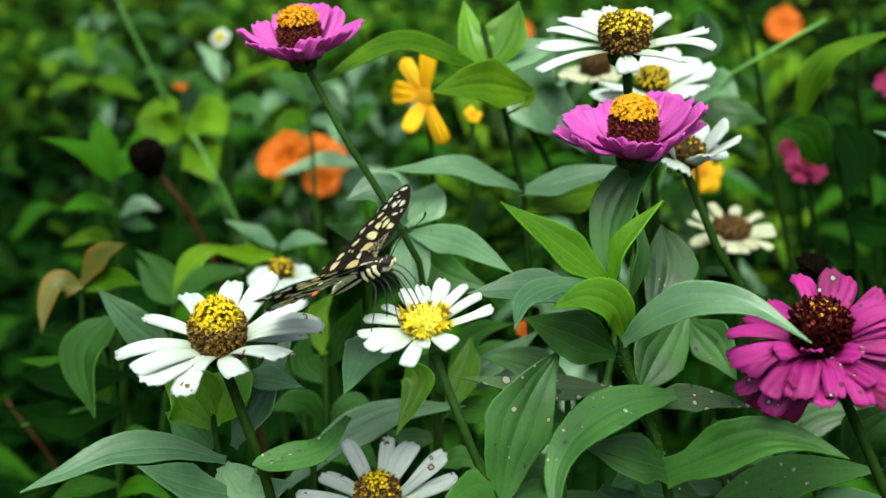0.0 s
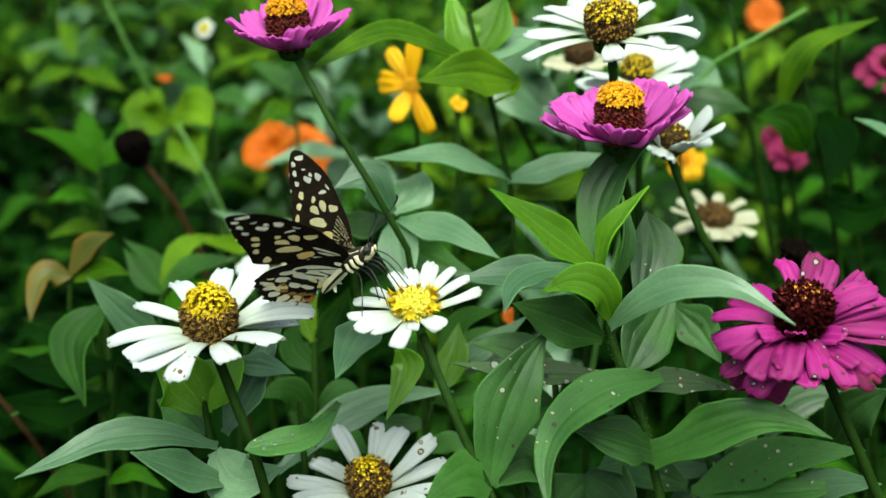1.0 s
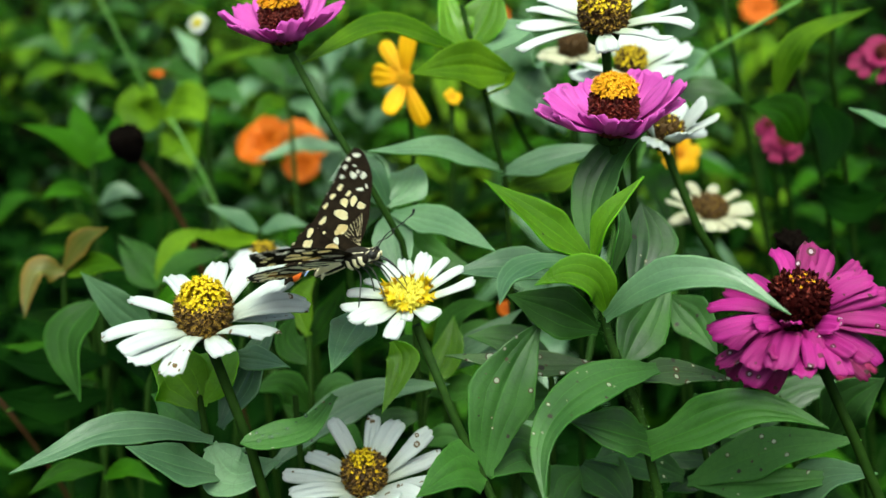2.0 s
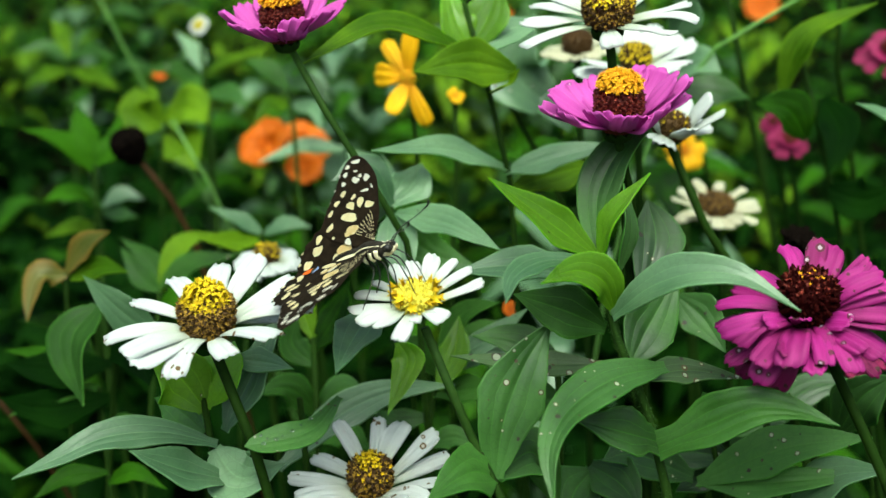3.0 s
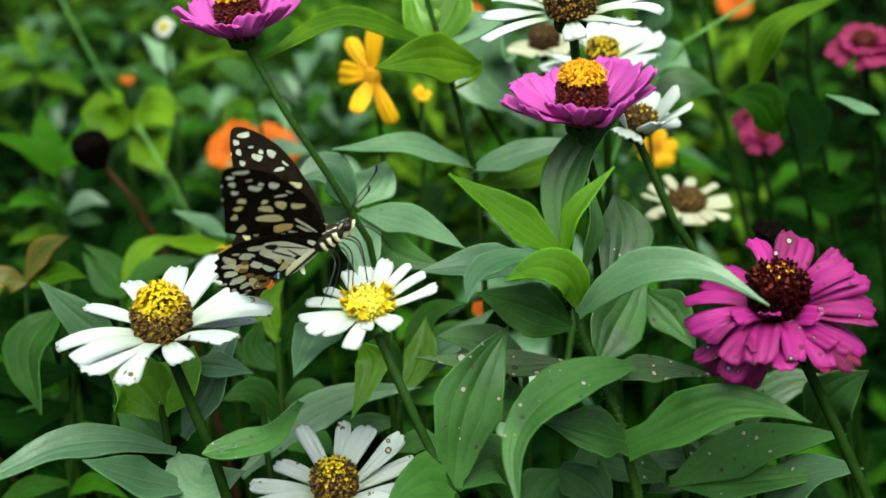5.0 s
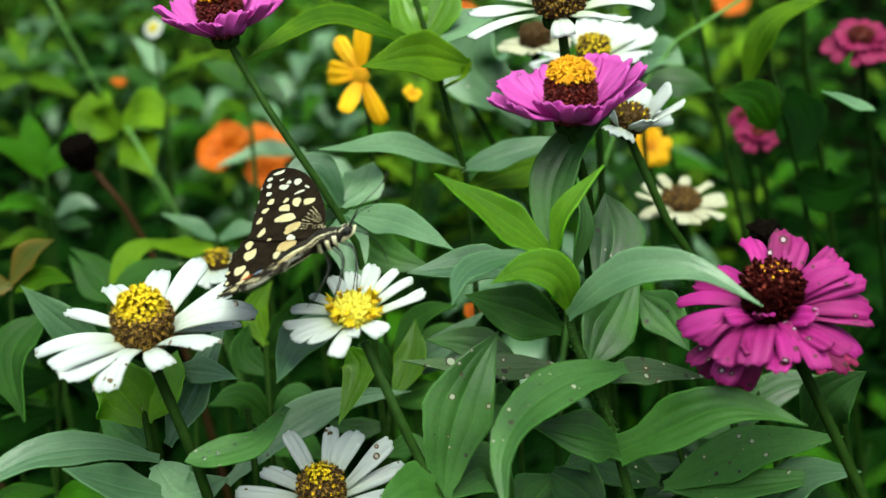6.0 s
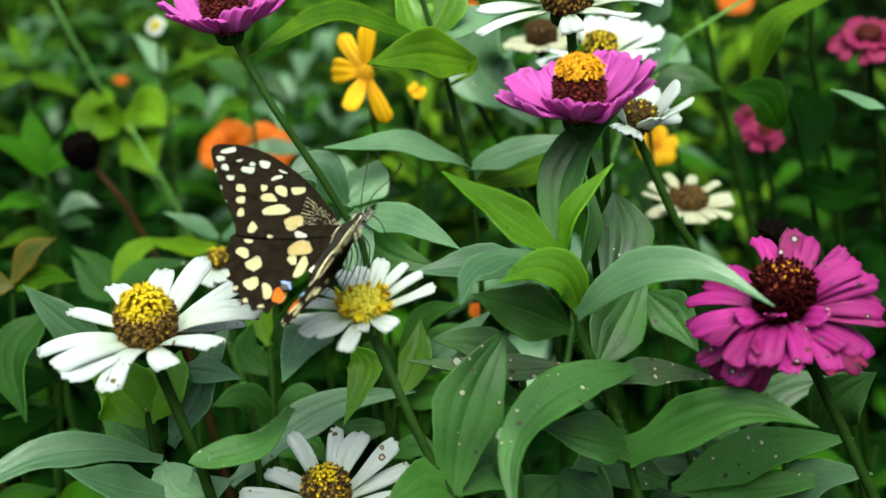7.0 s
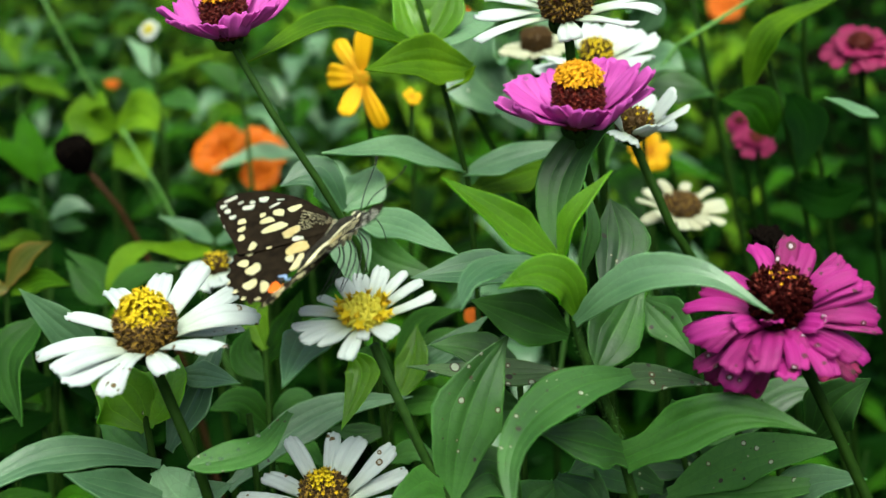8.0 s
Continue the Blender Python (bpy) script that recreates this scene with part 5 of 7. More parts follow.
    shoot("shoot with soft green leaves between the two white zinnias", (-0.01, 0.14, 0.0), [(-0.0466, 0.0571, 0.5090), (-0.0482, 0.0711, 0.5307), (-0.0507, 0.0887, 0.5613)], [
        ([(-0.0491, 0.0775, 0.5334), (-0.0588, 0.0740, 0.5466), (-0.0692, 0.0658, 0.5486)], 0.0136, (0, -0.65, 0.75), LEAF_SOFT),
        ([(-0.0491, 0.0775, 0.5334), (-0.0380, 0.0754, 0.5459), (-0.0282, 0.0685, 0.5472)], 0.0123, (0, -0.65, 0.75), LEAF),
        ([(-0.0498, 0.0846, 0.5510), (-0.0591, 0.0873, 0.5596), (-0.0568, 0.0916, 0.5698)], 0.0125, (0.3, -0.8, 0.5), LEAF_SOFT),
        ([(-0.0502, 0.0870, 0.5572), (-0.0413, 0.0926, 0.5693), (-0.0367, 0.0979, 0.5815)], 0.0134, (-0.2, -0.85, 0.5), LEAF_BACK),
        ([(-0.0507, 0.0887, 0.5613), (-0.0555, 0.0979, 0.5718), (-0.0496, 0.1071, 0.5801)], 0.0113, (0, -0.9, 0.4), LEAF_BRIGHT),
        ([(-0.0474, 0.0652, 0.5292), (-0.0340, 0.0581, 0.5360), (-0.0242, 0.0477, 0.5350)], 0.0115, (0, -0.65, 0.75), LEAF_SOFT)])
    shoot("shoot with green leaves behind the small zinnia's stem", (0.03, 0.12, 0.0), [(-0.0054, 0.0513, 0.5132), (-0.0038, 0.0609, 0.5369), (-0.0002, 0.0692, 0.5566)], [
        ([(-0.0002, 0.0692, 0.5566), (0.0092, 0.0732, 0.5782), (0.0241, 0.0716, 0.5847)], 0.0101, (0, -0.65, 0.75), LEAF_SOFT),
        ([(0.0002, 0.0647, 0.5589), (0.0198, 0.0685, 0.5711), (0.0345, 0.0715, 0.5824)], 0.0097, (0, -0.65, 0.75), LEAF_PALE),
        ([(0.0010, 0.0580, 0.5554), (0.0072, 0.0661, 0.5677), (0.0083, 0.0732, 0.5783)], 0.0122, (-0.1, -0.9, 0.4), LEAF_YOUNG),
        ([(-0.0002, 0.0688, 0.5556), (-0.0082, 0.0675, 0.5675), (-0.0156, 0.0608, 0.5657)], 0.0110, (0, -0.65, 0.75), LEAF_SOFT),
        ([(-0.0016, 0.0659, 0.5487), (0.0132, 0.0632, 0.5526), (0.0239, 0.0587, 0.5527)], 0.0114, (0, -0.65, 0.75), LEAF_SOFT),
        ([(-0.0029, 0.0626, 0.5409), (-0.0143, 0.0571, 0.5428), (-0.0241, 0.0532, 0.5486)], 0.0084, (0, -0.65, 0.75), LEAF),
        ([(-0.0002, 0.0692, 0.5566), (0.0173, 0.0731, 0.5629), (0.0290, 0.0739, 0.5625)], 0.0094, (0, -0.65, 0.75), LEAF_PALE),
        ([(-0.0010, 0.0780, 0.5519), (0.0146, 0.0870, 0.5645), (0.0277, 0.0914, 0.5660)], 0.0097, (0, -0.65, 0.75), LEAF_SOFT),
        ([(-0.0029, 0.0499, 0.5362), (0.0074, 0.0474, 0.5413), (0.0179, 0.0418, 0.5389)], 0.0091, (0, -0.65, 0.75), LEAF)])
    shoot("shoot with blurred green leaves behind the white zinnia's petals", (-0.10, 0.20, 0.0), [(-0.1367, 0.1109, 0.4725), (-0.1365, 0.1366, 0.5095), (-0.1360, 0.1630, 0.5481)], [
        ([(-0.1360, 0.1630, 0.5481), (-0.1466, 0.1698, 0.5537), (-0.1574, 0.1787, 0.5643)], 0.0115, (0.2, -0.8, 0.5), LEAF_SOFT),
        ([(-0.1391, 0.1720, 0.5441), (-0.1440, 0.1812, 0.5546), (-0.1608, 0.1892, 0.5644)], 0.0117, (0, -0.65, 0.75), LEAF_SOFT),
        ([(-0.1352, 0.1640, 0.5504), (-0.1216, 0.1688, 0.5596), (-0.1008, 0.1716, 0.5625)], 0.0120, (0, -0.65, 0.75), LEAF_SOFT),
        ([(-0.1391, 0.1720, 0.5441), (-0.1311, 0.1850, 0.5616), (-0.1164, 0.1932, 0.5654)], 0.0117, (0, -0.8, 0.6), LEAF_BRIGHT),
        ([(-0.1368, 0.1600, 0.5408), (-0.1203, 0.1595, 0.5496), (-0.0959, 0.1584, 0.5555)], 0.0129, (0, -0.65, 0.75), LEAF_BACK),
        ([(-0.1348, 0.1463, 0.5332), (-0.1202, 0.1390, 0.5255), (-0.1138, 0.1293, 0.5136)], 0.0142, (0, -0.8, 0.5), LEAF_BACK)])
    shoot("low shoot with long grey-green leaves at the bed's edge", (-0.13, 0.12, 0.0), [(-0.1341, 0.0684, 0.5007), (-0.1380, 0.0801, 0.5172), (-0.1424, 0.0929, 0.5362)], [
        ([(-0.1424, 0.0929, 0.5362), (-0.1585, 0.0861, 0.5360), (-0.1752, 0.0774, 0.5312)], 0.0083, (0, -0.65, 0.75), LEAF_SOFT),
        ([(-0.1456, 0.1006, 0.5293), (-0.1616, 0.1094, 0.5407), (-0.1900, 0.1133, 0.5427)], 0.0115, (0, -0.65, 0.75), LEAF_BACK),
        ([(-0.1491, 0.1102, 0.5268), (-0.1653, 0.1231, 0.5487), (-0.1893, 0.1274, 0.5507)], 0.0117, (0, -0.65, 0.75), LEAF_BACK),
        ([(-0.1371, 0.0784, 0.5261), (-0.1255, 0.0756, 0.5303), (-0.1145, 0.0703, 0.5284)], 0.0068, (0, -0.65, 0.75), LEAF_SOFT),
        ([(-0.1319, 0.0633, 0.5145), (-0.1464, 0.0572, 0.5157), (-0.1576, 0.0490, 0.5107)], 0.0088, (0, -0.65, 0.75), LEAF_BACK),
        ([(-0.1315, 0.0617, 0.5104), (-0.1200, 0.0598, 0.5168), (-0.1054, 0.0540, 0.5130)], 0.0079, (0, -0.65, 0.75), LEAF_BACK)])
    shoot("low shoot with spotted leaves under the magenta zinnia", (0.17, 0.06, 0.0), [(0.1028, 0.0320, 0.5246), (0.1043, 0.0351, 0.5319), (0.1060, 0.0389, 0.5411)], [
        ([(0.1049, 0.0381, 0.5393), (0.0894, 0.0335, 0.5444), (0.0732, 0.0267, 0.5439)], 0.0138, (0, -0.65, 0.75), LEAF_SPOTTED),
        ([(0.1049, 0.0378, 0.5384), (0.0933, 0.0301, 0.5351), (0.0848, 0.0238, 0.5345)], 0.0107, (0, -0.65, 0.75), LEAF_SPOTTED),
        ([(0.1075, 0.0477, 0.5358), (0.1158, 0.0529, 0.5469), (0.1301, 0.0568, 0.5540)], 0.0123, (0, -0.65, 0.75), LEAF_SPOTTED),
        ([(0.1091, 0.0565, 0.5304), (0.1364, 0.0669, 0.5508), (0.1593, 0.0692, 0.5520)], 0.0134, (0, -0.65, 0.75), LEAF_SPOTTED)])


def grass_stems():
    for label, foot, pts, r in (
            ("long pale green grass stalk leaning among plants", (-0.02, 0.55, 0.0), [(-0.1275, 0.3052, 0.4673), (-0.1361, 0.3050, 0.5179), (-0.1668, 0.3105, 0.5877)], 0.0011),
            ("long pale green grass stalk leaning among plants", (-0.2, 0.75, 0.0), [(-0.2009, 0.4266, 0.5352), (-0.2204, 0.4240, 0.5826), (-0.2402, 0.4234, 0.6347), (-0.2544, 0.4332, 0.6620)], 0.0011),
            ("thin pale green grass stalk slanting between blooms", (0.12, 0.34, 0.0), [(0.0960, 0.2074, 0.6220), (0.1017, 0.2127, 0.6337), (0.1308, 0.2147, 0.6522), (0.1563, 0.2121, 0.6698)], 0.0011),
            ("thin dark stalk in the shade", (0.2, 0.36, 0.0), [(0.1618, 0.2548, 0.5268), (0.1443, 0.2630, 0.6003), (0.1303, 0.2668, 0.6619)], 0.0021),
            ("thin dark stalk in the shade", (0.14, 0.3, 0.0), [(0.0499, 0.2039, 0.5742), (0.0368, 0.2058, 0.6015), (0.0214, 0.2047, 0.6317)], 0.002),
            ("thin green stalk in the shade", (0.2, 0.4, 0.0), [(0.1296, 0.2832, 0.5543), (0.1184, 0.2791, 0.5961)], 0.0018),
            ("thin dark stalk in the shade", (0.3, 0.3, 0.0), [(0.1877, 0.2483, 0.6038), (0.1778, 0.2436, 0.6438), (0.1759, 0.2328, 0.6670)], 0.0018),
            ("thin reddish stalk low in the shade", (-0.2, 0.2, 0.0), [(-0.2052, 0.1577, 0.4670), (-0.2188, 0.1507, 0.5019)], 0.0013),
            ("thin black broken stalk", (0.14, 0.02, 0.0), [(0.1165, 0.0145, 0.5379), (0.1156, 0.0202, 0.5520), (0.1138, 0.0250, 0.5643)], 0.0017)):
        p = thing("grass_stalk", foot, label, "stalk")
        pale = "pale" in label
        add_stem(p, [foot, *pts], r * 1.2, r * 0.7, STEM_PALE if pale else STEM_RED if "reddish" in label else STEM_DARK, name="stalk", count=16, sides=6)


white_left()
centre_flower = white_centre()
white_low()
white_top()
mauve_right()
mauve_left()
magenta()
green_plant()
white_behind()
far_flowers()
loose_shoots()
grass_stems()


# ---- undergrowth behind and below ----
def leafy(at, height, material, seed, pairs=6, size=0.075, label="leafy green undergrowth plant with pointed leaves", lean=0.05, slim=1.0):
    rnd = random.Random(seed)
    p = thing("garden_plant", at, label, "plant", "undergrowth plants")
    top = Vector(at) + Vector((rnd.uniform(-lean, lean), rnd.uniform(-lean, lean), height))
    base = Vector(at)
    bend = base.lerp(top, 0.5) + Vector((rnd.uniform(-lean, lean) * 0.4, rnd.uniform(-lean, lean) * 0.4, 0))
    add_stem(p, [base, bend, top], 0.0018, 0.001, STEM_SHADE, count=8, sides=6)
    line = spline([base, bend, top], 40)
    turn = rnd.uniform(0, 6.28)
    for i in range(pairs):
        s = 0.3 + 0.7 * (i + 0.5) / pairs
        q = line[int(s * 40)]
        turn += 1.571 + rnd.uniform(-0.3, 0.3)
        for k in (0, math.pi):
            g = turn + k + rnd.uniform(-0.25, 0.25)
            d = Vector((math.cos(g), math.sin(g), 0))
            ln = size * rnd.uniform(0.7, 1.15) * (1.1 - 0.5 * max(0, s - 0.6))
            rise = rnd.uniform(0.1, 0.7) + max(0, s - 0.75) * 1.5
            tip = q + d * ln + Vector((0, 0, ln * (rise - 0.55)))
            mid = q + d * ln * 0.5 + Vector((0, 0, ln * rise * 0.5))
            add_leaf(p, [q, mid, tip], ln * rnd.uniform(0.36, 0.52) * slim, Vector((0, 0, 1)) + d * -0.2, material, rows=7, cols=6, cup=rnd.uniform(0.05, 0.35), wave=0.06)
    return p


def shady(x, y):
    """Bare dark hollows in the bed: near the camera, and far out on both sides."""
    aside = x / (y + 0.34)
    return y < 0.52 or (x < -0.05 and y < 0.7) or aside > 0.21 or (aside < -0.22 and y < 1.3)


def undergrowth():
    rnd = random.Random(44)
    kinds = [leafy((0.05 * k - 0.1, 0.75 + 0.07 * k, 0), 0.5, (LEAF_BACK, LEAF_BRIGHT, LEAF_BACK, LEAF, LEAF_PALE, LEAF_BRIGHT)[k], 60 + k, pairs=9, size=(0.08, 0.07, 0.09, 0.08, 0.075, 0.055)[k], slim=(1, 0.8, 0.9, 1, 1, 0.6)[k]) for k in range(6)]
    for i in range(240):
        y = 0.14 + 1.25 * rnd.random() ** 1.2
        half = 0.18 + 0.42 * (y + 0.35)
        x = rnd.uniform(-half, half)
        if shady(x, y) and rnd.random() < 0.95:
            continue
        # plants nearer than the big blooms stay low
        drop = -0.13 + 0.13 * min(1, y / 0.45)
        k = rnd.choice((0, 0, 1, 2, 3, 4, 5, 5)) if y > 0.55 else rnd.choice((0, 2))
        copy_thing(kinds[k], pose(x, y, drop + rnd.uniform(-0.07, 0.03), rnd.uniform(-8, 8), rnd.uniform(-8, 8), rnd.uniform(0, 360)))


def leaf_mass(name, label, material, count, place, size, seed, slim=0.45, bare=True):
    """Countless small leaves as one growth. place gives a leaf's foot."""
    rnd = random.Random(seed)
    verts, faces, uvs = [], [], []
    for i in range(count):
        q = Vector(place(rnd))
        if bare and shady(q.x, q.y) and rnd.random() < 0.86:
            continue
        g = rnd.uniform(0, math.tau)
        d = Vector((math.cos(g), math.sin(g), 0))
        ln = size * rnd.uniform(0.6, 1.3)
        rise = rnd.uniform(0.0, 0.9)
        v, f, uv = blade([q, q + d * ln * 0.5 + Vector((0, 0, ln * rise * 0.5)), q + d * ln + Vector((0, 0, ln * (rise - 0.45)))], ln * slim * rnd.uniform(0.7, 1.2), Vector((0, 0, 1)) - d * 0.2, rows=5, cols=2, cup=0.2)
        n = len(verts)
        verts.extend(v)
        uvs.extend(uv)
        faces.extend(tuple(a + n for a in face) for face in f)
    return tagged(new(name, mesh_of(name, verts, faces, material, uvs)), label, "foliage", kind="stuff")


def far_place(rnd):
    y = 1.0 + 4.0 * rnd.random() ** 1.3
    x = rnd.uniform(-1, 1) * (0.3 + 0.55 * y)
    top = 0.36 + 0.24 * noise.noise((x * 3.5, y * 3.5, 2.0)) + 0.16 * noise.noise((x * 11, y * 11, 5.0))
    return x, y, max(0.02, top - 0.22 * rnd.random() ** 2)


def shade_place(rnd):
    y = 0.5 + 4.0 * rnd.random() ** 1.2
    x = rnd.uniform(-1, 1) * (0.3 + 0.55 * y)
    top = 0.28 + 0.16 * noise.noise((x * 5, y * 5, 9.0))
    return x, y, max(0.02, top * (1 - 0.6 * rnd.random() ** 2))


def side_place(rnd):
    # the rest of the bed, out to its edges on both sides
    y = -0.1 + 5.2 * rnd.random()
    edge = 0.3 + 0.55 * max(y, 0.4)
    x = edge + max(0.3, 3.0 - edge) * rnd.random()
    top = 0.34 + 0.2 * noise.noise((x * 3.5, y * 3.5, 7.0))
    return x * rnd.choice((-1, 1)), y, max(0.02, top - 0.25 * rnd.random() ** 2)


def low_place(rnd):
    y = -0.2 + 1.6 * rnd.random()
    x = rnd.uniform(-1, 1) * (0.35 + 0.5 * max(0, y + 0.3))
    return x, y, rnd.uniform(0.02, 0.16 if y < 0.2 else 0.30)


undergrowth()
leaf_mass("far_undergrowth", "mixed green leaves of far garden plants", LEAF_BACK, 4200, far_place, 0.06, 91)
leaf_mass("far_undergrowth", "bright green leaves of far garden plants", LEAF_BRIGHT, 3000, far_place, 0.055, 92, 0.4)
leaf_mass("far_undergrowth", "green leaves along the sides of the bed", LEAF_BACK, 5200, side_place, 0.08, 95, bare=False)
# Two masses of shade-coloured leaves fill the gaps between plants
leaf_mass("ground_cover", "low leaves covering the soil, coloured dark for shade", LEAF_SHADE, 4200, low_place, 0.07, 93, bare=False)
leaf_mass("far_undergrowth", "leaves of far garden plants, shade painted into the green", LEAF_SHADE, 4600, shade_place, 0.07, 94, bare=False)


def water_drops():
    """Beads of water on the curled leaf and on the rims of the mauve petals."""
    m, nt, b = shader("water", 0.02, 0.5)
    b.inputs["Transmission Weight"].default_value = 1.0
    b.inputs["IOR"].default_value = 1.33
    rnd = random.Random(7)
    chunks = []
    spots = [(-0.0446, -0.0288, 0.5871), (-0.0428, -0.0283, 0.5858), (-0.0404, -0.0276, 0.5850), (-0.0386, -0.0261, 0.5853), (-0.0434, -0.0306, 0.5854), (-0.0361, -0.0238, 0.5857), (-0.0338, -0.0213, 0.5864), (-0.0312, -0.0187, 0.5872), (-0.0289, -0.0145, 0.5873),
             (0.0641, 0.0138, 0.6710), (0.0757, 0.0196, 0.6727), (0.0820, 0.0231, 0.6752), (0.0428, 0.0162, 0.6717), (0.0477, 0.0328, 0.6769)]
    for c in spots:
        r = rnd.uniform(0.0004, 0.001)
        v, f = lathe_ball(Vector(c), r)
        chunks.append((v, f))
    v, f = merge(chunks)
    tagged(new("water_beads", mesh_of("water_beads", v, f, m)), "clear beads of water on leaves and petals", "water", kind="stuff")


def lathe_ball(c, r, rings=6, sides=10):
    v = [c + Vector((0, 0, r * 0.7))]
    for i in range(1, rings):
        a = math.pi * i / rings
        v.extend(c + Vector((math.sin(a) * math.cos(j / sides * math.tau) * r, math.sin(a) * math.sin(j / sides * math.tau) * r, math.cos(a) * r * 0.7)) for j in range(sides))
    v.append(c - Vector((0, 0, r * 0.7)))
    f = [(0, 1 + j, 1 + (j + 1) % sides) for j in range(sides)]
    for i in range(rings - 2):
        for j in range(sides):
            a, b = 1 + i * sides + j, 1 + i * sides + (j + 1) % sides
            f.append((a, a + sides, b + sides, b))
    e, k = len(v) - 1, 1 + (rings - 2) * sides
    f.extend((e, k + (j + 1) % sides, k + j) for j in range(sides))
    return v, f


water_drops()

# ---- the butterfly ----
from mathutils.geometry import delaunay_2d_cdt


def scale_material(name, a, c, rough=0.7, share=0.0):
    m, nt, b = shader(name, rough, 0.25)
    pos = nt.nodes.new("ShaderNodeTexCoord").outputs["Object"]
    no = node(nt, "ShaderNodeTexNoise", Scale=420.0, Detail=5.0)
    nt.links.new(pos, no.inputs["Vector"])
    fine = node(nt, "ShaderNodeTexVoronoi", Scale=5000.0)
    nt.links.new(pos, fine.inputs["Vector"])
    col = ramp(nt, no.outputs[0], [(0.3, a), (0.7, c)])
    col = mixed(nt, maths(nt, "MULTIPLY", fine.outputs["Distance"], 0.25), col, c)
    nt.links.new(col, b.inputs["Base Color"])
    b.inputs["Specular IOR Level"].default_value = 0.02
    bumped(nt, b, fine.outputs["Distance"], 0.4, 0.0001)
    if share:
        see_through(nt, b, col, share)
    return m


WING = scale_material("wing_brown_black", (0.0045, 0.003, 0.002), (0.017, 0.0115, 0.007))
SPOT = scale_material("wing_spot_cream", (0.74, 0.64, 0.37), (0.85, 0.78, 0.54), share=0.55)
SPOT_TAN = scale_material("wing_spot_tan", (0.68, 0.53, 0.24), (0.78, 0.66, 0.37), share=0.58)
SPOT_PALE = scale_material("wing_spot_pale", (0.76, 0.74, 0.64), (0.86, 0.84, 0.76), share=0.58)
EYE_ORANGE = scale_material("eyespot_orange", (0.46, 0.08, 0.010), (0.62, 0.13, 0.02))
EYE_BLUE = scale_material("eyespot_blue", (0.16, 0.22, 0.45), (0.25, 0.33, 0.55))
SPOT_UNDER = scale_material("underside_cream", (0.86, 0.80, 0.60), (0.93, 0.90, 0.74))
UNDER_TAN = scale_material("underside_tan", (0.26, 0.13, 0.03), (0.40, 0.22, 0.06))
BODY_DARK = scale_material("body_black", (0.010, 0.009, 0.008), (0.035, 0.03, 0.024), 0.8)
BODY_CREAM = scale_material("body_cream", (0.70, 0.62, 0.38), (0.84, 0.77, 0.54), 0.8)
CHITIN = plain_material("chitin_black", (0.006, 0.006, 0.006), (0.02, 0.018, 0.016), 0.35, 800.0, 0.2)

K = 0.000166


def wing_point(x, y):
    """From the wing's drawing sheet to forward and outward metres."""
    a, b = (597 - x) * K, (402 - y) * K
    return -(a * 0.677 - b * 0.736), a * 0.736 + b * 0.677


def camber(f, o):
    return -0.9 * (o - 0.018) ** 2 - 0.6 * (f + 0.01) ** 2 + 0.0005 + 0.00022 * math.sin(o * 420 + f * 150)


def smooth_loop(outline, steps=4):
    n, pts = len(outline), []
    for i in range(n):
        p0, a, b, p3 = outline[i - 1], outline[i], outline[(i + 1) % n], outline[(i + 2) % n]
        for k in range(steps):
            s = k / steps
            pts.append(Vector([0.5 * (2 * a[c] + (b[c] - p0[c]) * s + (2 * p0[c] - 5 * a[c] + 4 * b[c] - p3[c]) * s * s + (3 * a[c] - p0[c] - 3 * b[c] + p3[c]) * s ** 3) for c in (0, 1)]))
    return pts


def spot_loop(spot, seed, grow=1.0):
    x, y, rx, ry, turn = spot
    rnd = random.Random(seed)
    c, s, ph, count = math.cos(radians(turn)), math.sin(radians(turn)), rnd.uniform(0, 6.28), 18
    pts = []
    for i in range(count):
        g = i / count * math.tau
        k = grow * (0.97 + 0.10 * math.sin(2 * g + ph) + 0.09 * math.sin(3 * g + 2 * ph) + rnd.uniform(-0.07, 0.06))
        px, py = math.copysign(abs(math.cos(g)) ** 0.74, math.cos(g)) * rx * k, math.copysign(abs(math.sin(g)) ** 0.74, math.sin(g)) * ry * k
        pts.append(Vector((x + px * c - py * s, y + px * s + py * c)))
    return pts


def inside(p, loop):
    odd = False
    for i in range(len(loop)):
        a, b = loop[i - 1], loop[i]
        if (a.y > p.y) != (b.y > p.y) and p.x < (b.x - a.x) * (p.y - a.y) / (b.y - a.y) + a.x:
            odd = not odd
    return odd


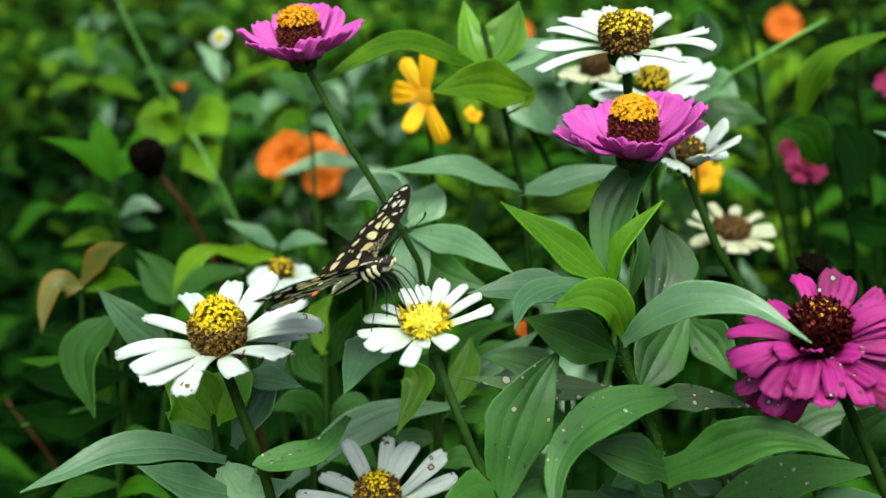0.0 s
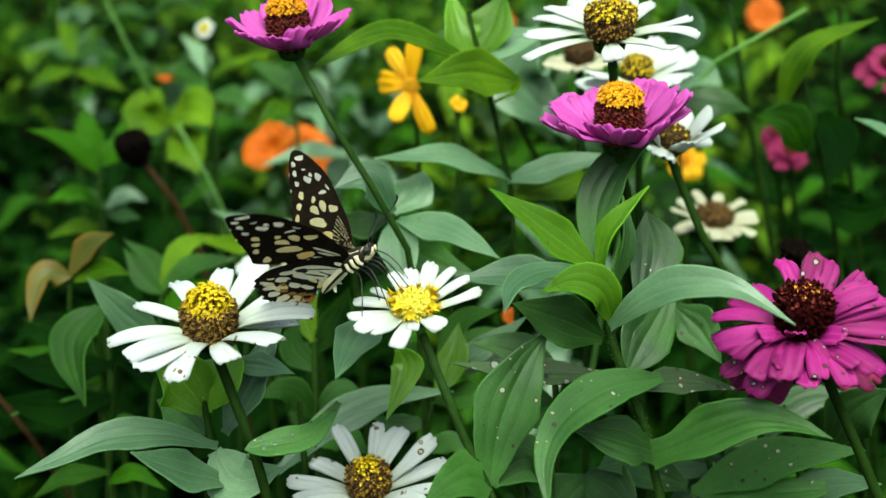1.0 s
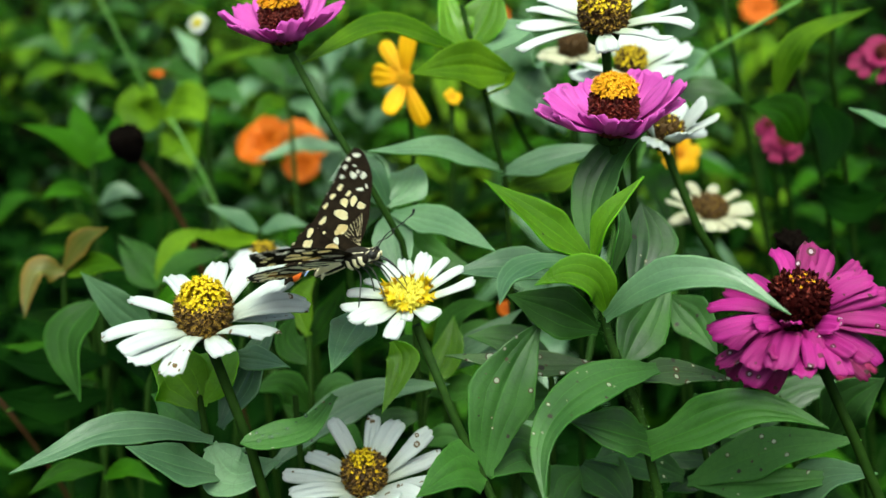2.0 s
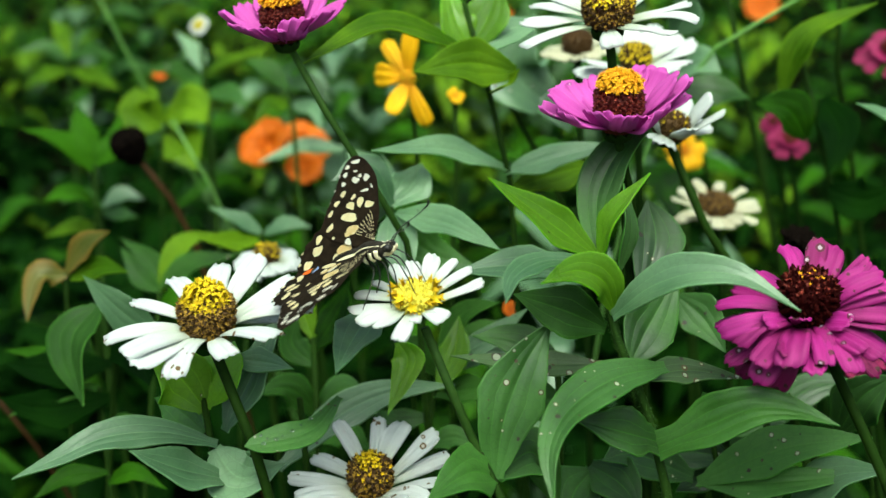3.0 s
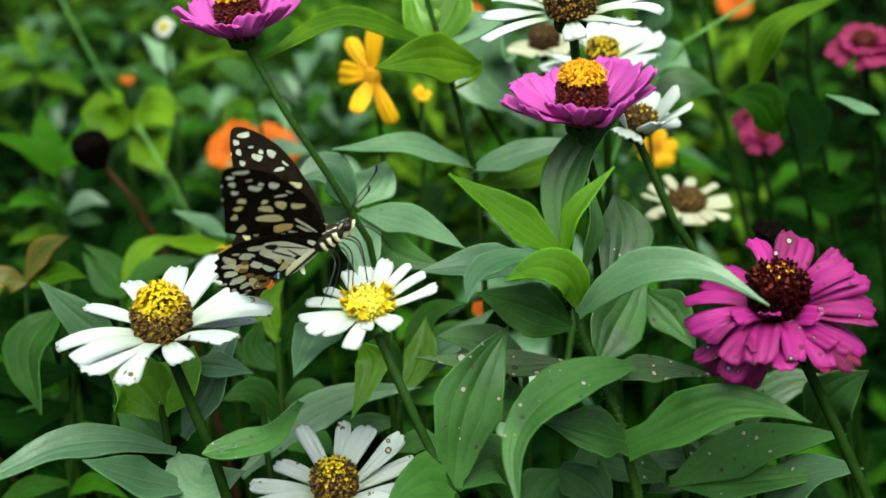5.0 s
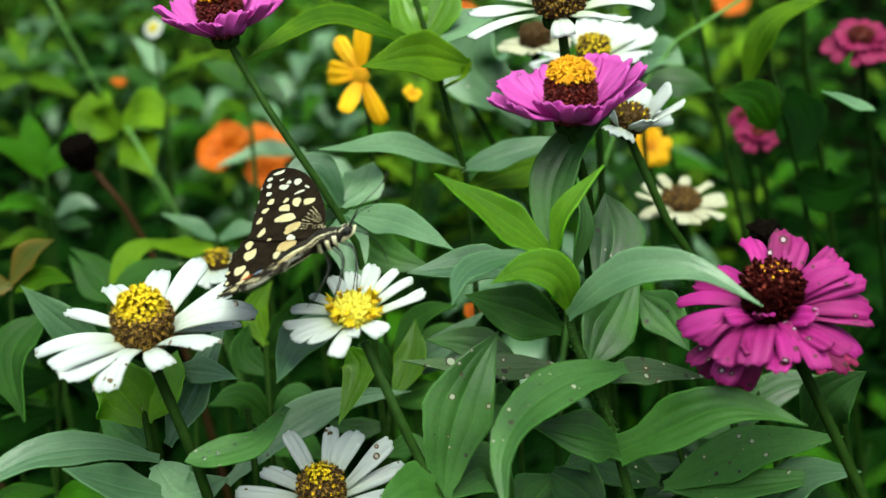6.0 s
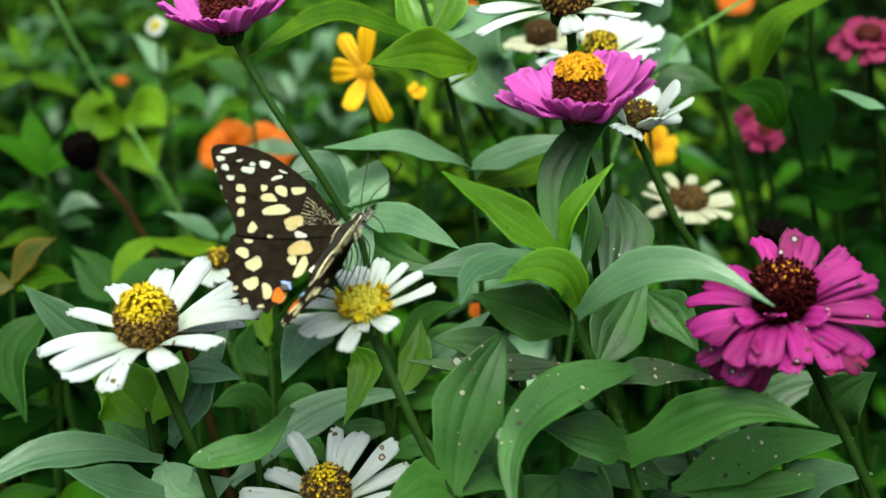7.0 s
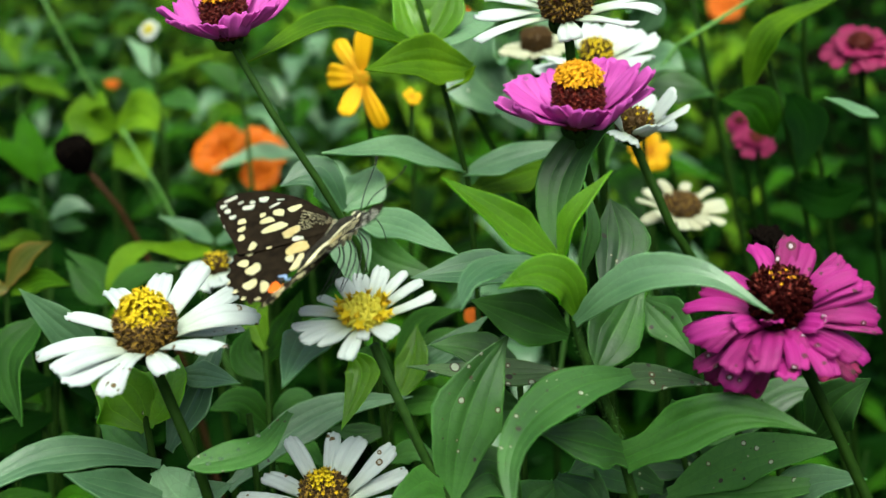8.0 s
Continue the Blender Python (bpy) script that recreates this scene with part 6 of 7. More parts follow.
def wing_meshes(name, outline, spots, side, material):
    """A thin wing in which each spot is a window of its own: the membrane, then (mesh, spot's material and name) for each spot."""
    edge = smooth_loop(outline)
    loops = [spot_loop(s, i, 0.9) for i, (s, *_) in enumerate(spots)]
    pts, edges = list(edge), [(i, (i + 1) % len(edge)) for i in range(len(edge))]
    for loop in loops:
        n = len(pts)
        pts.extend(loop)
        edges.extend((n + i, n + (i + 1) % len(loop)) for i in range(len(loop)))
    x = 385
    while x < 600:
        y = 255
        while y < 555:
            p = Vector((x + 3 * math.sin(y), y + 3 * math.sin(x)))
            if inside(p, edge):
                pts.append(p)
            y += 13
        x += 13
    vs, _, fs, *_ = delaunay_2d_cdt(pts, edges, [list(range(len(edge)))], 1, 0.01)
    groups = {-1: []}
    for f in fs:
        m = sum((vs[i] for i in f), Vector((0, 0))) / len(f)
        at = next((k for k, loop in enumerate(loops) if inside(m, loop)), -1)
        if not inside(m, edge):
            continue
        groups.setdefault(at, []).append(f)
    out = []
    for at, tris in groups.items():
        thick = 0.00005 if at < 0 else 0.000065
        used = {}
        for t in tris:
            for i in t:
                used.setdefault(i, len(used))
        v = []
        for up in (1, -1):
            for i in used:
                fw, o = wing_point(*vs[i])
                v.append(Vector((fw, o * side, camber(fw, o) + up * thick)))
        n, f, rim = len(used), [], {}
        for t in tris:
            a, b, c = (used[i] for i in t)
            tri = (a, b, c) if side < 0 else (c, b, a)
            f.append(tri)
            f.append((tri[2] + n, tri[1] + n, tri[0] + n))
            for i, j in ((tri[0], tri[1]), (tri[1], tri[2]), (tri[2], tri[0])):
                if (j, i) in rim:
                    rim.pop((j, i))
                else:
                    rim[(i, j)] = 1
        f.extend((j, i, i + n, j + n) for i, j in rim)
        if at < 0:
            out.insert(0, (mesh_of(name, v, f, material, smooth=False), name, ""))
        else:
            _, m, title, label = spots[at]
            out.append((mesh_of(title, v, f, m, smooth=False), title, label))
    return out


def spots_mesh(name, spots, side, up, material, seed, grow=1.0, lift=0.0):
    """Patches of scales laid on one face of a wing: x, y, half width, half height, turn."""
    rnd = random.Random(seed)
    v, f = [], []
    for x, y, rx, ry, turn in spots:
        n = len(v)
        c, s = math.cos(radians(turn)), math.sin(radians(turn))
        count = 14 if rx > 3 else 8
        ph = rnd.uniform(0, 6.28)
        low, top = [], []
        for r in (1.0, 0.5):
            for i in range(count):
                g = i / count * math.tau
                k = r * grow * (1 + 0.10 * math.sin(2 * g + ph) + 0.07 * math.sin(3 * g + 2 * ph) + rnd.uniform(-0.04, 0.04))
                px, py = math.copysign(abs(math.cos(g)) ** 0.8, math.cos(g)) * rx * k, math.copysign(abs(math.sin(g)) ** 0.8, math.sin(g)) * ry * k
                fw, o = wing_point(x + px * c - py * s, y + px * s + py * c)
                z = camber(fw, o)
                top.append(Vector((fw, o * side, z + up * (0.00010 + lift))))
                if r == 1.0:
                    low.append(Vector((fw, o * side, z + up * 0.00003)))
        v.extend(top + low)
        outward = (up * side) < 0
        for i in range(count):
            j = (i + 1) % count
            for q in ((n + i, n + j, n + count + j, n + count + i), (n + 2 * count + i, n + 2 * count + j, n + j, n + i)):
                f.append(q if outward else q[::-1])
        q = tuple(n + count + i for i in range(count))
        f.append(q if outward else q[::-1])
    return mesh_of(name, v, f, material, smooth=False)


FORE = [(598, 408), (592, 388), (572, 354), (546, 323), (515, 295), (480, 272), (440, 258), (408, 254), (388, 257), (380, 267), (383, 290), (391, 320), (401, 350), (411, 376), (420, 404), (424, 416), (452, 421), (500, 422), (550, 417), (585, 412)]
HIND = [(598, 402), (560, 385), (500, 385), (450, 395), (424, 414), (413, 424), (414, 434), (406, 446), (412, 458), (406, 474), (413, 482), (409, 496), (420, 503), (420, 518), (431, 522), (434, 538), (445, 538), (452, 550), (464, 546), (476, 554), (484, 541), (496, 532), (508, 512), (514, 497), (540, 476), (572, 446), (592, 418)]
FORE_PALE = [(409, 267, 16, 5, -18), (395, 283, 7, 6, -10), (403, 299, 7, 6, 0), (412, 317, 6.5, 6, 0), (427, 285, 6, 2.6, -15), (448, 290, 6, 4, 10), (469, 289, 11, 7, 8), (441, 301, 12, 7.5, 5), (499, 301, 8, 2.6, 22), (489, 313, 12, 4, -18), (387, 306, 2.2, 4, 0), (396, 336, 2.2, 4.5, 0), (404, 362, 2.2, 4.5, 0), (412, 388, 2, 4, 0), (527, 415, 11, 7, 10)]
FORE_CREAM = [(429, 335, 9, 8, 0), (429, 357, 8, 8, 0), (429, 380, 6.5, 8, 0), (448, 405, 7, 12, 28), (467, 333, 7, 6.5, 0), (496, 337, 13, 9, 20), (524, 335, 13, 8, -14), (475, 351, 15, 8, -5), (487, 372, 27, 9.5, -14), (477, 420, 5.5, 4, 0)]
FORE_TAN = [(517, 391, 17, 12, -6), (513, 401, 12, 6, -24)]
HIND_CREAM = [(515, 459, 9, 8, 0), (529, 471, 8, 25, 28), (434, 450, 13, 9, 22), (453, 469, 14, 13, -35), (449, 502, 13, 12, -20), (474, 514, 9, 15, -14), (443, 429, 9, 3.5, 8), (408, 462, 3, 5, 0), (411, 489, 3, 5, 0), (424, 511, 4, 5, 30), (440, 532, 5, 4, 30), (465, 541, 6, 3, 0)]
HIND_TAN = [(528, 438, 22, 14.5, -5)]
UNDER_HIND = [(548, 432, 34, 12, 28), (540, 462, 30, 8, 48), (515, 415, 26, 9, 8), (505, 440, 22, 11, 25), (480, 418, 16, 8, 0), (462, 440, 14, 9, 20), (478, 465, 13, 7, 30), (500, 478, 12, 7, 45), (428, 440, 9, 6, 40), (432, 463, 12, 7, 10), (434, 485, 12, 7, 0), (444, 506, 12, 7, -20), (460, 522, 11, 7, -35), (482, 528, 9, 7, -50), (578, 420, 16, 5, 35)]
UNDER_TANS = [(458, 458, 7, 5, 0), (455, 478, 7, 6, 0), (468, 492, 8, 6, 0), (484, 500, 8, 6, 0), (496, 508, 6, 6, 0), (490, 521, 15, 16, 20)]
UNDER_FORE = [(560, 395, 26, 3, 25), (552, 380, 28, 3, 32), (560, 407, 24, 3, 12), (540, 404, 10, 4, 10)]


def specks():
    """Cream dust in broken lines that fan out from the forewing's root."""
    rnd = random.Random(12)
    out = []
    for row in range(8):
        for i in range(17):
            s = 0.06 + 0.94 * i / 16
            if rnd.random() < 0.16 + (0.25 if s < 0.3 else 0):
                continue
            x = 597 - s * (58 + row * 2.2) + rnd.uniform(-1.1, 1.1)
            y = 392 - s * (50 - row * 7.2) + rnd.uniform(-0.8, 0.8) + 4 * s * s
            k = rnd.uniform(0.6, 1.15) * (0.5 + 0.6 * s)
            out.append((x, y, 1.7 * k, 0.95 * k, 40 - row * 4 + rnd.uniform(-25, 25)))
    return out


def lathe(stations, sides=14, flat=1.0):
    """A body along x from (x, z, radius) stations."""
    v, f = [], []
    for x, z, r in stations:
        for j in range(sides):
            g = j / sides * math.tau
            v.append(Vector((x, math.cos(g) * r * flat, z + math.sin(g) * r)))
    for i in range(len(stations) - 1):
        for j in range(sides):
            a, b = i * sides + j, i * sides + (j + 1) % sides
            f.append((a, a + sides, b + sides, b))
    f.append(tuple(range(sides)))
    f.append(tuple(range((len(stations) - 1) * sides, len(stations) * sides))[::-1])
    return v, f


def stripe_mesh(name, lines, material, r=0.00045):
    chunks = [tube(pts, r * w, r * w * 0.6, count=8, sides=6) for pts, w in lines]
    v, f = merge(chunks)
    return mesh_of(name, v, f, material)


def build_butterfly():
    top = thing("butterfly", (0, 0, 0.6), "brown-black butterfly with cream spots, feeding on a white zinnia", "butterfly")
    v, f = lathe([(-0.0055, 0.0002, 0.0013), (-0.004, 0.0004, 0.0024), (-0.001, 0.0005, 0.0031), (0.002, 0.0004, 0.0031), (0.0045, 0.0002, 0.0024), (0.006, 0.0, 0.0016)], flat=0.85)
    thorax = part("thorax", mesh_of("thorax", v, f, BODY_DARK), top, "black thorax with cream bands")
    for s in (1, -1):
        part("thorax_stripe", stripe_mesh("thorax_stripe", [
            ([(-0.005, 0.0012 * s, 0.0016), (0, 0.0019 * s, 0.0027), (0.0052, 0.0012 * s, 0.0016)], 0.55)], BODY_CREAM), thorax)
        for x in (0.0034, 0.0010, -0.0016):
            part("thorax_stripe", stripe_mesh("thorax_stripe", [([(x + 0.0006, 0.0023 * s, 0.0009), (x, 0.0024 * s, -0.0008), (x - 0.0003, 0.0014 * s, -0.0024)], 1.7)], BODY_CREAM), thorax)
    v, f = lathe([(-0.0035, 0.0004, 0.0014), (-0.006, 0.0002, 0.0020), (-0.009, 0.0000, 0.0022), (-0.0125, -0.0003, 0.0021), (-0.016, -0.0008, 0.0016), (-0.0185, -0.0014, 0.0008), (-0.019, -0.0016, 0.0002)], flat=0.85)
    abdomen = part("abdomen", mesh_of("abdomen", v, f, BODY_CREAM), top, "cream abdomen with black stripes")
    part("abdomen_stripe", stripe_mesh("abdomen_stripe", [
        ([(-0.004, 0, 0.0019), (-0.009, 0, 0.0021), (-0.0135, 0, 0.0016), (-0.0188, 0, -0.0012)], 2.4)], BODY_DARK), abdomen)
    for s in (1, -1):
        part("abdomen_stripe", stripe_mesh("abdomen_stripe", [([(-0.0045, 0.0016 * s, -0.0005), (-0.009, 0.0019 * s, -0.0008), (-0.0135, 0.0017 * s, -0.0012), (-0.0184, 0.0006 * s, -0.0018)], 1.0)], BODY_DARK), abdomen)
    v, f = lathe([(0.0052, 0.0, 0.0010), (0.0062, 0.0, 0.0016), (0.0075, -0.0001, 0.0018), (0.0088, -0.0003, 0.0014), (0.0096, -0.0005, 0.0006)], flat=1.0)
    head = part("head", mesh_of("head", v, f, BODY_DARK), top)
    v, f = lathe([(0.0030, -0.0016, 0.0004), (0.0045, -0.0016, 0.0012), (0.0062, -0.0013, 0.0013), (0.0082, -0.0011, 0.0010), (0.0092, -0.0009, 0.0003)])
    part("face", mesh_of("face", v, f, BODY_CREAM), head, "cream scales under the head")
    for s in (1, -1):
        part("head_stripe", stripe_mesh("head_stripe", [([(0.0056, 0.0011 * s, 0.0009), (0.0070, 0.0011 * s, 0.0014), (0.0086, 0.0007 * s, 0.0010)], 0.5)], BODY_CREAM), head)
        part("palp", stripe_mesh("palp", [([(0.0080, 0.0007 * s, -0.0014), (0.0092, 0.0007 * s, -0.0010), (0.0100, 0.0006 * s, -0.0002)], 1.3)], BODY_CREAM), head)
    for s in (1, -1):
        v, f = lathe([(-0.0013, 0, 0.0001), (-0.0011, 0, 0.0007), (-0.0006, 0, 0.0012), (0, 0, 0.0014), (0.0006, 0, 0.0012), (0.0011, 0, 0.0007), (0.0013, 0, 0.0001)], sides=14)
        part("eye", mesh_of("eye", v, f, CHITIN), head, "glossy black eye", pose(0.0078, 0.0012 * s, 0.0001))
        a = [(0.0090, 0.0006 * s, 0.0008), (0.0135, 0.0020 * s, 0.0036), (0.0195, 0.0044 * s, 0.0048), (0.0236, 0.0058 * s, 0.0062)]
        v, f = tube(a, 0.00017, 0.00014, count=12, sides=6)
        club = tube([(0.0220, 0.0052 * s, 0.0056), (0.0234, 0.0058 * s, 0.0061), (0.0244, 0.0060 * s, 0.0072)], 0.0002, 0.00038, count=5, sides=6)
        v, f = merge([(v, f), club])
        part("antenna", mesh_of("antenna", v, f, CHITIN), top, "thin black clubbed antenna")
    v, f = tube([(0.0092, 0, -0.0012), (0.0115, 0.0, -0.0035), (0.0130, 0, -0.0085), (0.0125, 0, -0.0140)], 0.00019, 0.00012, count=12, sides=6)
    part("proboscis", mesh_of("proboscis", v, f, CHITIN), top, "black coiled-out proboscis")
    legs = []
    # six jointed legs, each built from its hip with the foot straight below at unit reach
    for x, s, reach in ((0.0042, 1, 0.0150), (0.0042, -1, 0.0150), (0.0012, 1, 0.0165), (0.0012, -1, 0.0165), (-0.0018, 1, 0.0170), (-0.0018, -1, 0.0170)):
        line = [(0, 0, 0), (0.0030, 0, -reach * 0.22), (0.0022, 0, -reach * 0.62), (0.0004, 0, -reach * 0.93), (0.0, 0, -reach)]
        v, f = tube(line, 0.00027, 0.00014, count=14, sides=6)
        leg = part("leg", mesh_of("leg", v, f, CHITIN), top, "thin black jointed leg")
        legs.append((leg, Vector((x, 0.0012 * s, -0.0018))))
    wings = {}
    for s in (1, -1):
        fore_spots = [(q, SPOT_PALE, "pale_spot", "") for q in FORE_PALE] + [(q, SPOT, "cream_spot", "") for q in FORE_CREAM] + [(q, SPOT_TAN, "tan_spot", "") for q in FORE_TAN]
        hind_spots = [(q, SPOT, "cream_spot", "") for q in HIND_CREAM] + [(q, SPOT_TAN, "tan_spot", "") for q in HIND_TAN] + [((503, 506, 6.5, 6.5, 0), CHITIN, "eyespot_core", "black core of the eyespot"), ((492, 522, 10, 15, 24), EYE_ORANGE, "orange_eyespot", "orange eyespot")]
        pair = []
        for name, outline, spots, label in (("forewing", FORE, fore_spots, "brown-black forewing with rows of cream spots"), ("hindwing", HIND, hind_spots, "scalloped brown-black hindwing with an orange eyespot")):
            (me, _, _), *rest = wing_meshes(name, outline, spots, s, WING)
            wing = part(name, me, top, label)
            for me, title, label in rest:
                part(title, me, wing, label)
            pair.append(wing)
        fw, hw = pair

        def each(name, spots, up, material, wing, grow=1.0, lift=0.0, label=""):
            for i, spot in enumerate(spots):
                part(name, spots_mesh(name, [spot], s, up, material, i, grow, lift), wing, label)
        tagged(part("cell_speckling", spots_mesh("cell_speckling", specks(), s, 1, SPOT, 5), fw, "fine cream speckled lines"), kind="stuff")
        each("pale_streak", UNDER_FORE, -1, SPOT_UNDER, fw)
        each("cream_patch", HIND_TAN, -1, SPOT_UNDER, hw, 1.0)
        each("eyespot_rim", [(505, 499, 9, 2.4, 10), (511, 506, 2.0, 6, -15)], 1, EYE_BLUE, hw, label="blue rim of the eyespot")
        each("cream_patch", UNDER_HIND, -1, SPOT_UNDER, hw, 1.03)
        each("dark_vein", [(522, 441, 22, 2.0, 25), (534, 424, 28, 1.8, 10), (503, 456, 20, 2.2, 40), (552, 448, 26, 1.8, 40), (470, 452, 3, 12, 20)], -1, BODY_DARK, hw, lift=0.00006)
        each("tan_patch", UNDER_TANS, -1, UNDER_TAN, hw, label="tan patch on the underside")
        each("dark_eyespot", [(503, 418, 12, 6, 8), (490, 515, 7, 6, 0)], -1, BODY_DARK, hw, lift=0.00005)
        wings[s] = (fw, hw)
    return top, wings, legs


butterfly, wings, legs = build_butterfly()


def turned(yaw, pitch, roll):
    return Matrix.Rotation(radians(yaw), 4, "Z") @ Matrix.Rotation(radians(pitch), 4, "Y") @ Matrix.Rotation(radians(roll), 4, "X")


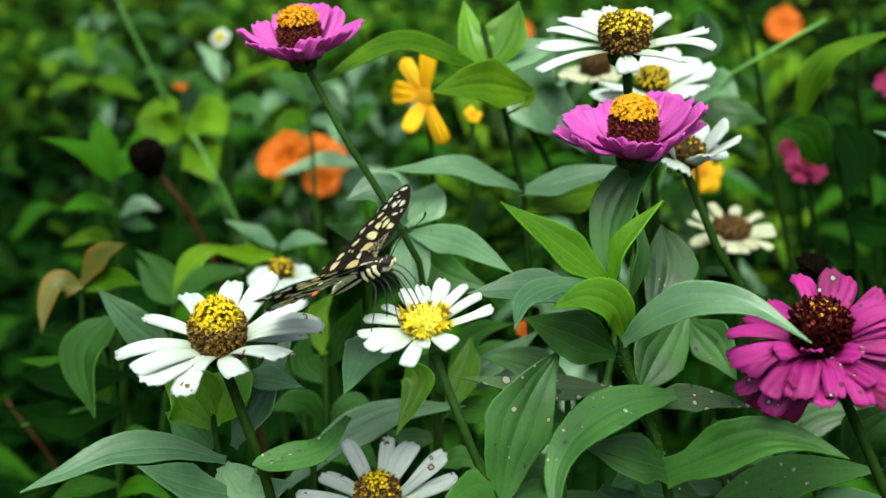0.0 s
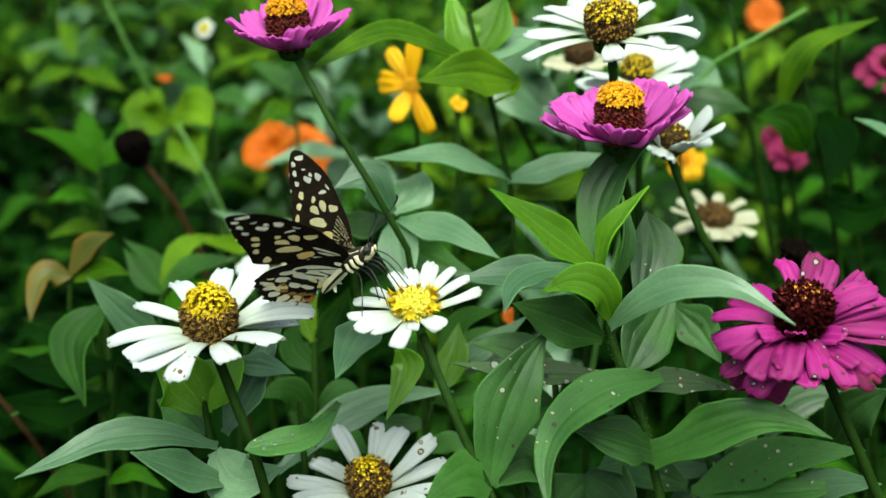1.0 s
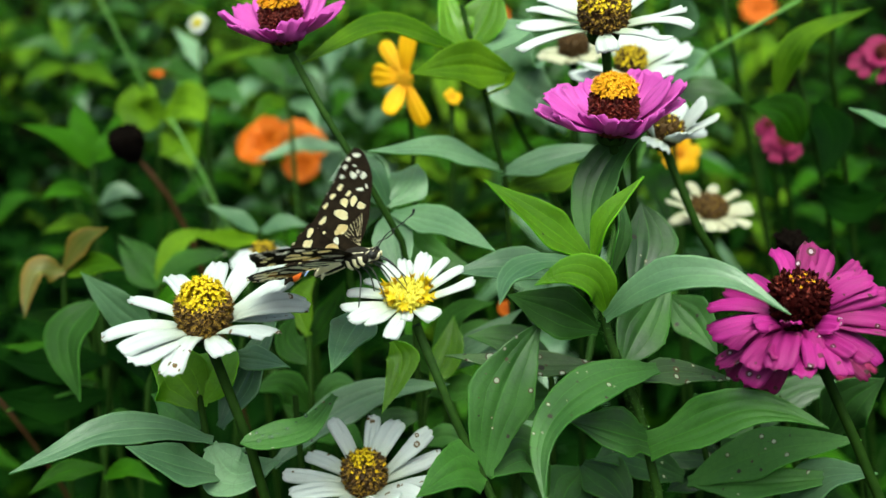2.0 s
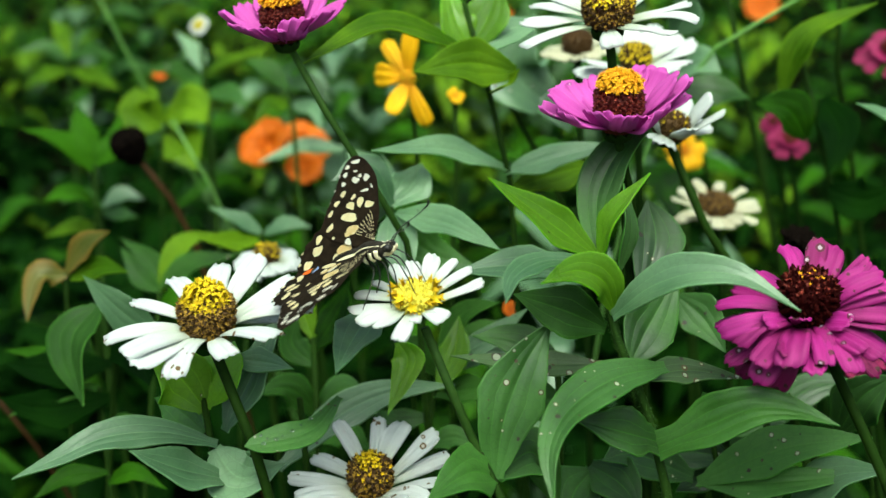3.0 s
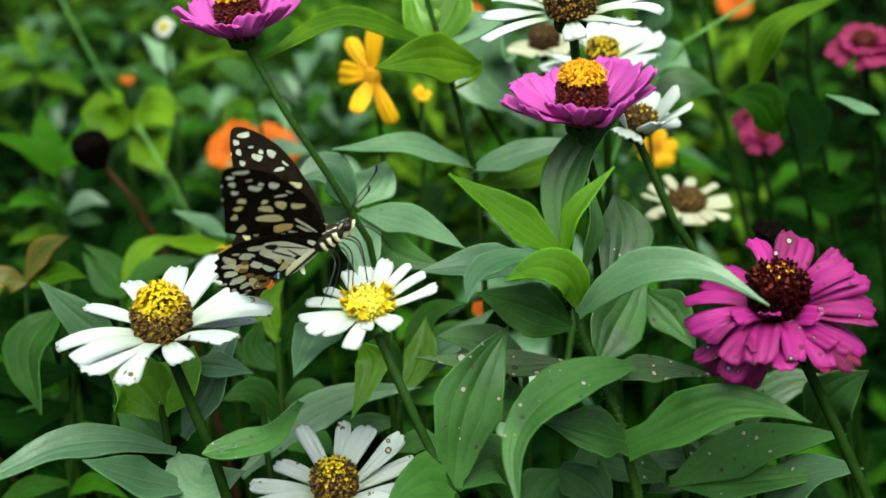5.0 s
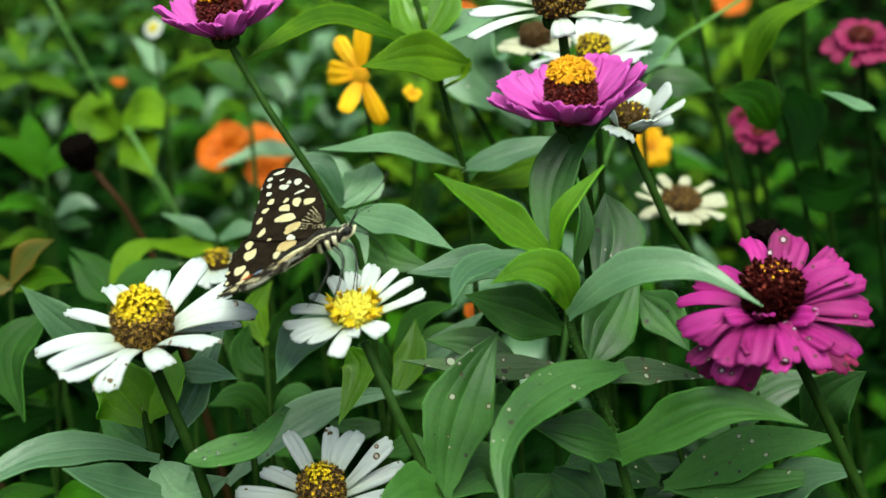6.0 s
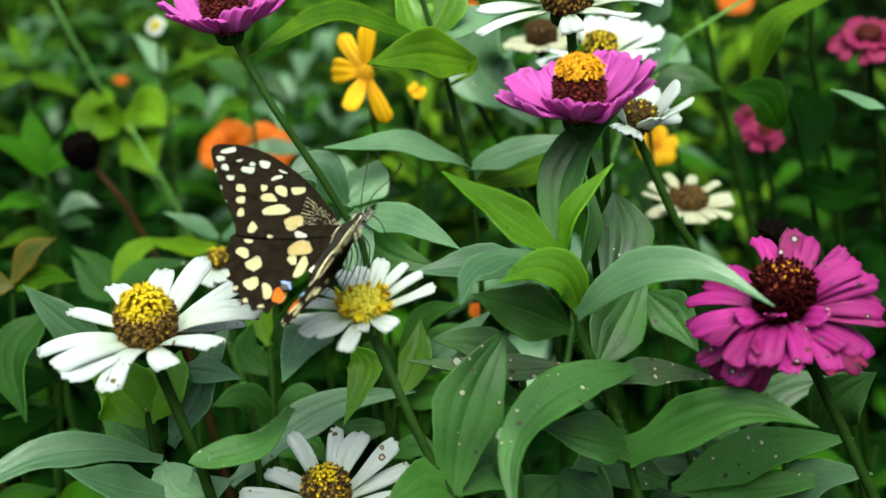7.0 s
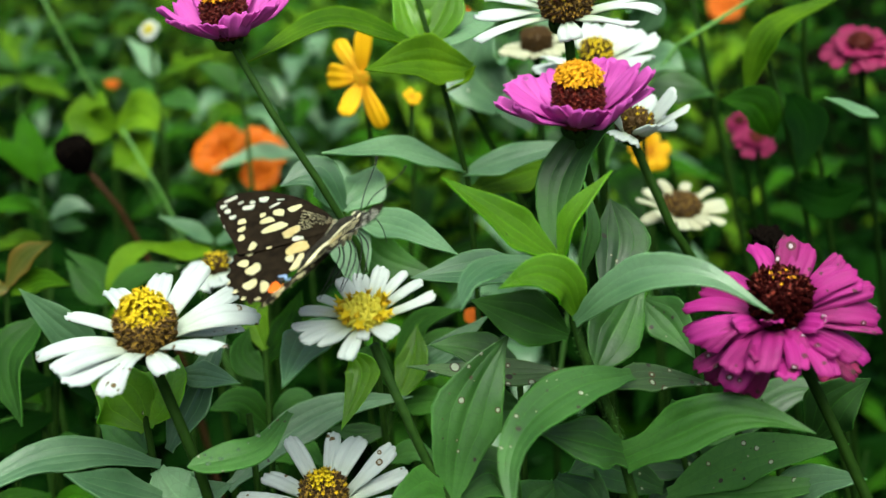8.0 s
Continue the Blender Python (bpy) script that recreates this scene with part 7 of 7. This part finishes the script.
def motions():
    # seconds, place, yaw, pitch and roll of the body, then lift and sweep of the left forewing and hindwing and of the right ones
    flight = [
        (0, -0.0147, -0.0082, 0.6385, -28, -32, 6, 18, 1, 16, -1, 15, -3, 13, -9),
        (0.1, -0.0156, -0.0082, 0.6364, -29, -32, 6, 27, 8, 25, 2, 26, -7, 24, -1),
        (0.2, -0.0149, -0.0081, 0.6363, -32, -41, 7, 70, 1, 68, 0, 74, -22, 66, -2),
        (0.3, -0.0145, -0.0077, 0.6382, -40, -37, 8, 78, 1, 76, 0, 52, -18, 47, 4),
        (0.4, -0.0182, -0.0078, 0.6368, -29, -47, 8, 42, 1, 40, 0, 37, -9, 35, -3),
        (0.5, -0.0150, -0.0073, 0.6415, -30, -47, 8, 39, -8, 37, -2, 40, -18, 22, -7),
        (0.6, -0.0132, -0.0073, 0.6398, -36, -41, 9, 44, -18, 42, -5, 41, -26, 29, -1),
        (0.7, -0.0154, -0.0076, 0.6370, -29, -49, 8, 78, -2, 76, -1, 59, -27, 50, -2),
        (0.8, -0.0158, -0.0077, 0.6354, -26, -53, 8, 84, -6, 82, -1, 66, -31, 57, 1),
        (0.9, -0.0167, -0.0077, 0.6362, -26, -46, 8, 29, -5, 27, -1, 17, -16, 15, -5),
        (1, -0.0169, -0.0077, 0.6366, -30, -41, 8, 66, 4, 64, 1, 46, -11, 44, 3),
        (1.1, -0.0135, -0.0077, 0.6369, -32, -44, 9, 46, 2, 44, 1, 30, -12, 28, 2),
        (1.2, -0.0158, -0.0082, 0.6347, -27, -45, 9, 32, 3, 30, 1, 14, -12, 12, -2),
        (1.3, -0.0131, -0.0082, 0.6362, -34, -43, 9, 32, 6, 30, 2, 24, -17, 22, 1),
        (1.4, -0.0132, -0.0085, 0.6362, -27, -35, 10, 30, 3, 28, 1, 20, -15, 18, -7),
        (1.5, -0.0116, -0.0086, 0.6372, -25, -32, 10, 35, 6, 33, 1, 22, -16, 20, -10),
        (1.6, -0.0112, -0.0087, 0.6355, -25, -27, 10, 26, 5, 24, 2, 19, -11, 17, -6),
        (1.7, -0.0136, -0.0088, 0.6352, -27, -25, 10, 20, 5, 18, 2, 11, -6, 9, -4),
        (1.8, -0.0139, -0.0088, 0.6354, -28, -25, 10, 30, 6, 28, 2, 19, -10, 17, -4),
        (1.9, -0.0143, -0.0087, 0.6348, -28, -25, 11, 18, 6, 16, 3, 6, -12, 4, -4),
        (2, -0.0147, -0.0087, 0.6354, -29, -25, 11, 33, 7, 31, 3, 31, -14, 29, -4),
        (2.1, -0.0151, -0.0087, 0.6356, -29, -25, 11, 40, 8, 38, 3, 23, -15, 21, -4),
        (2.2, -0.0154, -0.0086, 0.6347, -30, -24, 11, 19, 9, 17, 4, 2, -16, 0, -4),
        (2.3, -0.0158, -0.0086, 0.6354, -30, -24, 11, 38, 9, 36, 4, 32, -17, 30, -4),
        (2.4, -0.0162, -0.0086, 0.6356, -31, -24, 11, 42, 10, 40, 5, 21, -18, 19, -4),
        (2.5, -0.0166, -0.0085, 0.6347, -31, -24, 11, 22, 11, 20, 5, 0, -18, -2, -4),
        (2.6, -0.0170, -0.0085, 0.6354, -32, -24, 11, 37, 12, 35, 5, 23, -18, 21, -4),
        (2.7, -0.0173, -0.0085, 0.6355, -32, -23, 11, 37, 13, 35, 6, 12, -18, 10, -5),
        (2.8, -0.0177, -0.0084, 0.6353, -33, -23, 11, 29, 13, 27, 6, 3, -16, 1, -5),
        (2.9, -0.0133, -0.0083, 0.6354, -30, -19, 12, 29, 16, 27, 7, 11, -9, 9, -3),
        (3, -0.0113, -0.0081, 0.6371, -29, -26, 12, 31, 17, 29, 11, 2, -6, 0, -2),
        (3.1, -0.0123, -0.0083, 0.6364, -27, -24, 12, 52, 19, 50, 7, 11, -15, 9, -5),
        (3.2, -0.0110, -0.0087, 0.6348, -25, -26, 12, 22, 7, 20, 4, 16, -9, 14, -3),
        (3.3, -0.0127, -0.0090, 0.6348, -23, -25, 13, 16, 2, 14, 2, 10, -6, 8, -3),
        (3.4, -0.0134, -0.0090, 0.6356, -21, -25, 13, 35, 9, 33, 3, 13, -16, 11, -6),
        (3.5, -0.0115, -0.0092, 0.6365, -24, -31, 13, 36, 5, 34, 0, 31, -5, 29, -8),
        (3.6, -0.0156, -0.0089, 0.6374, -19, -33, 13, 41, 13, 39, 3, 20, -1, 18, -2),
        (3.7, -0.0149, -0.0086, 0.6380, -18, -38, 12, 34, 14, 32, 3, 13, -1, 11, -1),
        (3.8, -0.0131, -0.0083, 0.6366, -22, -38, 11, 32, 9, 30, 2, 9, -6, 7, -2),
        (3.9, -0.0124, -0.0080, 0.6368, -18, -37, 10, 37, 14, 35, 3, 20, -1, 18, 0),
        (4, -0.0068, -0.0073, 0.6398, -20, -29, 9, 38, 1, 36, 0, 41, -12, 36, 4),
        (4.1, -0.0068, -0.0077, 0.6363, -21, -34, 10, 35, -4, 33, -1, 56, -18, 49, 4),
        (4.2, -0.0089, -0.0079, 0.6375, -15, -20, 11, 29, 4, 27, 1, 50, -11, 48, -2),
        (4.3, -0.0109, -0.0084, 0.6334, -25, -42, 13, 61, -6, 59, -1, 56, -21, 52, 4),
        (4.4, -0.0105, -0.0085, 0.6359, -20, -20, 13, 50, -1, 48, 0, 55, -18, 53, -4),
        (4.5, -0.0083, -0.0085, 0.6378, -21, -30, 14, 69, 0, 67, 0, 63, -13, 45, 1),
        (4.6, -0.0114, -0.0087, 0.6354, -18, -36, 14, 71, 5, 69, 1, 83, -14, 81, -1),
        (4.7, -0.0124, -0.0083, 0.6401, -16, -40, 13, 54, -1, 52, 0, 40, -16, 38, -2),
        (4.8, -0.0121, -0.0082, 0.6403, -15, -39, 13, 54, 1, 52, 1, 39, -17, 37, -2),
        (4.9, -0.0117, -0.0081, 0.6402, -13, -38, 12, 46, 2, 44, 1, 41, -17, 39, -1),
        (5, -0.0114, -0.0080, 0.6413, -12, -37, 12, 63, 4, 61, 2, 61, -16, 59, -1),
        (5.1, -0.0110, -0.0079, 0.6410, -10, -36, 11, 47, 6, 45, 2, 34, -15, 32, -1),
        (5.2, -0.0107, -0.0078, 0.6408, -9, -35, 10, 36, 8, 34, 3, 37, -14, 35, -1),
        (5.3, -0.0103, -0.0077, 0.6421, -7, -34, 10, 57, 10, 55, 4, 60, -12, 58, -1),
        (5.4, -0.0100, -0.0076, 0.6417, -6, -33, 9, 38, 12, 36, 4, 29, -11, 27, 0),
        (5.5, -0.0096, -0.0075, 0.6416, -5, -32, 9, 28, 13, 26, 5, 32, -9, 30, 0),
        (5.6, -0.0093, -0.0074, 0.6427, -3, -31, 8, 43, 15, 41, 5, 47, -6, 45, 0),
        (5.7, -0.0089, -0.0073, 0.6424, -2, -30, 7, 27, 17, 25, 6, 24, -4, 22, 0),
        (5.8, -0.0086, -0.0072, 0.6427, 0, -29, 7, 21, 19, 19, 7, 22, 1, 20, 1),
        (5.9, -0.0066, -0.0072, 0.6422, 2, -26, 6, 22, 16, 20, 6, 19, 2, 17, 1),
        (6, -0.0081, -0.0072, 0.6407, -2, -27, 6, 19, 14, 17, 7, 16, 3, 14, 1),
        (6.1, -0.0112, -0.0074, 0.6389, -7, -25, 6, 22, 19, 20, 7, 16, 3, 14, 1),
        (6.2, -0.0108, -0.0074, 0.6381, -6, -21, 6, 18, 23, 16, 8, 16, 3, 14, 1),
        (6.3, -0.0087, -0.0072, 0.6396, -3, -13, 7, 32, 20, 30, 7, 16, 3, 14, 1),
        (6.4, -0.0069, -0.0071, 0.6400, -3, -15, 7, 35, 17, 33, 7, 16, 3, 14, 1),
        (6.5, -0.0076, -0.0072, 0.6390, -6, -22, 7, 32, 15, 30, 10, 16, 3, 14, 1),
        (6.6, -0.0070, -0.0071, 0.6391, 3, -19, 6, 36, 10, 34, 4, 22, 3, 20, 1),
        (6.7, -0.0107, -0.0071, 0.6362, -4, -29, 5, 60, 8, 58, 3, 66, -9, 64, 9),
        (6.8, -0.0081, -0.0071, 0.6369, 23, -10, 6, 44, -4, 42, -1, 34, 5, 32, 2),
        (6.9, -0.0076, -0.0068, 0.6382, 45, -11, 5, 35, -10, 33, -4, 40, 6, 38, 2),
        (7, -0.0038, -0.0066, 0.6411, 54, -30, 4, 37, -7, 35, -8, 46, 7, 37, 2),
        (7.1, -0.0063, -0.0064, 0.6420, 55, -24, 4, 31, -9, 29, -4, 50, 0, 48, 0),
        (7.2, -0.0070, -0.0062, 0.6421, 53, -24, 4, 28, -5, 26, -3, 55, 1, 53, 1),
        (7.3, -0.0084, -0.0059, 0.6436, 52, -25, 4, 34, -6, 32, -2, 79, -2, 77, 0),
        (7.4, -0.0100, -0.0058, 0.6425, 58, -22, 5, 69, 5, 67, 1, 92, 0, 90, 0),
        (7.5, -0.0081, -0.0054, 0.6436, 56, -24, 5, 60, 8, 53, 2, 71, 2, 69, -1),
        (7.6, -0.0040, -0.0055, 0.6441, 47, -22, 5, 15, 2, 13, 1, 53, 5, 51, 1),
        (7.7, -0.0041, -0.0057, 0.6423, 46, -24, 4, 11, 2, 9, 1, 48, 3, 46, 1),
        (7.8, -0.0038, -0.0060, 0.6414, 45, -25, 3, 14, 3, 12, 1, 46, 3, 44, 1),
        (7.9, -0.0046, -0.0062, 0.6414, 47, -24, 2, 17, 3, 15, 1, 43, 1, 41, 0),
        (8, -0.0048, -0.0062, 0.6440, 47, -23, 2, 6, 5, 4, 1, 35, 6, 33, 1),
    ]
    body_rows = [(t, Matrix.Translation((x, y, z)) @ turned(yaw, pitch, roll)) for t, x, y, z, yaw, pitch, roll, *_ in flight]
    walk(butterfly, body_rows)
    for s, at in ((1, 7), (-1, 11)):
        hinge = Matrix.Translation((0.001, 0.0016 * s, 0.0012))
        fore = [(row[0], hinge @ Matrix.Rotation(radians(row[at]) * s, 4, "X") @ Matrix.Rotation(radians(row[at + 1]) * s, 4, "Z") @ Matrix.Translation((0, 0, 0.0003))) for row in flight]
        hind = [(row[0], hinge @ Matrix.Rotation(radians(row[at + 2]) * s, 4, "X") @ Matrix.Rotation(radians(row[at + 3]) * s, 4, "Z")) for row in flight]
        walk(wings[s][0], fore)
        walk(wings[s][1], hind)
    # the flower bends under its guest; head shift to the side and up
    sway = [
        (0, -0.0013, -0.0003),
        (0.5, -0.0013, 0.0005),
        (1, -0.0016, 0.0007),
        (1.5, -0.0020, 0.0013),
        (3, -0.0010, 0.0006),
        (3.5, 0.0000, 0.0000),
        (4, -0.0000, 0.0005),
        (4.5, -0.0035, -0.0002),
        (6, -0.0032, -0.0022),
        (6.5, -0.0044, -0.0017),
        (7, -0.0022, -0.0007),
        (7.5, -0.0025, -0.0009),
        (8, -0.0021, -0.0015),
    ]
    root = Vector(centre_flower.location)
    rest = Vector((0.0029, -0.0137, 0.6217)) - root
    sway_rows = []
    for t, dx, dz in sway:
        sway_rows.append((t, Matrix.Translation(root + Vector((0, 0, dz))) @ Matrix.Rotation(dx / rest.z, 4, "Y")))
    walk(centre_flower, sway_rows)
    # the feet keep to the flower: each leg swings at its hip towards its hold
    holds = [(-0.004, 0.004, 0.008), (-0.001, -0.004, 0.007), (-0.009, 0.005, 0.006), (-0.008, -0.006, 0.005), (-0.015, 0.006, 0.004), (-0.016, -0.008, 0.002)]
    for (leg, hip), hold in zip(legs, holds):
        rows = []
        for t, m in body_rows:
            place = root + rest + Vector(hold)
            aim = (m.inverted() @ place - hip).normalized()
            q = Vector((0, 0, -1)).rotation_difference(aim)
            rows.append((t, Matrix.Translation(hip) @ q.to_matrix().to_4x4()))
        walk(leg, rows)


motions()
